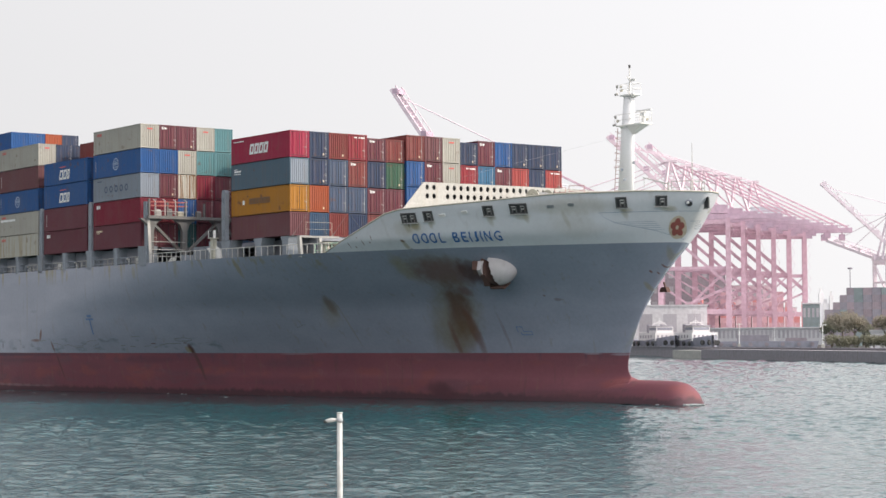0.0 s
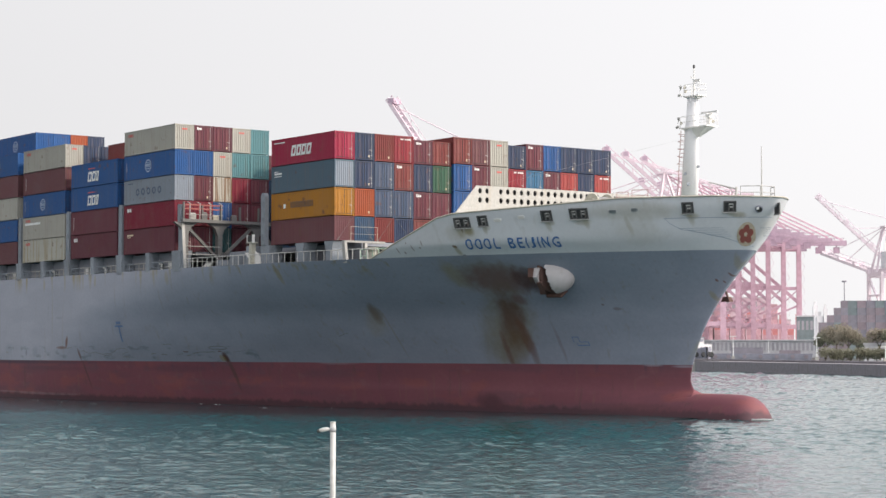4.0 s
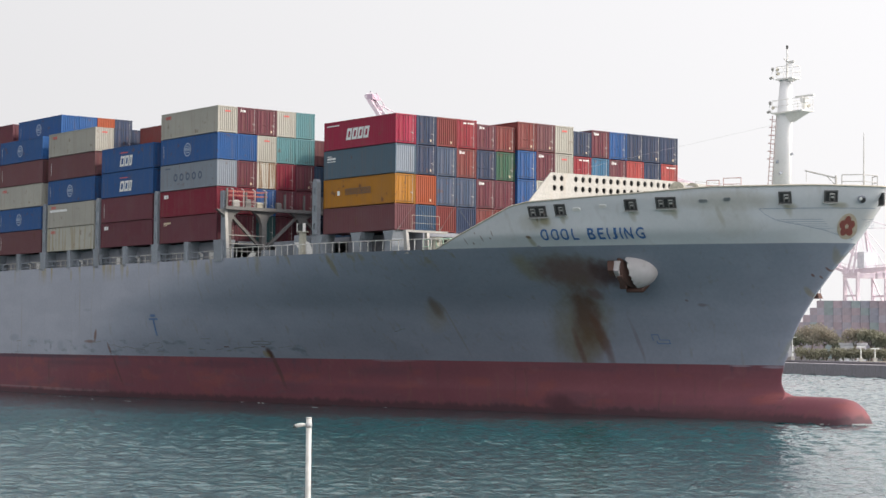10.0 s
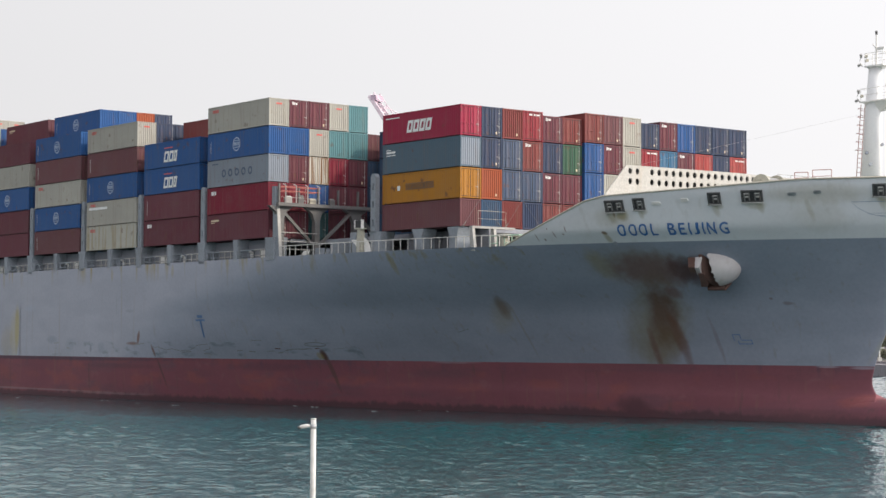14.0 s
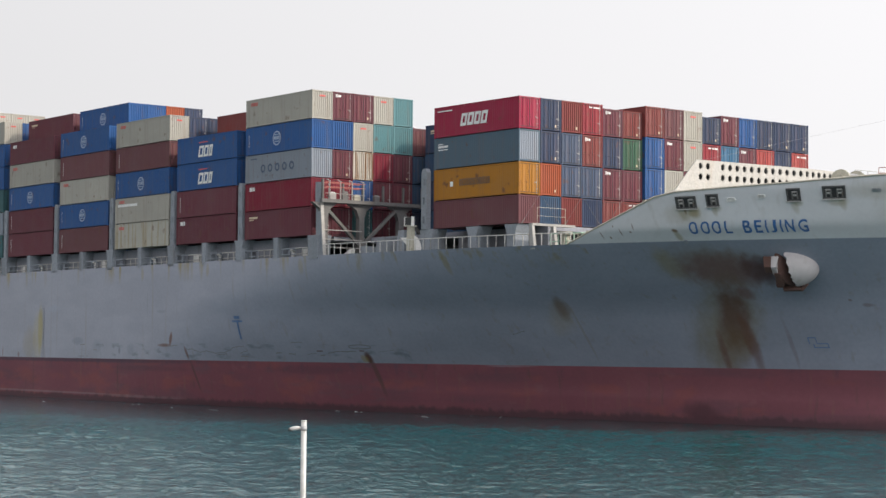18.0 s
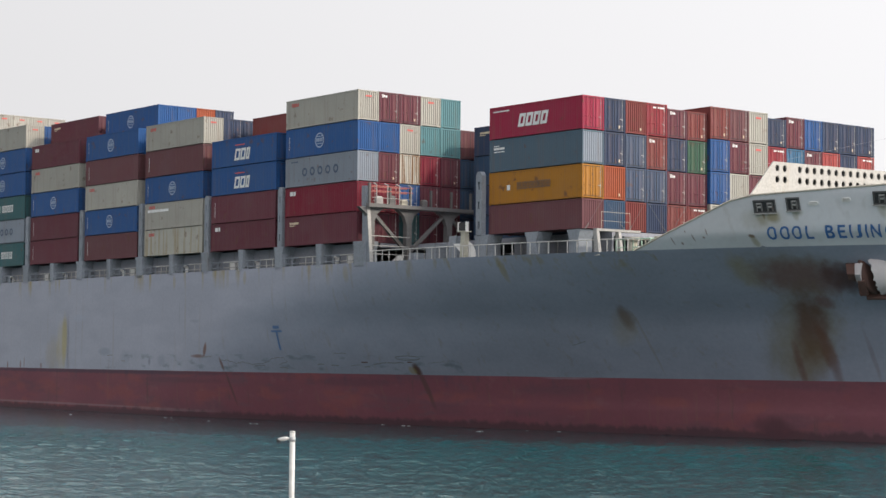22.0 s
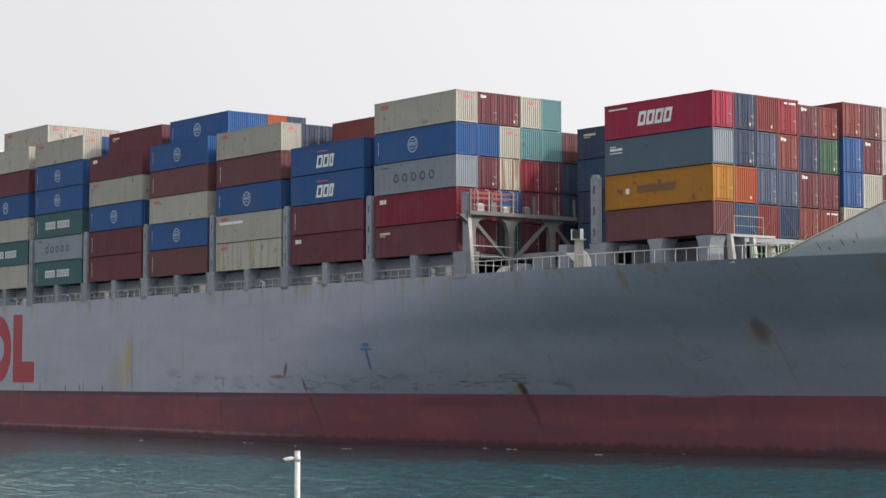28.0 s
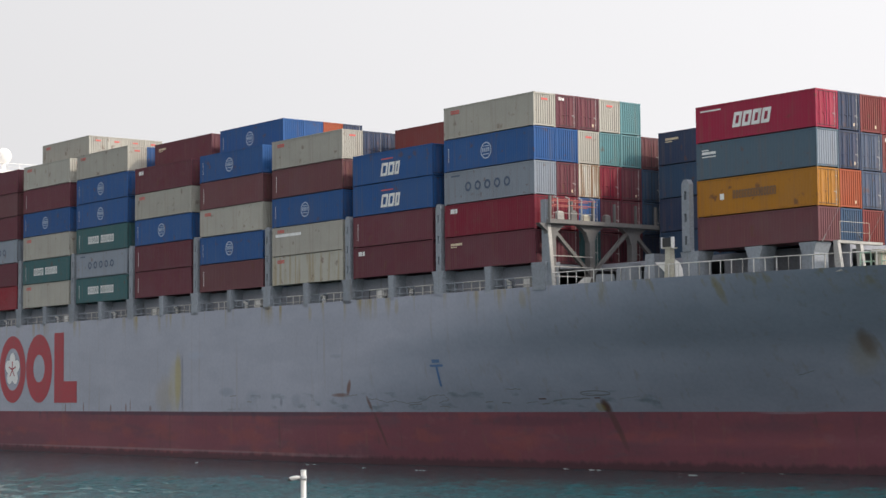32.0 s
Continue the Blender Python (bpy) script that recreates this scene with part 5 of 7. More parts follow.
def cargo_mesh(kind, colour, h):
    key = (kind, colour, h)
    if key in MESHES:
        return MESHES[key]
    L, W = CONT_L / 2, CONT_W / 2
    bm = B()
    m = PAINT[colour]
    if kind == "frame":
        for x in (-L, L - 0.16):
            for y in (-W, W - 0.12):
                box(bm, x, x + 0.16, y, y + 0.12, 0.11, h - 0.11)
        for y in (-W, W - 0.09):
            box(bm, -L + 0.16, L - 0.16, y, y + 0.09, 0.045, 0.17)
            box(bm, -L + 0.16, L - 0.16, y, y + 0.09, h - 0.12, h - 0.01)
        for x in (-L, L - 0.1):
            box(bm, x + (0.05 if x < 0 else -0.05), x + 0.1 + (0.05 if x < 0 else -0.05), -W + 0.12, W - 0.12, 0.055, 0.2)
            box(bm, x, x + 0.1, -W + 0.12, W - 0.12, h - 0.13, h - 0.01)
        box(bm, -L + 0.1, L - 0.1, -W + 0.1, W - 0.1, 0.1, 0.14)
    elif kind == "side":
        corrugated(bm, -L + 0.16, L - 0.16, 0.17, h - 0.12, 40, 0.013, lambda u, w, d: (u, -W + 0.02 + d, w))
    elif kind == "end":
        corrugated(bm, -W + 0.12, W - 0.12, 0.2, h - 0.13, 9, 0.045, lambda u, w, d: (L - 0.015 - d, u, w))
    elif kind == "roof":
        corrugated(bm, -L + 0.1, L - 0.1, -W + 0.09, W - 0.09, 30, 0.02, lambda u, w, d: (u, w, h - 0.02 - d))
    elif kind == "door":
        corrugated(bm, 0.01, W - 0.12, 0.2, h - 0.13, 3, 0.012, lambda u, w, d: (L - 0.03 - d, u, w))
    elif kind in ("rod", "palerod"):
        tube(bm, (L - 0.005, 0, 0.12), (L - 0.005, 0, h - 0.06), 0.02, 5)
        for z in (0.5, 1.0, h - 0.6):
            box(bm, L - 0.03, L + 0.02, -0.05, 0.05, z, z + 0.08)
        box(bm, L - 0.02, L + 0.02, -0.25, 0.02, 1.1, 1.15)
        m = m if kind == "rod" else PALE_GREY
    elif kind == "gasket":
        for y in (-W + 0.12, -0.02, W - 0.16):
            box(bm, L - 0.06, L - 0.012, y, y + 0.04, 0.2, h - 0.13)
        for z in (0.2, h - 0.17):
            box(bm, L - 0.06, L - 0.011, -W + 0.16, W - 0.16, z, z + 0.04)
        m = BLACK
    elif kind == "casting":
        box(bm, -0.089, 0.089, -0.081, 0.081, -0.059, 0.059)
        box(bm, -0.05, 0.05, -0.084, 0.084, -0.03, 0.03)
        box(bm, -0.045, 0.045, -0.04, 0.04, -0.098, -0.059)
    MESHES[key] = mesh_of("container_" + kind, bm, m)
    return MESHES[key]


def mark_mesh(kind, h):
    """Company marks on the long side, as plain blocks and rings in their colours: (u from the aft end, height, material)."""
    key = ("mark", kind, h)
    if key in MESHES:
        return MESHES[key]
    L, W = CONT_L / 2, CONT_W / 2
    y = -W - 0.004
    out = []

    def blocks(material, rects, lean=0.0):
        for u0, u1, v0, v1 in rects:
            bm = B()
            bm.faces.new([bm.verts.new((-L + u * CONT_L, y, v * h)) for u, v in ((u0, v0), (u1, v0), (u1 + lean, v1), (u0 + lean, v1))])
            out.append(mesh_of("marking", bm, material))

    def hollow(material, rects, t, lean=0.0):
        """Outlined blocks, t being the width of the outline in metres."""
        tu, tv = t / CONT_L, t / h
        for u0, u1, v0, v1 in rects:
            slide = lambda v: lean * (v - v0) / (v1 - v0)
            bm = B()
            for a0, a1, b0, b1 in ((u0, u0 + tu, v0, v1), (u1 - tu, u1, v0, v1), (u0 + tu, u1 - tu, v1 - tv, v1), (u0 + tu, u1 - tu, v0, v0 + tv)):
                bm.faces.new([bm.verts.new((-L + (u + slide(v)) * CONT_L, y, v * h)) for u, v in ((a0, b0), (a1, b0), (a1, b1), (a0, b1))])
            out.append(mesh_of("marking", bm, material))

    def ring(material, u, v, r, q):
        bm = B()
        a = [bm.verts.new((-L + u * CONT_L + r * math.cos(k * 0.2618), y, v * h + r * math.sin(k * 0.2618))) for k in range(24)]
        b = [bm.verts.new((-L + u * CONT_L + q * math.cos(k * 0.2618), y, v * h + q * math.sin(k * 0.2618))) for k in range(24)]
        for k in range(24):
            bm.faces.new((a[k], a[(k + 1) % 24], b[(k + 1) % 24], b[k]))
        out.append(mesh_of("marking", bm, material))
    if kind == "wide4":
        hollow(MARK_WHITE, [(0.315 + 0.08 * k, 0.385 + 0.08 * k, 0.3, 0.7) for k in range(4)], 0.27, 0.022)
        blocks(MARK_WHITE, [(0.04, 0.22, 0.83, 0.87)])
    elif kind == "spaced5":
        for k in range(5):
            ring(MARK_DARK, 0.275 + 0.108 * k, 0.49, 0.42, 0.24)
        blocks(MARK_DARK, [(0.08, 0.18, 0.84, 0.88)])
    elif kind == "three":
        hollow(MARK_WHITE, [(0.36, 0.44, 0.2, 0.62), (0.45, 0.525, 0.2, 0.62), (0.535, 0.59, 0.2, 0.62)], 0.26, 0.02)
        blocks(MARK_RED, [(0.37, 0.52, 0.73, 0.77)])
    elif kind == "globe":
        ring(MARK_PALE, 0.48, 0.5, 0.74, 0.62)
        blocks(MARK_PALE, [(0.445, 0.515, 0.62, 0.645), (0.438, 0.452, 0.45, 0.58), (0.46, 0.474, 0.45, 0.58), (0.482, 0.496, 0.45, 0.58), (0.504, 0.518, 0.45, 0.58), (0.445, 0.515, 0.37, 0.4)])
        blocks(MARK_WHITE, [(0.05, 0.056, 0.3 + 0.075 * k, 0.35 + 0.075 * k) for k in range(6)])
    elif kind == "line":
        hollow(MARK_BROWN, [(0.31 + 0.026 * k, 0.331 + 0.026 * k, 0.42, 0.64) for k in range(14)], 0.09)
        blocks(MARK_WHITE, [(0.2, 0.235, 0.42, 0.58)])
    elif kind == "corner_red":
        hollow(MARK_RED, [(0.08 + 0.034 * k, 0.11 + 0.034 * k, 0.76, 0.87) for k in range(3)], 0.1)
    elif kind == "corner_white":
        blocks(MARK_WHITE, [(0.07, 0.12, 0.72, 0.86), (0.125, 0.15, 0.72, 0.86)])
    elif kind == "bar_white":
        hollow(MARK_RED, [(0.08 + 0.034 * k, 0.11 + 0.034 * k, 0.8, 0.9) for k in range(3)], 0.1)
        blocks(MARK_WHITE, [(0.05, 0.42, 0.66, 0.76)])
    elif kind == "words":
        hollow(MARK_WHITE, [(0.24 + 0.043 * k, 0.274 + 0.043 * k, 0.34, 0.64) for k in range(5)] + [(0.49 + 0.043 * k, 0.524 + 0.043 * k, 0.34, 0.64) for k in range(6)], 0.15)
        blocks(MARK_WHITE, [(0.06, 0.068, 0.2 + 0.08 * k, 0.255 + 0.08 * k) for k in range(7)])
    elif kind == "stripe":
        blocks(MARK_WHITE, [(0.06, 0.068, 0.22 + 0.08 * k, 0.275 + 0.08 * k) for k in range(7)])
    elif kind == "yellow":
        blocks(CREAM_MARK, [(0.07, 0.2, 0.74, 0.81), (0.07, 0.14, 0.68, 0.71)])
    elif kind == "patch":
        blocks(MARK_WHITE, [(0.05, 0.11, 0.78, 0.81), (0.05, 0.17, 0.68, 0.75), (0.05, 0.17, 0.6, 0.63)])
    MESHES[key] = out
    return out



def end_mark_mesh(kind, h):
    key = ("endmark", kind, h)
    if key in MESHES:
        return MESHES[key]
    L = CONT_L / 2 + 0.004
    bm = B()
    rects, material = {"cream": (((-0.35, 0.35, 0.78, 0.84),), MARK_RED), "label": (((-0.9, -0.72, 0.8, 0.92), (-0.66, -0.56, 0.82, 0.9), (-0.5, -0.28, 0.82, 0.89)), MARK_WHITE), "twolabel": (((-0.45, -0.1, 0.85, 0.9), (0.1, 0.35, 0.85, 0.9), (0.4, 0.9, 0.85, 0.9)), MARK_WHITE),
                       "plate": (((0.45, 0.6, 0.12, 0.2),), CREAM_MARK)}[kind]
    for y0, y1, v0, v1 in rects:
        bm.faces.new([bm.verts.new((L, y, v * h)) for y, v in ((y0, v0), (y1, v0), (y1, v1), (y0, v1))])
    MESHES[key] = mesh_of("end_marking", bm, material)
    return MESHES[key]


def container(colour, x_front, y_side, z, h=2.896, ribbed=False, mark="", end="", end_colour=""):
    """One forty-foot container; x_front: its bow end, y_side: its starboard face, in the ship's space."""
    word = WORDS[colour]
    ob = tagged(new("shipping_container"), "%s corrugated steel shipping container stacked on the ship" % word, "container", "containers on deck")
    hang("frame", cargo_mesh("frame", colour, h), ob)
    hang("side_panel", cargo_mesh("side", colour, h), ob)
    hang("side_panel", cargo_mesh("side", colour, h), ob, at=pose(0, 0, 0, 0, 0, 180))
    hang("roof_panel", cargo_mesh("roof", colour, h), ob)
    face = end_colour or colour
    hang("end_panel", cargo_mesh("end", face if ribbed else colour, h), ob, at=None if ribbed else pose(0, 0, 0, 0, 0, 180))
    flip = pose(0, 0, 0, 0, 0, 180) if ribbed else Matrix.Identity(4)
    for s in (1, -1):
        d = hang("door", cargo_mesh("door", face, h), ob, at=flip if s == 1 else flip @ Matrix.Translation((0, -CONT_W / 2 + 0.11, 0)))
        if not ribbed:
            for y in (0.3, 0.85):
                hang("lock_rod", cargo_mesh("palerod", "steel", h) if s == 1 and y > 0.5 else cargo_mesh("rod", face, h), d, at=Matrix.Translation((0, y, 0)))
    hang("door_gasket", cargo_mesh("gasket", "steel", h), ob, at=flip)
    for cx in (-1, 1):
        for cy in (-1, 1):
            for cz in (0.059, h - 0.059):
                hang("corner_casting", cargo_mesh("casting", colour, 0), ob, at=Matrix.Translation((cx * (CONT_L / 2 - 0.08), cy * (CONT_W / 2 - 0.075), cz)))
    if mark:
        for me in mark_mesh(mark, h):
            hang("marking", me, ob)
    if end:
        hang("end_marking", end_mark_mesh(end, h), ob)
    CARGO.append((ob, pose(x_front - CONT_L / 2, y_side + CONT_W / 2, z)))
    return ob


def stack(bay_x, y_side, tiers, base=BASE_Z):
    """tiers from the deck up: (colour, mark, ribbed, end mark, height) each; trailing values may be left out."""
    z = base
    for tier in tiers:
        colour, mark, ribbed, end, h = (tuple(tier) + ("", False, "", 2.896)[len(tier) - 1:]) if len(tier) < 5 else tier
        container(colour, bay_x, y_side, z, h - 0.032, ribbed, mark, end, "palegrey" if colour == "steel" else "")
        z += h + 0.006      # a twistlock's gap between the tiers


S = 2.591
# bay a, from starboard to port; each stack from the deck up
AY = -18.45
BAY_A = [
    [("brown", "", True, "", S), ("orange", "line"), ("steel", "patch", True), ("crimson", "wide4")],
    [("bluegrey", "", True, "", S), ("redorange", "", True, "plate"), ("navy", "", False, "plate"), ("navy", "", False, "plate")],
    [("rust", "", True, "", S), ("greyblue",), ("greyblue",), ("rust", "", True, "plate")],
    [("navy", "", True, "", S), ("greyblue",), ("rust", "", False, "label"), ("red", "", False, "twolabel")],
    [("rust", "", False, "", S), ("maroon", "", False, "label"), ("navy",), ("maroon", "", False, "label", S)],
    [("rust", "", False, "twolabel", S), ("maroon",), ("green", "", False, "plate"), ("rust", "", False, "plate", S)],
    [("cream", "", True), ("blue",), ("blue",), ("rust", "", False, "plate")],
    [("cream", "", True), ("cream", "", True), ("maroon", "", False, "label"), ("brown", "", False, "plate")],
    [("maroon",), ("maroon",), ("cream", "", True, "cream"), ("cream", "", True, "cream")],
    [("navy", "", False, "", S), ("blue",), ("red", "", False, "twolabel"), ("navy", "", False, "plate", S)],
    [("maroon", "", False, "", S), ("navy",), ("skyblue", "", False, "plate"), ("maroon", "", False, "label")],
    [("blue", "", False, "", S), ("rust",), ("maroon", "", False, "label"), ("blue",)],
    [("navy", "", False, "", S), ("red",), ("coral",), ("navy", "", False, "plate")],
    [("rust", "", False, "", S), ("navy",), ("navy", "", False, "plate"), ("navy", "", False, "plate")],
    [("maroon", "", False, "", S), ("blue",), ("coral", "", False, "twolabel"), ("navy", "", False, "plate")],
]
for k, tiers in enumerate(BAY_A):
    stack(0.0 + (0.35 if 6 <= k else 0.0), AY + 2.5 * k, tiers, BASE_Z + (0.2 if k >= 9 else 0.0))
def lashing_rods(x, y0, n, z0, rise):
    """Slanting rods that tie the foot of each stack down, with a bottle screw at the lower end of each."""
    for k in range(n):
        y = y0 + 2.5 * k
        for a, b in ((y + 0.1, y + 2.3), (y + 2.3, y + 0.1))[k % 2:k % 2 + 1]:
            bm = B()
            foot, head = Vector((x + 0.22, a, z0 - 0.1)), Vector((x + 0.06, b, z0 + rise))
            tube(bm, foot, head, 0.013, 5)
            tube(bm, foot, foot + (head - foot) * 0.22, 0.04, 6)
            part("lashing_rod", bm, BRIDGE_GREY, ship)


lashing_rods(0.0, AY, 6, BASE_Z, 2.6)
# stacks behind bay a, set inboard
for k, tiers in enumerate([[("bluegrey",), ("navy",), ("bluegrey",), ("navy", "yellow")], [("navy",), ("maroon",), ("navy",), ("rust",)], [("rust",), ("blue",), ("navy",), ("navy",)]]):
    stack(-14.0, -8.75 + 2.5 * k, tiers)
# bay b
# Darker reds low on the inboard stacks put the shade there into colour.
BAY_B = [
    [("maroon", "yellow"), ("wine", "corner_white"), ("palegrey", "spaced5", True), ("blue", "globe", True), ("cream", "corner_red", True, "cream")],
    [("maroon",), ("wine",), ("maroon", "", False, "plate"), ("blue", "", True), ("maroon", "", False, "label")],
    [("darkteal",), ("blue",), ("streakedcream", "", True), ("cream", "", True, "cream"), ("maroon", "", False, "plate")],
    [("maroon",), ("maroon",), ("wine",), ("teal", "", True), ("cream", "", True, "cream")],
    [("maroon",), ("maroon",), ("maroon", "", False, "plate"), ("teal", "", True), ("teal", "", True)],
    [("navy",), ("bluegrey",), ("bluegrey",), ("brown",)],
    [("bluegrey",), ("navy",), ("bluegrey",), ("rust",)],
    [("maroon",), ("cream", "", True), ("maroon",), ("cream", "", True)],
]
for k, tiers in enumerate(BAY_B):
    stack(BAY_X["b"], -21.25 + 2.5 * k, tiers, 17.38)
# bays c to i: outer stack, then the stacks inboard of it
STACKS = {
    "c": [[("maroon", "corner_white"), ("maroon", "stripe"), ("blue", "three"), ("blue", "three")],
          [("rust",), ("cream", "", True), ("navy",), ("cream", "", True)], [("rust",), ("rust",), ("navy",), ("blue",), ("rust",)], [("navy",), ("rust",), ("navy",), ("blue",), ("navy",)]],
    "d": [[("rustycream", "corner_red", True), ("cream", "bar_white", True), ("blue", "globe"), ("brown", "stripe"), ("cream", "corner_red", True, "cream")],
          [("navy",), ("rust",), ("blue",), ("navy",), ("navy",)], [("maroon",), ("rust",), ("blue",), ("navy",), ("navy",)]],
    "e": [[("brown", "stripe"), ("blue", "globe"), ("cream", "corner_red", True), ("brown", "stripe"), ("blue", "globe", True)],
          [("blue",), ("maroon",), ("blue",), ("navy",), ("blue", "globe"), ("blue", "globe", True)], [("rust",), ("navy",), ("rust",), ("blue",), ("blue",), ("blue", "", True)],
          [("rust",), ("navy",), ("rust",), ("blue",), ("blue",), ("redorange", "", True)], [("rust",), ("navy",), ("rust",), ("blue",), ("blue",), ("navy",)]],
    "f": [[("maroon", "stripe"), ("maroon", "stripe"), ("blue", "globe"), ("cream", "corner_red", True), ("maroon", "corner_white")],
          [("maroon",), ("blue",), ("rust",), ("navy",), ("maroon",), ("maroon", "yellow")], [("maroon",), ("blue",), ("rust",), ("navy",), ("maroon",), ("rust",)]],
    "g": [[("darkteal", "words"), ("palegrey", "spaced5"), ("darkteal", "words"), ("blue", "globe"), ("blue", "globe"), ("cream", "corner_red", True, "cream")],
          [("maroon",), ("navy",), ("rust",), ("navy",), ("blue",), ("blue",)], [("maroon",), ("navy",), ("rust",), ("navy",), ("blue",), ("cream",)]],
    "h": [[("cream", "corner_red", True), ("darkteal", "words"), ("cream", "corner_red", True), ("blue", "globe"), ("maroon", "stripe"), ("cream", "corner_red", True, "cream")],
          [("maroon",), ("navy",), ("rust",), ("navy",), ("blue",), ("cream",), ("cream", "corner_red", True, "cream")], [("maroon",), ("navy",), ("rust",), ("navy",), ("blue",), ("cream",), ("cream", "", True, "cream")],
          [("maroon",), ("navy",), ("rust",), ("navy",), ("blue",), ("cream",), ("cream", "", True, "cream")], [("maroon",), ("navy",), ("rust",), ("navy",), ("blue",), ("cream",), ("cream", "", True, "cream")]],
    "i": [[("red", "stripe"), ("maroon", "stripe"), ("palegrey", "spaced5"), ("maroon", "stripe"), ("brown", "stripe"), ("maroon", "corner_white")],
          [("navy",), ("maroon",), ("rust",), ("navy",), ("maroon",), ("rust",)]],
}
for ch, rows in STACKS.items():
    for k, tiers in enumerate(rows):
        stack(BAY_X[ch], -21.25 + 2.5 * k, tiers, 17.4)

# ---- water: one sheet to the horizon, with real ripples in the harbour ----
def spread(a, b, step, low, high):
    """Even steps from a to b, then growing steps outwards; low and high: (limit, growth) stage by stage."""
    def grown(x, sign, stages):
        out, s = [], step
        for limit, grow in stages:
            while x * sign < limit * sign:
                s *= grow
                x += s * sign
                out.append(x)
        return out
    mid = list(np.arange(a, b, step))
    return np.array(grown(a, -1, low)[::-1] + mid + grown(mid[-1], 1, high))


gx = spread(-40, 66, 0.25, ((-4300, 1.07),), ((230, 1.011), (4300, 1.1)))
gy = spread(74, 165, 0.28, ((-4300, 1.13),), ((470, 1.0035), (4300, 1.06)))
PX, PY = np.meshgrid(gx, gy)
cell = np.maximum(np.gradient(gx)[None, :], np.gradient(gy)[:, None])
rng = np.random.RandomState(4)
PZ = np.zeros_like(PX)
for k in range(44):
    wave = 0.6 * 1.047 ** k
    a = rng.normal(-1.2, 0.8)
    amp = 0.0088 * wave ** 0.12
    fade = np.clip((wave / cell - 2.2) / 2.5, 0, 1)
    bend = np.sin((PX * math.cos(a) + PY * math.sin(a)) * 6.28319 / wave + rng.uniform(0, 6.28) + 0.9 * np.sin(PX * 0.061 + 1.7 * k + 0.4 * np.sin(PY * 0.09)) + 0.9 * np.sin(PY * 0.053 + 2.3 * k))
    PZ += fade * amp * (bend + 0.35 * bend * bend)      # crests sharper than troughs
gust = 0.85 + 0.4 * np.sin(PX * 0.031 + 1.3 * np.sin(PY * 0.02)) * np.sin(PY * 0.047 + np.sin(PX * 0.027))
PZ = (PZ - PZ.mean()) * gust - 0.02
for j, y in enumerate(gy):      # further out the sheet is coarser: one random swell a cell keeps the same slopes
    if y > 125:
        c = gy[j] - gy[j - 1]
        knots = np.arange(-4500, 4500, 2.0 * c) if y > 470 else np.arange(-500, 500, 1.3 * c)
        PZ[j] += min((y - 125) / 80, 1.0) * 0.095 * min(c, 2.0) * np.interp(gx, knots, rng.normal(0, 1, len(knots)))
ny, nx = PX.shape
me = bpy.data.meshes.new("water")
me.vertices.add(nx * ny)
me.vertices.foreach_set("co", np.stack([PX, PY, PZ], -1).astype(np.float32).ravel())
idx = np.arange(nx * ny).reshape(ny, nx)
quads = np.stack([idx[:-1, :-1], idx[:-1, 1:], idx[1:, 1:], idx[1:, :-1]], -1).reshape(-1, 4)
me.loops.add(quads.size)
me.loops.foreach_set("vertex_index", quads.ravel().astype(np.int32))
me.polygons.add(len(quads))
me.polygons.foreach_set("loop_start", (np.arange(len(quads)) * 4).astype(np.int32))
me.polygons.foreach_set("use_smooth", np.ones(len(quads), dtype=bool))
me.update(calc_edges=True)
me.validate()


def water_paint(name, ripple, far_ripple):
    m, n, l, bsdf = nodes_of(name)
    vec = coords(n, l, (1, 1, 1))
    col = mixed(n, l, noise_fac(n, l, vec, 0.02, 0.3, 0.7), (0.004, 0.050, 0.059), (0.006, 0.061, 0.070))
    l.new(col, bsdf.inputs["Base Color"])
    bsdf.inputs["IOR"].default_value = 1.34
    bsdf.inputs["Specular IOR Level"].default_value = 1.0
    bsdf.inputs["Roughness"].default_value = 0.07
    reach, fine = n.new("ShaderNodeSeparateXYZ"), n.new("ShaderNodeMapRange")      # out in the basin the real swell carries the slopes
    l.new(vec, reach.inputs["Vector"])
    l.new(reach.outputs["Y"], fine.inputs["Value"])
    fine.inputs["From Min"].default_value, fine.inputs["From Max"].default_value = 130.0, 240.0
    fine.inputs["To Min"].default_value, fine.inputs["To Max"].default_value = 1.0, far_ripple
    h1 = noise_fac(n, l, coords(n, l, (1.0, 0.8, 1.0)), 1.6, 0.2, 0.8, 3.0)
    h2 = noise_fac(n, l, coords(n, l, (1.0, 0.7, 1.0)), 4.2, 0.2, 0.8, 2.0)
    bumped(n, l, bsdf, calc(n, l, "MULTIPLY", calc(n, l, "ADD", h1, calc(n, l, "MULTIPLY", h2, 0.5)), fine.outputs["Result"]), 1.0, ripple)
    return m


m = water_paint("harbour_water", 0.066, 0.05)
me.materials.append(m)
water = tagged(new("water", me), "rippled green-blue harbour water", "water", kind="structure")

# calm water in the lee of the hull: it lies over the ripples at the plating and sinks below them further out
bm = B()
rows = []
rnd = random.Random(21)
for x in np.arange(-170, 37.0, 1.0):
    reach = 2.0 + 38.0 * min(max((36.5 - x) / 46, 0.0), 1.0) ** 0.75 + 1.5 * math.sin(x * 0.21) + rnd.uniform(-0.7, 0.7)
    y0 = half_breadth(min(x, 33.0), 0.0) - 0.3
    row = []
    for k in range(33):
        q = k / 32
        row.append(bm.verts.new((x, -y0 - reach * q, 0.085 - 0.2 * q ** 3.5 + 0.008 * math.sin(x * 1.1 + 3.0 * q * reach / 4) + rnd.uniform(-0.004, 0.004))))
    rows.append(row)
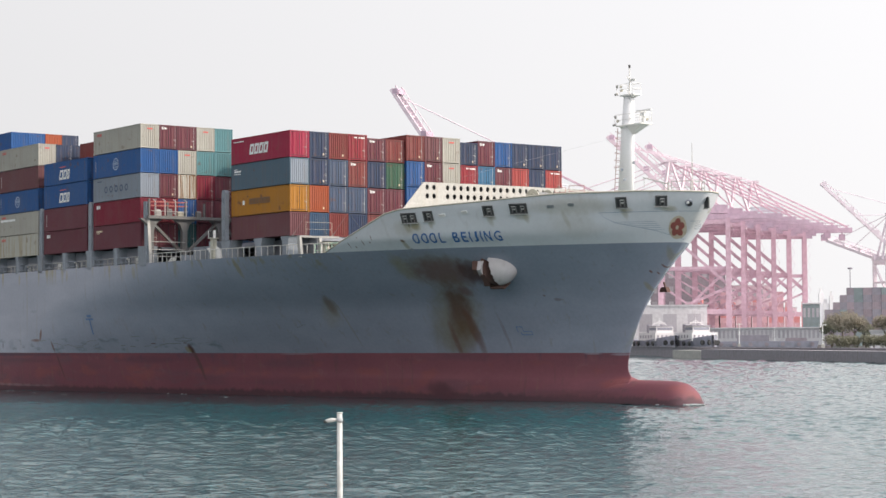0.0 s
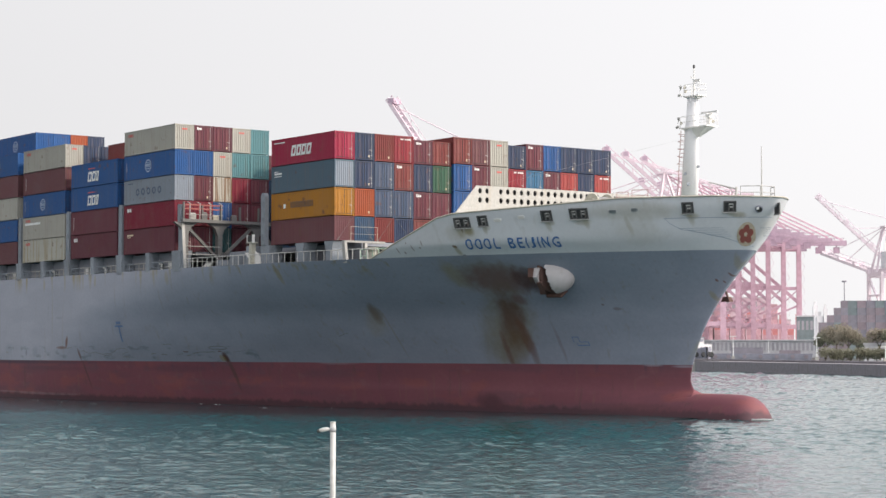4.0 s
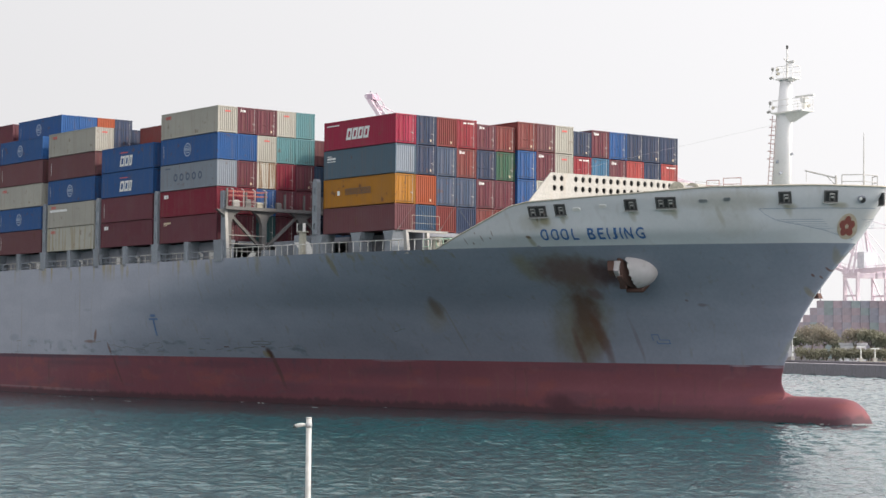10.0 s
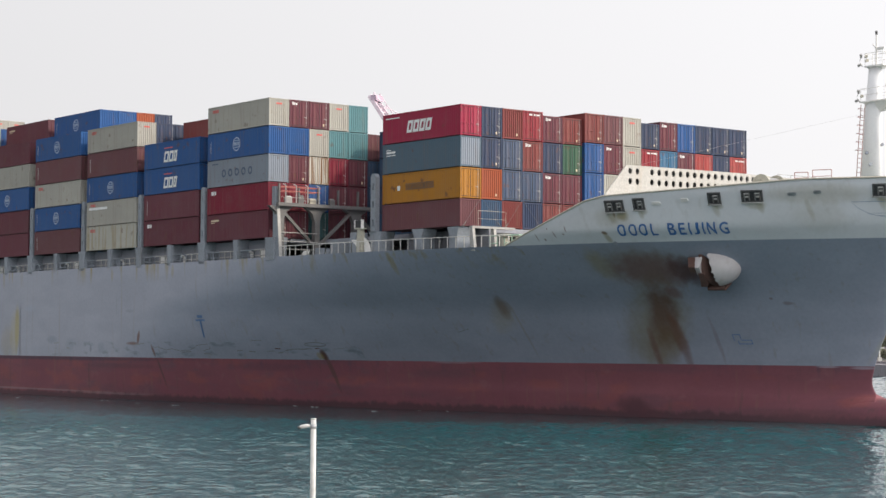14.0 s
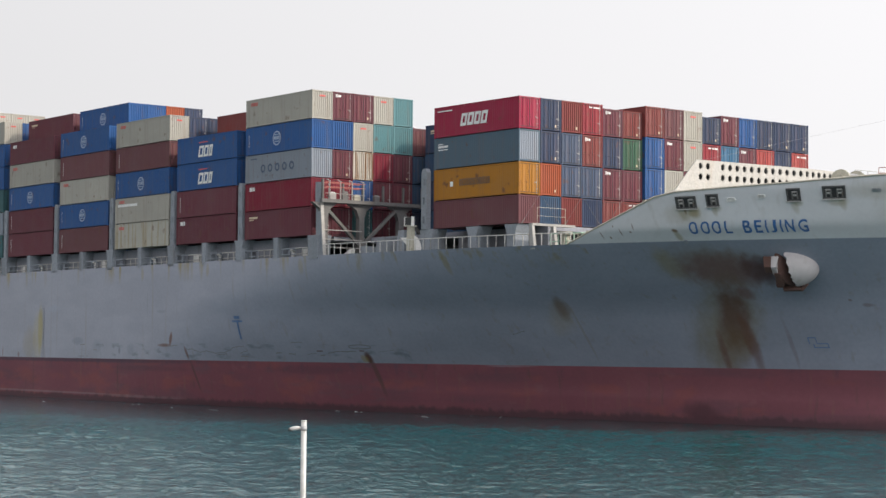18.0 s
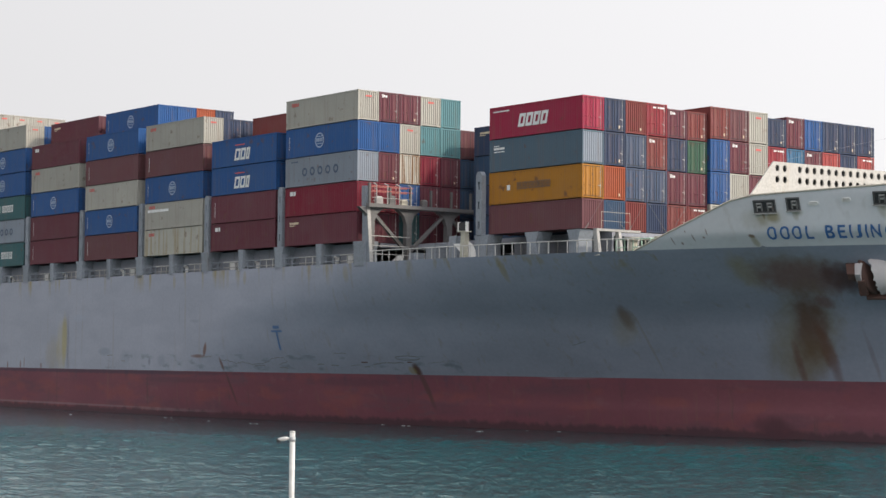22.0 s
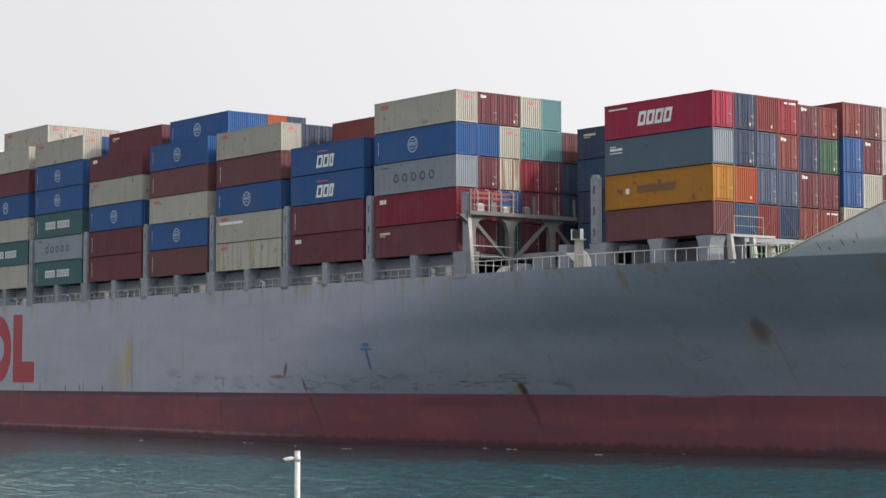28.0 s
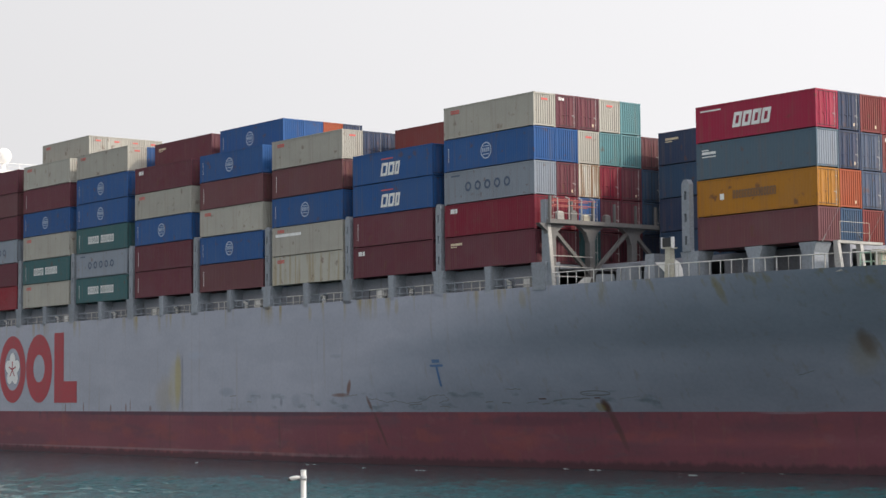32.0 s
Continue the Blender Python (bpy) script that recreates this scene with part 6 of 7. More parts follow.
for a, b in zip(rows, rows[1:]):
    for k in range(32):
        bm.faces.new((a[k], b[k], b[k + 1], a[k + 1]))
lee_water = tagged(new("water_lee", mesh_of("water_lee", bm, water_paint("sheltered_water", 0.045, 1.0), True)), "smooth dark water in the lee of the hull", "water", kind="structure")

# foam where the bulb cuts the surface, and flecks drifting along the plating
FOAM = painted("foam", (0.6, 0.62, 0.62), 0.7, spread=0.1)
bm = B()
rnd = random.Random(7)
for k in range(85):
    a = abs(rnd.gauss(0, 0.45)) - 0.12
    x, y = 42.5 - a * 3.2 + rnd.uniform(-0.2, 0.35), -0.3 - max(a, 0) * 1.9 + rnd.uniform(-0.45, 0.4)
    r = rnd.uniform(0.03, 0.11) * (1.3 if a < 0.25 else 0.6)
    tube(bm, (x - r * 2.4, y, 0.05), (x + r * 2.4, y - r, 0.09), r, 5, r * 0.4)
tagged(part("bow_foam", bm, FOAM, ship), kind="stuff")
bm = B()
for k in range(12):
    x = rnd.uniform(-75, -8)
    y, r = -half_breadth(x, 0.0) - 0.3 - abs(rnd.gauss(2.0, 4.0)), rnd.uniform(0.02, 0.05)
    for j in range(rnd.choice((1, 1, 2, 3))):
        x, y = x + rnd.uniform(0.2, 0.6), y + rnd.uniform(-0.3, 0.3)
        tube(bm, (x - r * 7, y, 0.07), (x + r * 7, y - r, 0.08), r, 5, r * 0.4)
tagged(part("drift_foam", bm, FOAM, ship), kind="stuff")

# ---- near quay with the lamp post ----
CONCRETE = painted("concrete", (0.36, 0.35, 0.33), 0.85, big=0.5, fine=9.0)
bm = B()
box(bm, -90, 120, 18, 46, -3, 1.0)
tagged(new("quay_near", mesh_of("quay_near", bm, CONCRETE)), "plain concrete quay edge", "quay", kind="structure")
bm = B()
box(bm, -90, 120, -120, 12, -3, 4.8)
tagged(new("terrace", mesh_of("terrace", bm, CONCRETE)), "plain concrete viewing terrace above the quay", "terrace", kind="structure")
bm = B()
box(bm, -90, 120, 12, 18, -3, 1.0)
tagged(new("quay_near", mesh_of("quay_near", bm, CONCRETE)), "plain concrete quay below the terrace", "quay", kind="structure")
LAMP_X, LAMP_Y = -3.058, 43.2
lamp = tagged(new("lamp_post"), "slim white lamp post with a small side lamp on the quay", "lamp post")
lamp.location = (LAMP_X, LAMP_Y, 1.0)
bm = B()
box(bm, -0.2, 0.2, -0.2, 0.2, 0.0, 0.03)
part("base_plate", bm, LAMP_PAINT, lamp)
bm = B()
tube(bm, (0, 0, 0.02), (0, 0, 3.76), 0.062, 16)
tube(bm, (0, 0, 3.76), (0, 0, 3.79), 0.066, 16)
part("pole", bm, LAMP_PAINT, lamp, "white round steel pole", True)
bm = B()
tube(bm, (-0.06, 0, 3.60), (-0.16, 0, 3.61), 0.022, 8)
part("arm", bm, STEEL, lamp)
bm = B()
bmesh.ops.create_uvsphere(bm, u_segments=16, v_segments=10, radius=1.0)
for v in bm.verts:
    v.co = Vector((v.co.x * 0.14 - 0.2, v.co.y * 0.075, 3.61 + v.co.x * 0.02 + v.co.z * (0.05 if v.co.z > 0 else 0.045)))
head = part("lamp_head", bm, LAMP_PAINT, lamp, "small white lamp head", True)
bm = B()
tube(bm, (-0.315, 0, 3.545), (-0.3, 0, 3.605), 0.05, 12, 0.055)
part("lens", bm, BLACK, head, "dark lamp glass", True)
part("collar", tube(B(), (0, 0, 3.56), (0, 0, 3.66), 0.071, 16), STEEL, lamp, "grey clamp round the pole", True)

# ---- far shore ----
def at_bearing(az, dist, z=0.0):
    return Vector((dist * math.sin(radians(az)), dist * math.cos(radians(az)), z))


STONE = painted("quay_stone", (0.25, 0.235, 0.26), 0.9, big=0.3, streak=0.5, fine=1.5)
PAVING = painted("pale_paving", (0.42, 0.41, 0.39), 0.9, big=0.1, fine=0.8)
A0, A1 = at_bearing(1.0, 840), at_bearing(20.0, 372)
along = (A1 - A0).normalized()
back = Vector((-along.y, along.x, 0))
if back.y < 0:
    back = -back


def slab(p0, p1, depth, z0, z1, material, name, label):
    bm = B()
    vs = []
    for z in (z0, z1):
        vs += [bm.verts.new(p + Vector((0, 0, z))) for p in (p0, p1, p1 + back * depth, p0 + back * depth)]
    for f in CUBE_FACES:
        bm.faces.new([vs[i] for i in f])
    ob = new(name, mesh_of(name, bm, material))
    return tagged(ob, label, name.split("_")[0], kind="structure")


seawall = slab(A0, A1, 16, -3, 3.0, STONE, "seawall", "long dark stone harbour wall")
slab(A0 + back * 0.3, A1 + back * 0.3, 15.4, 3.0, 3.12, PAVING, "pavement_1", "pale paved top of the harbour wall")
slab(A0 + back * 150 + along * -400, A1 + back * 150 + along * 300, 1900, -3, 2.6, PAVING, "ground_port", "flat concrete port ground")
slab(at_bearing(9.2, 520) + back * 14, A1 + back * 14 + along * 60, 140, -3, 3.05, painted("dry_lawn", (0.30, 0.26, 0.19), 0.95, big=0.08, fine=1.2), "ground_green", "dry lawn behind the harbour wall")
# pale landing before the wall
def on_wall(az):
    d = at_bearing(az, 1.0)
    k = (A0.x * along.y - A0.y * along.x) / (d.x * along.y - d.y * along.x)
    return d * k


slab(on_wall(6.45) - back * 7.0, on_wall(7.47) - back * 7.0, 6.9, -3, 2.3, PAVING, "landing", "pale concrete boat landing before the wall")
slab(on_wall(7.5) - back * 9.0, on_wall(19.5) - back * 9.0, 8.9, -3, 2.75, STONE, "seawall_lower", "dark stone footing of the harbour wall")
# coping stones along the wall
stone_me = mesh_of("coping_stone", box(B(), -3.9, 3.9, -0.35, 0.5, 0, 0.35), STONE)
yaw = math.degrees(math.atan2(along.y, along.x))
for k in range(58):
    p = A0 + along * (4 + 8 * k)
    ob = new("coping_stone", stone_me)
    ob.parent = seawall
    ob.matrix_local = pose(p.x, p.y, 3.0, 0, 0, yaw)

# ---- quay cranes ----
# Distance haze is mixed into the pink, mauve and pale tints.
CRANE_PINK = painted("crane_hazed_pink", (0.58, 0.39, 0.47), 0.6, dirt=(0.5, 0.3, 0.3), big=0.05, fine=0.5, spread=0.08)
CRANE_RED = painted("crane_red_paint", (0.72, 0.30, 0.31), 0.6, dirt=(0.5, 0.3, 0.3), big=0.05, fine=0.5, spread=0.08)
CRANE_PALE = painted("crane_hazed_pale", (0.76, 0.62, 0.68), 0.6, dirt=(0.6, 0.45, 0.45), big=0.05, fine=0.5, spread=0.08)
CRANE_MAUVE = painted("crane_hazed_mauve", (0.51, 0.37, 0.46), 0.6, dirt=(0.5, 0.35, 0.4), big=0.05, fine=0.5, spread=0.08)
FAR_PALE = painted("far_crane_hazed", (0.70, 0.62, 0.68), 0.6, dirt=(0.6, 0.5, 0.5), big=0.05, fine=0.5, spread=0.05)
CRANE_HOUSE = painted("crane_house_paint", (0.60, 0.62, 0.66), 0.6, big=0.05, fine=0.5)


def crane(at, boom_angle, girder_z=54.0, gauge=30.0, boom=66.0, house=True, hazy=False, hinge_x=-12.0):
    """Ship-to-shore gantry crane; its water side is towards -x, origin on the ground below the water-side legs."""
    # hazy: one washed-out tint all over carries the thicker haze.
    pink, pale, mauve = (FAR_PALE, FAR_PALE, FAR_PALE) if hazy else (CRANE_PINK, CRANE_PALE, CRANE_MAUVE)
    ob = tagged(new("gantry_crane"), "tall pink steel quay crane with its boom raised", "crane", "quay cranes")
    for x in (0, gauge):
        for y in (-9, 9):
            bm = B()
            wedge(bm, (x - 1.2, x + 1.2, y - 1.0, y + 1.0), (x - 1.0, x + 1.0, y - 0.8, y + 0.8), 3.0, girder_z + (0 if x else 3))
            part("leg", bm, pink, ob)
            bm = B()
            box(bm, x - 1.6, x + 1.6, y - 5, y + 5, 0.8, 3.2)
            for k in (-4, -1.5, 1.5, 4):
                tube(bm, (x - 0.5, y + k, 0.8), (x + 0.5, y + k, 0.8), 0.8, 8)
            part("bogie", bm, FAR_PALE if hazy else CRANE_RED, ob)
    for x in (0, gauge):
        for z in (13.0, girder_z - 3):
            part("portal_beam", box(B(), x - 0.8, x + 0.8, -9, 9, z, z + 2.2), pink, ob)
    for y in (-9, 9):
        part("sill_beam", box(B(), 0, gauge, y - 0.7, y + 0.7, 14.0, 16.0), pink, ob)
        part("sill_beam", box(B(), 0, gauge, y - 0.6, y + 0.6, girder_z - 2.5, girder_z - 0.5), pink, ob)
        bm = B()
        beam(bm, (0, y, girder_z - 3), (gauge, y, 27), 1.0, 1.0)
        part("diagonal", bm, pink, ob)
        part("sill_beam", box(B(), 0, gauge, y - 0.45, y + 0.45, 34.0, 35.1), pink, ob)
        part("brace", beam(B(), (0, y, 34.5), (gauge * 0.5, y, 25), 0.5, 0.5), pink, ob)
        part("brace", beam(B(), (gauge, y, 34.5), (gauge * 0.35, y, 16), 0.5, 0.5), pink, ob)
        part("diagonal", beam(B(), (gauge, y, 26), (gauge * 0.2, y, 16), 0.8, 0.8), pink, ob)
        part("diagonal", beam(B(), (0, y, 27), (gauge * 0.5, y, 16), 0.8, 0.8), pink, ob)
    for y in (-3.2, 3.2):
        bm = B()
        box(bm, -14, gauge + 24, y - 0.7, y + 0.7, girder_z, girder_z + 2.3)
        for x in np.arange(-12, gauge + 22, 3.0):       # walkway rail on the girder
            box(bm, x - 0.08, x + 0.08, y - 0.08, y + 0.08, girder_z + 2.2, girder_z + 3.5)
        box(bm, -12, gauge + 23, y - 0.1, y + 0.1, girder_z + 3.4, girder_z + 3.6)
        part("girder", bm, mauve, ob)
        part("apex_leg", beam(B(), (0, y * 2.4, girder_z), (4, y * 0.5, girder_z + 27), 1.2, 1.2), pale, ob)
        part("apex_leg", beam(B(), (gauge * 0.45, y * 2.4, girder_z), (5, y * 0.5, girder_z + 26), 0.9, 0.9), pale, ob)
        part("stay", tube(B(), (5, y * 0.5, girder_z + 26), (gauge + 22, y, girder_z + 2.6), 0.24, 5), pink, ob)
        part("stay", tube(B(), (5, y * 0.5, girder_z + 26), (gauge, y, girder_z + 2.6), 0.22, 5), pink, ob)
    a = radians(boom_angle)
    hinge = Vector((hinge_x, 0, girder_z + 1.3))
    tip = hinge + Vector((-math.cos(a), 0, math.sin(a))) * boom
    up = Vector((math.sin(a), 0, math.cos(a)))
    b = part("boom", beam(B(), hinge + Vector((0, -2.8, 0)), tip + Vector((0, -2.8, 0)), 1.1, 1.7), pale, ob)
    part("boom_beam", beam(B(), hinge + Vector((0, 2.8, 0)), tip + Vector((0, 2.8, 0)), 1.1, 1.7), pale, b)
    for side in (-2.8, 2.8):
        part("boom_rail", beam(B(), hinge + up * 2.6 + Vector((0, side, 0)), tip + up * 2.6 + Vector((0, side, 0)), 0.25, 0.25), pale, b)
    for k in range(11):
        p, q = hinge + (tip - hinge) * (0.06 + 0.09 * k), hinge + (tip - hinge) * (0.1 + 0.09 * k)
        bm = B()
        beam(bm, p + Vector((0, -2.8, 0)), p + Vector((0, 2.8, 0)), 0.6, 0.6)
        beam(bm, p + Vector((0, -2.8, 0)), q + Vector((0, 2.8, 0)), 0.4, 0.4)
        for side in (-2.8, 2.8):
            beam(bm, p + Vector((0, side, 0)), q + up * 2.6 + Vector((0, side, 0)), 0.25, 0.25)
        part("boom_tie", bm, pale, b)
    for f in (0.3, 0.62, 0.97):
        p = hinge + (tip - hinge) * f
        part("boom_platform", beam(B(), p + up * 1.2 + Vector((0, -3.4, 0)), p + up * 1.2 + Vector((0, 3.4, 0)), 2.6, 2.2), mauve, b)
    for f in (0.55, 0.95):
        bm = B()
        p = hinge + (tip - hinge) * f
        tube(bm, (4, 0, girder_z + 27), p, 0.25, 5)
        part("boom_stay", bm, pale, b)
    bm = B()
    box(bm, 1.5, 7.5, -2.4, 2.4, girder_z + 26.2, girder_z + 27.2)
    part("apex_platform", bm, pale, ob)
    bm = B()
    if house:
        box(bm, gauge * 0.38, gauge * 0.9, -4.2, 4.2, girder_z + 2.6, girder_z + 11.5)
        box(bm, gauge * 0.36, gauge * 0.92, -4.5, 4.5, girder_z + 11.5, girder_z + 11.9)
        part("machine_house", bm, CRANE_HOUSE, ob, "pale blue-grey machine house")
    else:
        box(bm, gauge * 0.45, gauge * 1.0, -4.0, 4.0, girder_z + 2.6, girder_z + 6.5)
        part("machine_house", bm, mauve, ob)
    for x in (gauge + 10, gauge + 19):
        bm = B()
        box(bm, x - 1.5, x + 1.5, -2.5, 2.5, girder_z - 4.0, girder_z - 1.0)
        box(bm, x - 0.2, x + 0.2, -2, 2, girder_z - 1.0, girder_z)
        part("trolley_cab", bm, mauve, ob)
    flights = [Vector((gauge + (1.2 if k % 2 else 2.8), -9.0 + 0.4 * (k % 2), 3.0 + 3.0 * k)) for k in range(int(girder_z / 3.0))]
    part("stair_tower", swept(B(), flights, 0.14, False, 4), pale, ob)
    ob.matrix_world = at
    return ob


GROUND = 2.6
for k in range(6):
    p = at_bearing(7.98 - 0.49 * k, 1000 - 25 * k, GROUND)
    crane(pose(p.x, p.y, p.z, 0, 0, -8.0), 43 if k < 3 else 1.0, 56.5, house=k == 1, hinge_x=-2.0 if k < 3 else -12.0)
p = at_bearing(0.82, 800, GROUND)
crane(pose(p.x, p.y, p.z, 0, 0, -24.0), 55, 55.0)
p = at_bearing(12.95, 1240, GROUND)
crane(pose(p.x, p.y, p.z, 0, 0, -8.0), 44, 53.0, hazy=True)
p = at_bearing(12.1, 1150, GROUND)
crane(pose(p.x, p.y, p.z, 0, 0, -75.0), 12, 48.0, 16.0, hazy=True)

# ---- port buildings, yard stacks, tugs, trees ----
# Wall and yard colours are greyed and lifted to carry the haze.
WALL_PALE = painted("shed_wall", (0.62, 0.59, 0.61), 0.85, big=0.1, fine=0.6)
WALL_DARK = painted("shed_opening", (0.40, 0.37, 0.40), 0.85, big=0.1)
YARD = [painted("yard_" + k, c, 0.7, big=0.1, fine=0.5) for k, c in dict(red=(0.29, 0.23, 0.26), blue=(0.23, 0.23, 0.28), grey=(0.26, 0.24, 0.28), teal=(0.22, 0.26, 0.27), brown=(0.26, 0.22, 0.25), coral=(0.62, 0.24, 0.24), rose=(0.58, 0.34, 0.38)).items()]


def long_shed(az0, az1, dist, z0, z1, bays):
    a, b = at_bearing(az0, dist), at_bearing(az1, dist * 0.985)
    d = b - a
    yaw = math.degrees(math.atan2(d.y, d.x))
    ob = tagged(new("quay_shed"), "long low pale quay shed with rows of openings", "shed")
    bm = B()
    box(bm, 0, d.length, 0, 12, 0, z1 - z0)
    part("wall", bm, WALL_PALE, ob)
    bm = B()
    box(bm, -0.6, d.length + 0.6, -0.6, 12.6, z1 - z0, z1 - z0 + 0.5)
    part("roof", bm, WALL_PALE, ob)
    w = d.length / bays
    # openings are flat panels coloured as the dim inside
    me = mesh_of("opening", box(B(), w * 0.22, w * 0.75, -0.06, 0.02, (z1 - z0) * 0.42, (z1 - z0) * 0.9), WALL_DARK)
    for k in range(bays):
        hang("opening", me, ob, at=Matrix.Translation((w * k, 0, 0)))
    ob.matrix_world = pose(a.x, a.y, z0, 0, 0, yaw)


long_shed(6.3, 10.5, 850, 2.6, 9.8, 34)


def block_building(az0, az1, dist, z1, material, label, rows, cols):
    a, b = at_bearing(az0, dist), at_bearing(az1, dist)
    d = b - a
    ob = tagged(new("port_building"), label, "building")
    bm = B()
    box(bm, 0, d.length, 0, 18, 0, z1)
    part("wall", bm, material, ob)
    bm = B()
    box(bm, -0.4, d.length + 0.4, -0.4, 18.4, z1, z1 + 0.6)
    part("roof", bm, WALL_PALE, ob)
    me = mesh_of("window", box(B(), 0, d.length / cols * 0.55, -0.05, 0.02, 0, z1 / rows * 0.45), WALL_DARK)
    for r in range(rows):
        for c in range(cols):
            hang("window", me, ob, at=Matrix.Translation((d.length / cols * (c + 0.2), 0, z1 / rows * (r + 0.35))))
    ob.matrix_world = pose(a.x, a.y, 2.6, 0, 0, math.degrees(math.atan2(d.y, d.x)))


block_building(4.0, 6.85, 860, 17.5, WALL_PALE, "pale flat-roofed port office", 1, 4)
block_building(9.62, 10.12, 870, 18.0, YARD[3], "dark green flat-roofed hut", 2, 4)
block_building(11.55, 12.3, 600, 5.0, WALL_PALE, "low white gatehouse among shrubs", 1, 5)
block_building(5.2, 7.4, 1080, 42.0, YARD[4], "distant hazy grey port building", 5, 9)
# The rose tint stands for the haze in front of the warehouses.
HAZE_ROSE_WALL = painted("haze_rose_wall", (0.66, 0.50, 0.55), 0.8, big=0.05, fine=0.4)
block_building(7.3, 8.75, 1120, 33.0, HAZE_ROSE_WALL, "distant hazy rose warehouse behind the cranes", 3, 7)
block_building(8.75, 9.45, 1120, 20.0, HAZE_ROSE_WALL, "distant hazy rose warehouse behind the cranes", 2, 4)
# Near-white: the haze is put into the towers' wall colour.
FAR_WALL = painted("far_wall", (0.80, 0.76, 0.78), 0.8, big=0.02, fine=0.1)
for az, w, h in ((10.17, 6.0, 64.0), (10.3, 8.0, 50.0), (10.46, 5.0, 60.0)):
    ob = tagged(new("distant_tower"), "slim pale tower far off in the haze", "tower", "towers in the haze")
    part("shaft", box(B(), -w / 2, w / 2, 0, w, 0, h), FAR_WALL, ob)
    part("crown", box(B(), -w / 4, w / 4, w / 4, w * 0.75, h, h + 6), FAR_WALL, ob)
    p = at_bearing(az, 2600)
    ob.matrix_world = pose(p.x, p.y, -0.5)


yard_cache = {}
rnd = random.Random(11)
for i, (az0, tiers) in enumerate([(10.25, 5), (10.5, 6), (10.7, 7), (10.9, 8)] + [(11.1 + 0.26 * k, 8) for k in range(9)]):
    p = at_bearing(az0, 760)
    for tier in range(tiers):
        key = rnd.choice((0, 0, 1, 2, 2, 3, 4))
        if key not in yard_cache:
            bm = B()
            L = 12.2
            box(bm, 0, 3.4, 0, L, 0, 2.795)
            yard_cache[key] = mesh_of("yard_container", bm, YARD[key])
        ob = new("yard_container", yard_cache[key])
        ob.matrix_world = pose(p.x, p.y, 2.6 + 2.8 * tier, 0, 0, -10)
        tagged(ob, "shipping container greyed by painted haze in a tall yard stack", "container", "yard containers")


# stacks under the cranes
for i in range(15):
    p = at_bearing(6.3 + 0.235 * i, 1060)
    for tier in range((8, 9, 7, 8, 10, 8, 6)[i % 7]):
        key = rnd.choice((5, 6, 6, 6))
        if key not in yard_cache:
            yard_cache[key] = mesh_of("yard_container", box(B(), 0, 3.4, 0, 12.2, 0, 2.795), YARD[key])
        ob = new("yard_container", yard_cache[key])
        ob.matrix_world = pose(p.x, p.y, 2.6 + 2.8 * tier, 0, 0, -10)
        tagged(ob, "red shipping container paled by painted haze under the quay cranes", "container", "containers under the cranes")

# low dark barge behind the wall
barge = tagged(new("barge"), "long low dark grey work barge with small deck boxes", "barge")
part("hull", wedge(B(), (0, 37, 0, 9), (-1.5, 38.5, 0, 9), -1, 4.6), YARD[1], barge)
part("deck_box", box(B(), 8, 20, 1, 7, 4.6, 6.9), YARD[2], barge)
part("deck_box", box(B(), 26, 34, 1, 7, 4.6, 5.8), YARD[4], barge)
for x in (2, 7, 13, 19, 25, 31, 36):
    part("tyre_fender", tube(B(), (x, -0.5, 3.4), (x, 0.0, 3.4), 0.8, 12), YARD[4], barge)
part("mast", tube(B(), (22, 4, 4.6), (22, 4, 10), 0.12, 6), MARK_WHITE, barge)
p = at_bearing(7.1, 740)
barge.matrix_world = pose(p.x, p.y, 0, 0, 0, -9)


# Haze is put into this white, so it is duller than plain paint.
TUG_WHITE = painted("tug_hazed_white", (0.66, 0.64, 0.65), 0.6, big=0.2)


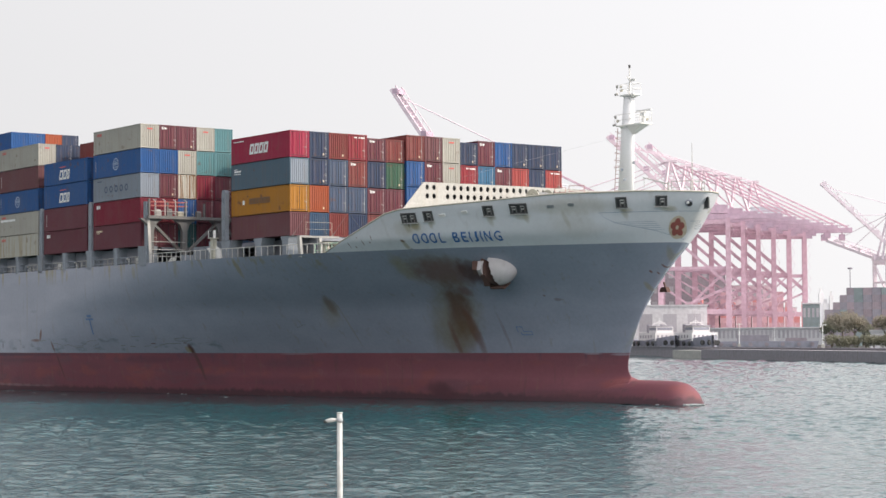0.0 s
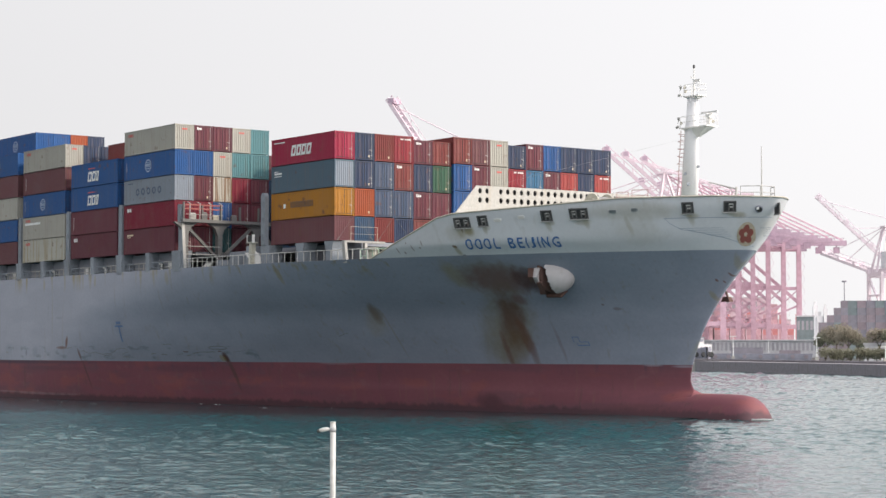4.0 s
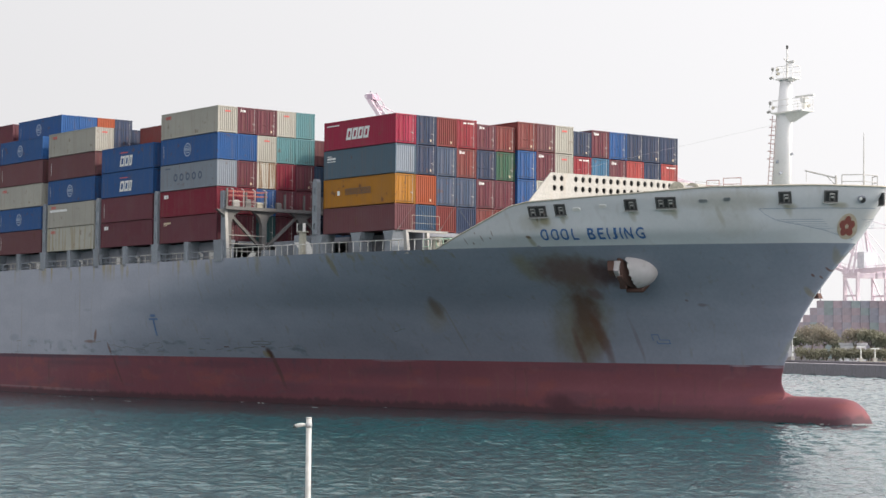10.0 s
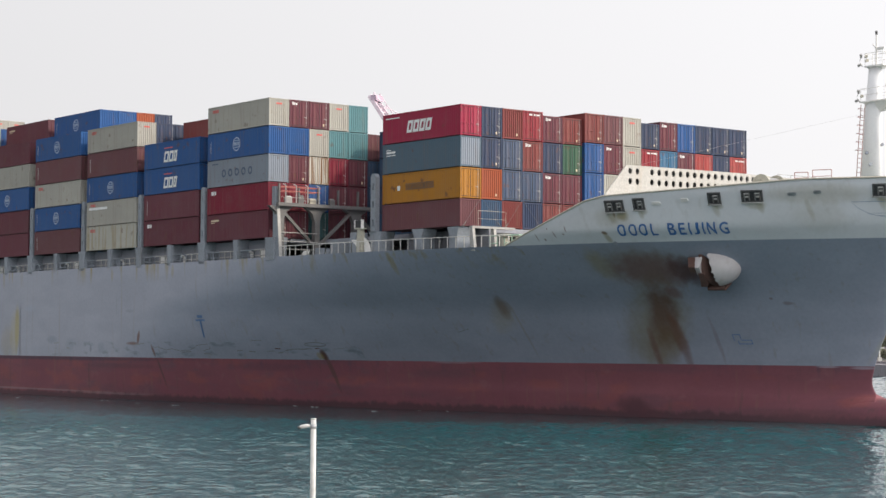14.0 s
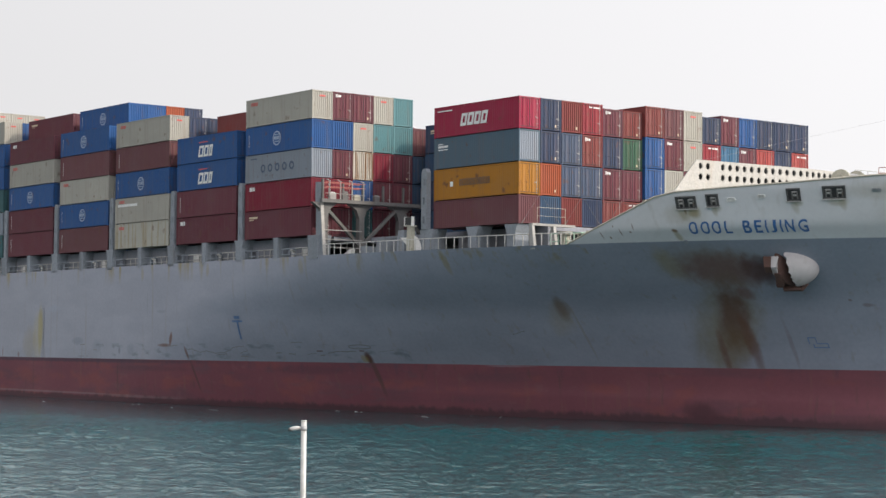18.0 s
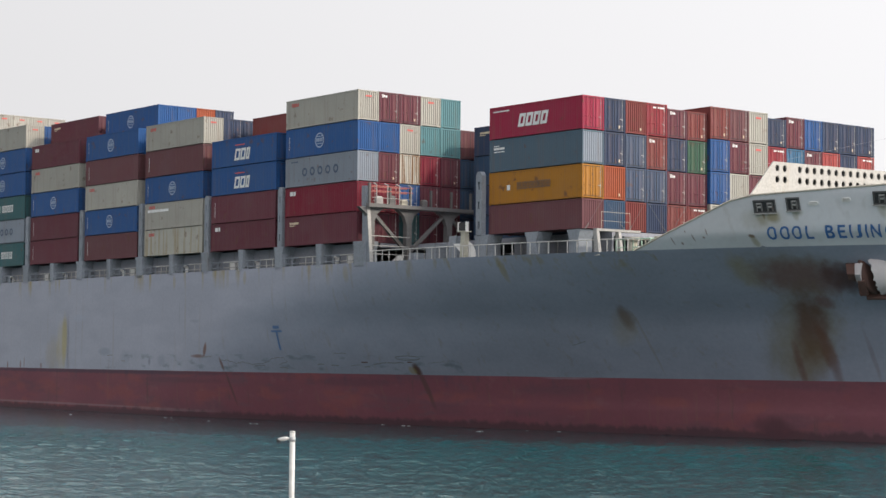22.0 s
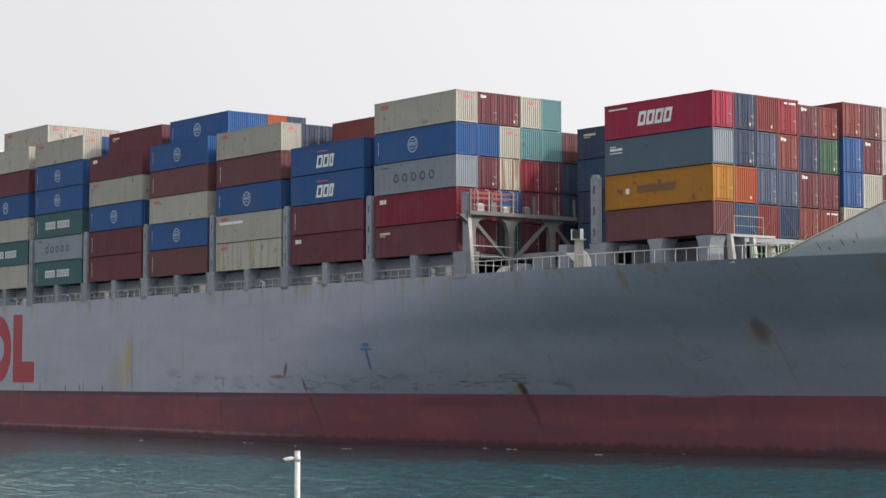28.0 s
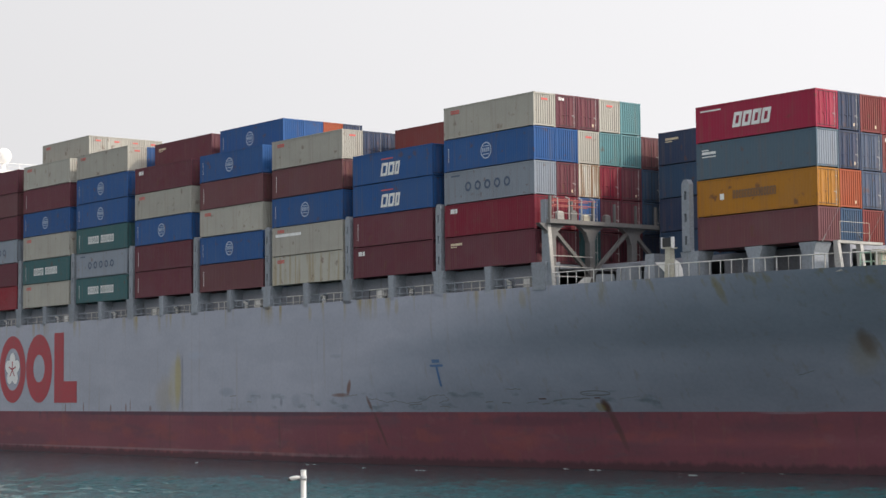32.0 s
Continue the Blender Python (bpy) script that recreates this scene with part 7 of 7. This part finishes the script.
def tug(az, dist):
    ob = tagged(new("tugboat"), "white and dark grey harbour tugboat moored behind the wall", "tugboat", "tugboats")
    bm = B()
    rows = []
    for x, w in ((-15, 3.6), (-12, 4.6), (0, 5.0), (8, 4.6), (13, 2.8), (16, 0.3)):
        top = 5.0 + 0.005 * (x + 4) ** 2
        rows.append([bm.verts.new((x, -w * 1.15, top)), bm.verts.new((x, -w * 0.85, -1)), bm.verts.new((x, w * 0.85, -1)), bm.verts.new((x, w * 1.15, top))])
    for a, b in zip(rows, rows[1:]):
        for k in range(4):
            bm.faces.new((a[k], b[k], b[(k + 1) % 4], a[(k + 1) % 4]))
    part("hull", bm, YARD[1], ob)
    bm = B()
    box(bm, -7, 9, -5.2, 5.2, 5.0, 8.0)
    part("deckhouse", bm, TUG_WHITE, ob)
    part("wheelhouse", box(B(), -1, 6, -3.4, 3.4, 8.0, 10.4), TUG_WHITE, ob)
    for y in (-4.5, -2.8, -1.1, 0.7, 2.4, 4.0):
        part("window", box(B(), 8.96, 9.05, y, y + 0.7, 6.0, 7.1), YARD[2], ob)
    part("wheelhouse_window", box(B(), 5.96, 6.05, -3.1, 3.1, 8.9, 9.9), YARD[1], ob)
    for x in (-5.5, -3.0, -0.5, 2.0, 4.5):
        part("window", box(B(), x, x + 1.1, -5.24, -5.18, 6.0, 7.1), YARD[2], ob)
    part("wheelhouse_window", box(B(), -0.7, 5.7, -3.44, -3.36, 8.9, 9.9), YARD[1], ob)
    part("roof", box(B(), -1.4, 6.4, -3.8, 3.8, 10.4, 10.7), YARD[2], ob)
    bm = B()
    tube(bm, (1, 0, 10.6), (1, 0, 13.6), 0.2, 6, 0.1)
    tube(bm, (1, -2.4, 11.7), (1, 2.4, 11.7), 0.16, 5)
    tube(bm, (1, -3.0, 10.7), (1, 0, 12.6), 0.12, 5)
    tube(bm, (1, 3.0, 10.7), (1, 0, 12.6), 0.12, 5)
    part("mast", bm, TUG_WHITE, ob)
    for y in (-2.6, 2.6):
        part("funnel", tube(B(), (-3.5, y, 8.0), (-3.5, y, 11.2), 0.7, 8), YARD[2], ob)
    fender = mesh_of("tyre_fender", tube(B(), (0, 0, 0), (0.5, 0, 0), 1.0, 12, 0.8), BLACK)
    for x, y in ((15.2, -1.0), (15.2, 1.2), (13.4, -3.0), (13.4, 3.0)):
        hang("tyre_fender", fender, ob, at=Matrix.Translation((x, y, 4.3)))
    for x in (-10, -6, 3, 8):
        hang("tyre_fender", fender, ob, at=pose(x, -5.7, 4.0, 0, 0, -90))
    p = at_bearing(az, dist)
    ob.matrix_world = pose(p.x, p.y, 0, 0, 0, -72)


tug(5.42, 735)
tug(6.48, 722)

def leaf_paint(name, dark, light):
    """Thin leaves: half of the light passes through."""
    m, n, l, bsdf = nodes_of(name)
    info = n.new("ShaderNodeNewGeometry")
    col = mixed(n, l, info.outputs["Random Per Island"], dark, light)
    l.new(col, bsdf.inputs["Base Color"])
    bsdf.inputs["Roughness"].default_value = 0.75
    thru, both = n.new("ShaderNodeBsdfTranslucent"), n.new("ShaderNodeMixShader")
    l.new(col, thru.inputs["Color"])
    l.new(bsdf.outputs["BSDF"], both.inputs[1])
    l.new(thru.outputs["BSDF"], both.inputs[2])
    l.new(both.outputs["Shader"], n["Material Output"].inputs["Surface"])
    return m


# Leaf colours are lifted well above foliage to carry the haze.
LEAF = leaf_paint("leaf", (0.22, 0.22, 0.16), (0.27, 0.26, 0.20))
DRY_LEAF = leaf_paint("dry_leaf", (0.29, 0.26, 0.21), (0.34, 0.30, 0.24))
BARK = painted("bark", (0.13, 0.10, 0.08), 0.9, fine=3.0)


def crown(seed, blobs, leaves, size):
    """Leaf clumps scattered on several uneven masses."""
    r = random.Random(seed)
    bm = B()
    for cx, cy, cz, rad in blobs:
        for _ in range(leaves):
            d = Vector((r.gauss(0, 1), r.gauss(0, 1), r.gauss(0, 0.8))).normalized() * rad * r.uniform(0.55, 1.08)
            p = Vector((cx, cy, cz)) + d
            q = Euler((r.uniform(0, 6.3), r.uniform(0, 6.3), r.uniform(0, 6.3))).to_matrix()
            s = size * r.uniform(0.6, 1.4)
            vs = [bm.verts.new(p + q @ Vector(c) * s) for c in ((-1, -0.5, 0), (1, -0.6, 0.2), (0.8, 0.6, 0), (-0.9, 0.5, 0.25))]
            bm.faces.new(vs)
    return bm


def tree(az, dist, h, seed, leaf):
    r = random.Random(seed)
    ob = tagged(new("tree"), "broad-crowned harbour-side tree with thin foliage", "tree", "trees on the far shore")
    bm = B()
    tube(bm, (0, 0, 0), (0.2, 0, h * 0.45), 0.35, 8, 0.22)
    tips = []
    for k in range(5):
        a = 1.257 * k + r.uniform(-0.3, 0.3)
        tip = Vector((math.cos(a) * h * 0.25, math.sin(a) * h * 0.25, h * r.uniform(0.62, 0.85)))
        tube(bm, (0.2, 0, h * 0.4), tip, 0.16, 6, 0.05)
        tips.append(tip)
    part("trunk", bm, BARK, ob)
    part("crown", crown(seed, [(t.x, t.y, t.z, h * r.uniform(0.16, 0.24)) for t in tips] + [(0, 0, h * 0.8, h * 0.22)], 260, 0.26), leaf, ob)
    p = at_bearing(az, dist)
    ob.matrix_world = pose(p.x, p.y, 3.0, 0, 0, r.uniform(0, 360))


for az, dist, h, seed, leaf in ((10.45, 640, 9.0, 1, LEAF), (10.75, 620, 11.0, 2, DRY_LEAF), (11.1, 600, 10.0, 3, DRY_LEAF), (11.35, 640, 8.5, 4, LEAF), (12.0, 600, 9.5, 5, DRY_LEAF), (12.45, 570, 9.0, 6, LEAF), (12.8, 560, 8.0, 7, LEAF)):
    tree(az, dist, h, seed, leaf)
for k in range(11):
    az = 10.45 + 0.24 * k
    ob = tagged(new("hedge_shrub"), "clipped dense green shrub by the harbour wall", "shrub", "shrubs on the far shore")
    r = random.Random(50 + k)
    bm = B()
    for j in range(5):
        tube(bm, (0, 0, 0), (r.uniform(-1, 1), r.uniform(-1, 1), 2.2), 0.06, 5, 0.03)
    part("stems", bm, BARK, ob)
    part("foliage", crown(80 + k, [(r.uniform(-1, 1), r.uniform(-0.6, 0.6), 1.6 + r.uniform(0, 0.8), 1.5) for _ in range(4)], 110, 0.22), LEAF, ob)
    p = at_bearing(az, 540)
    ob.matrix_world = pose(p.x, p.y, 3.05)
for az, dist, h in ((7.78, 640, 10.5), (10.19, 560, 9.6), (12.15, 500, 7.0), (12.55, 505, 6.5)):
    ob = tagged(new("street_lamp"), "thin pale street lamp on the harbour wall", "street lamp", "lamps on the harbour wall")
    bm = B()
    tube(bm, (0, 0, 0), (0, 0, h - 3.1), 0.16, 8, 0.1)
    part("pole", bm, MARK_WHITE, ob)
    bm = B()
    box(bm, -1.1, 1.1, -0.15, 0.15, h - 3.2, h - 3.0)
    part("lamp_arm", bm, MARK_WHITE, ob)
    bm = B()
    box(bm, -0.5, 0.5, -0.5, 0.5, 0, 1.0)
    part("footing", bm, CONCRETE, ob)
    p = at_bearing(az, dist)
    ob.matrix_world = pose(p.x, p.y, 3.1)

tall = tagged(new("light_mast"), "tall thin lighting mast behind the yard stacks", "light mast")
part("pole", tube(B(), (0, 0, 0), (0, 0, 31), 0.3, 8, 0.15), YARD[2], tall)
part("lamp_ring", tube(B(), (0, 0, 30.6), (0, 0, 31.2), 1.0, 10), YARD[2], tall)
p = at_bearing(11.0, 790)
tall.matrix_world = pose(p.x, p.y, 2.6)

# ---- motion ----
def motions():
    walk(ship, SHIP_POSES)
    for ob, local in CARGO:
        walk(ob, [(t, m @ local) for t, m in SHIP_POSES[::2]])
    walk(lee_water, SHIP_POSES)
    walk(water, [(t, pose(0.25 * t, -0.18 * t, 0)) for t in (0, 8, 16, 24, 32)])


motions()
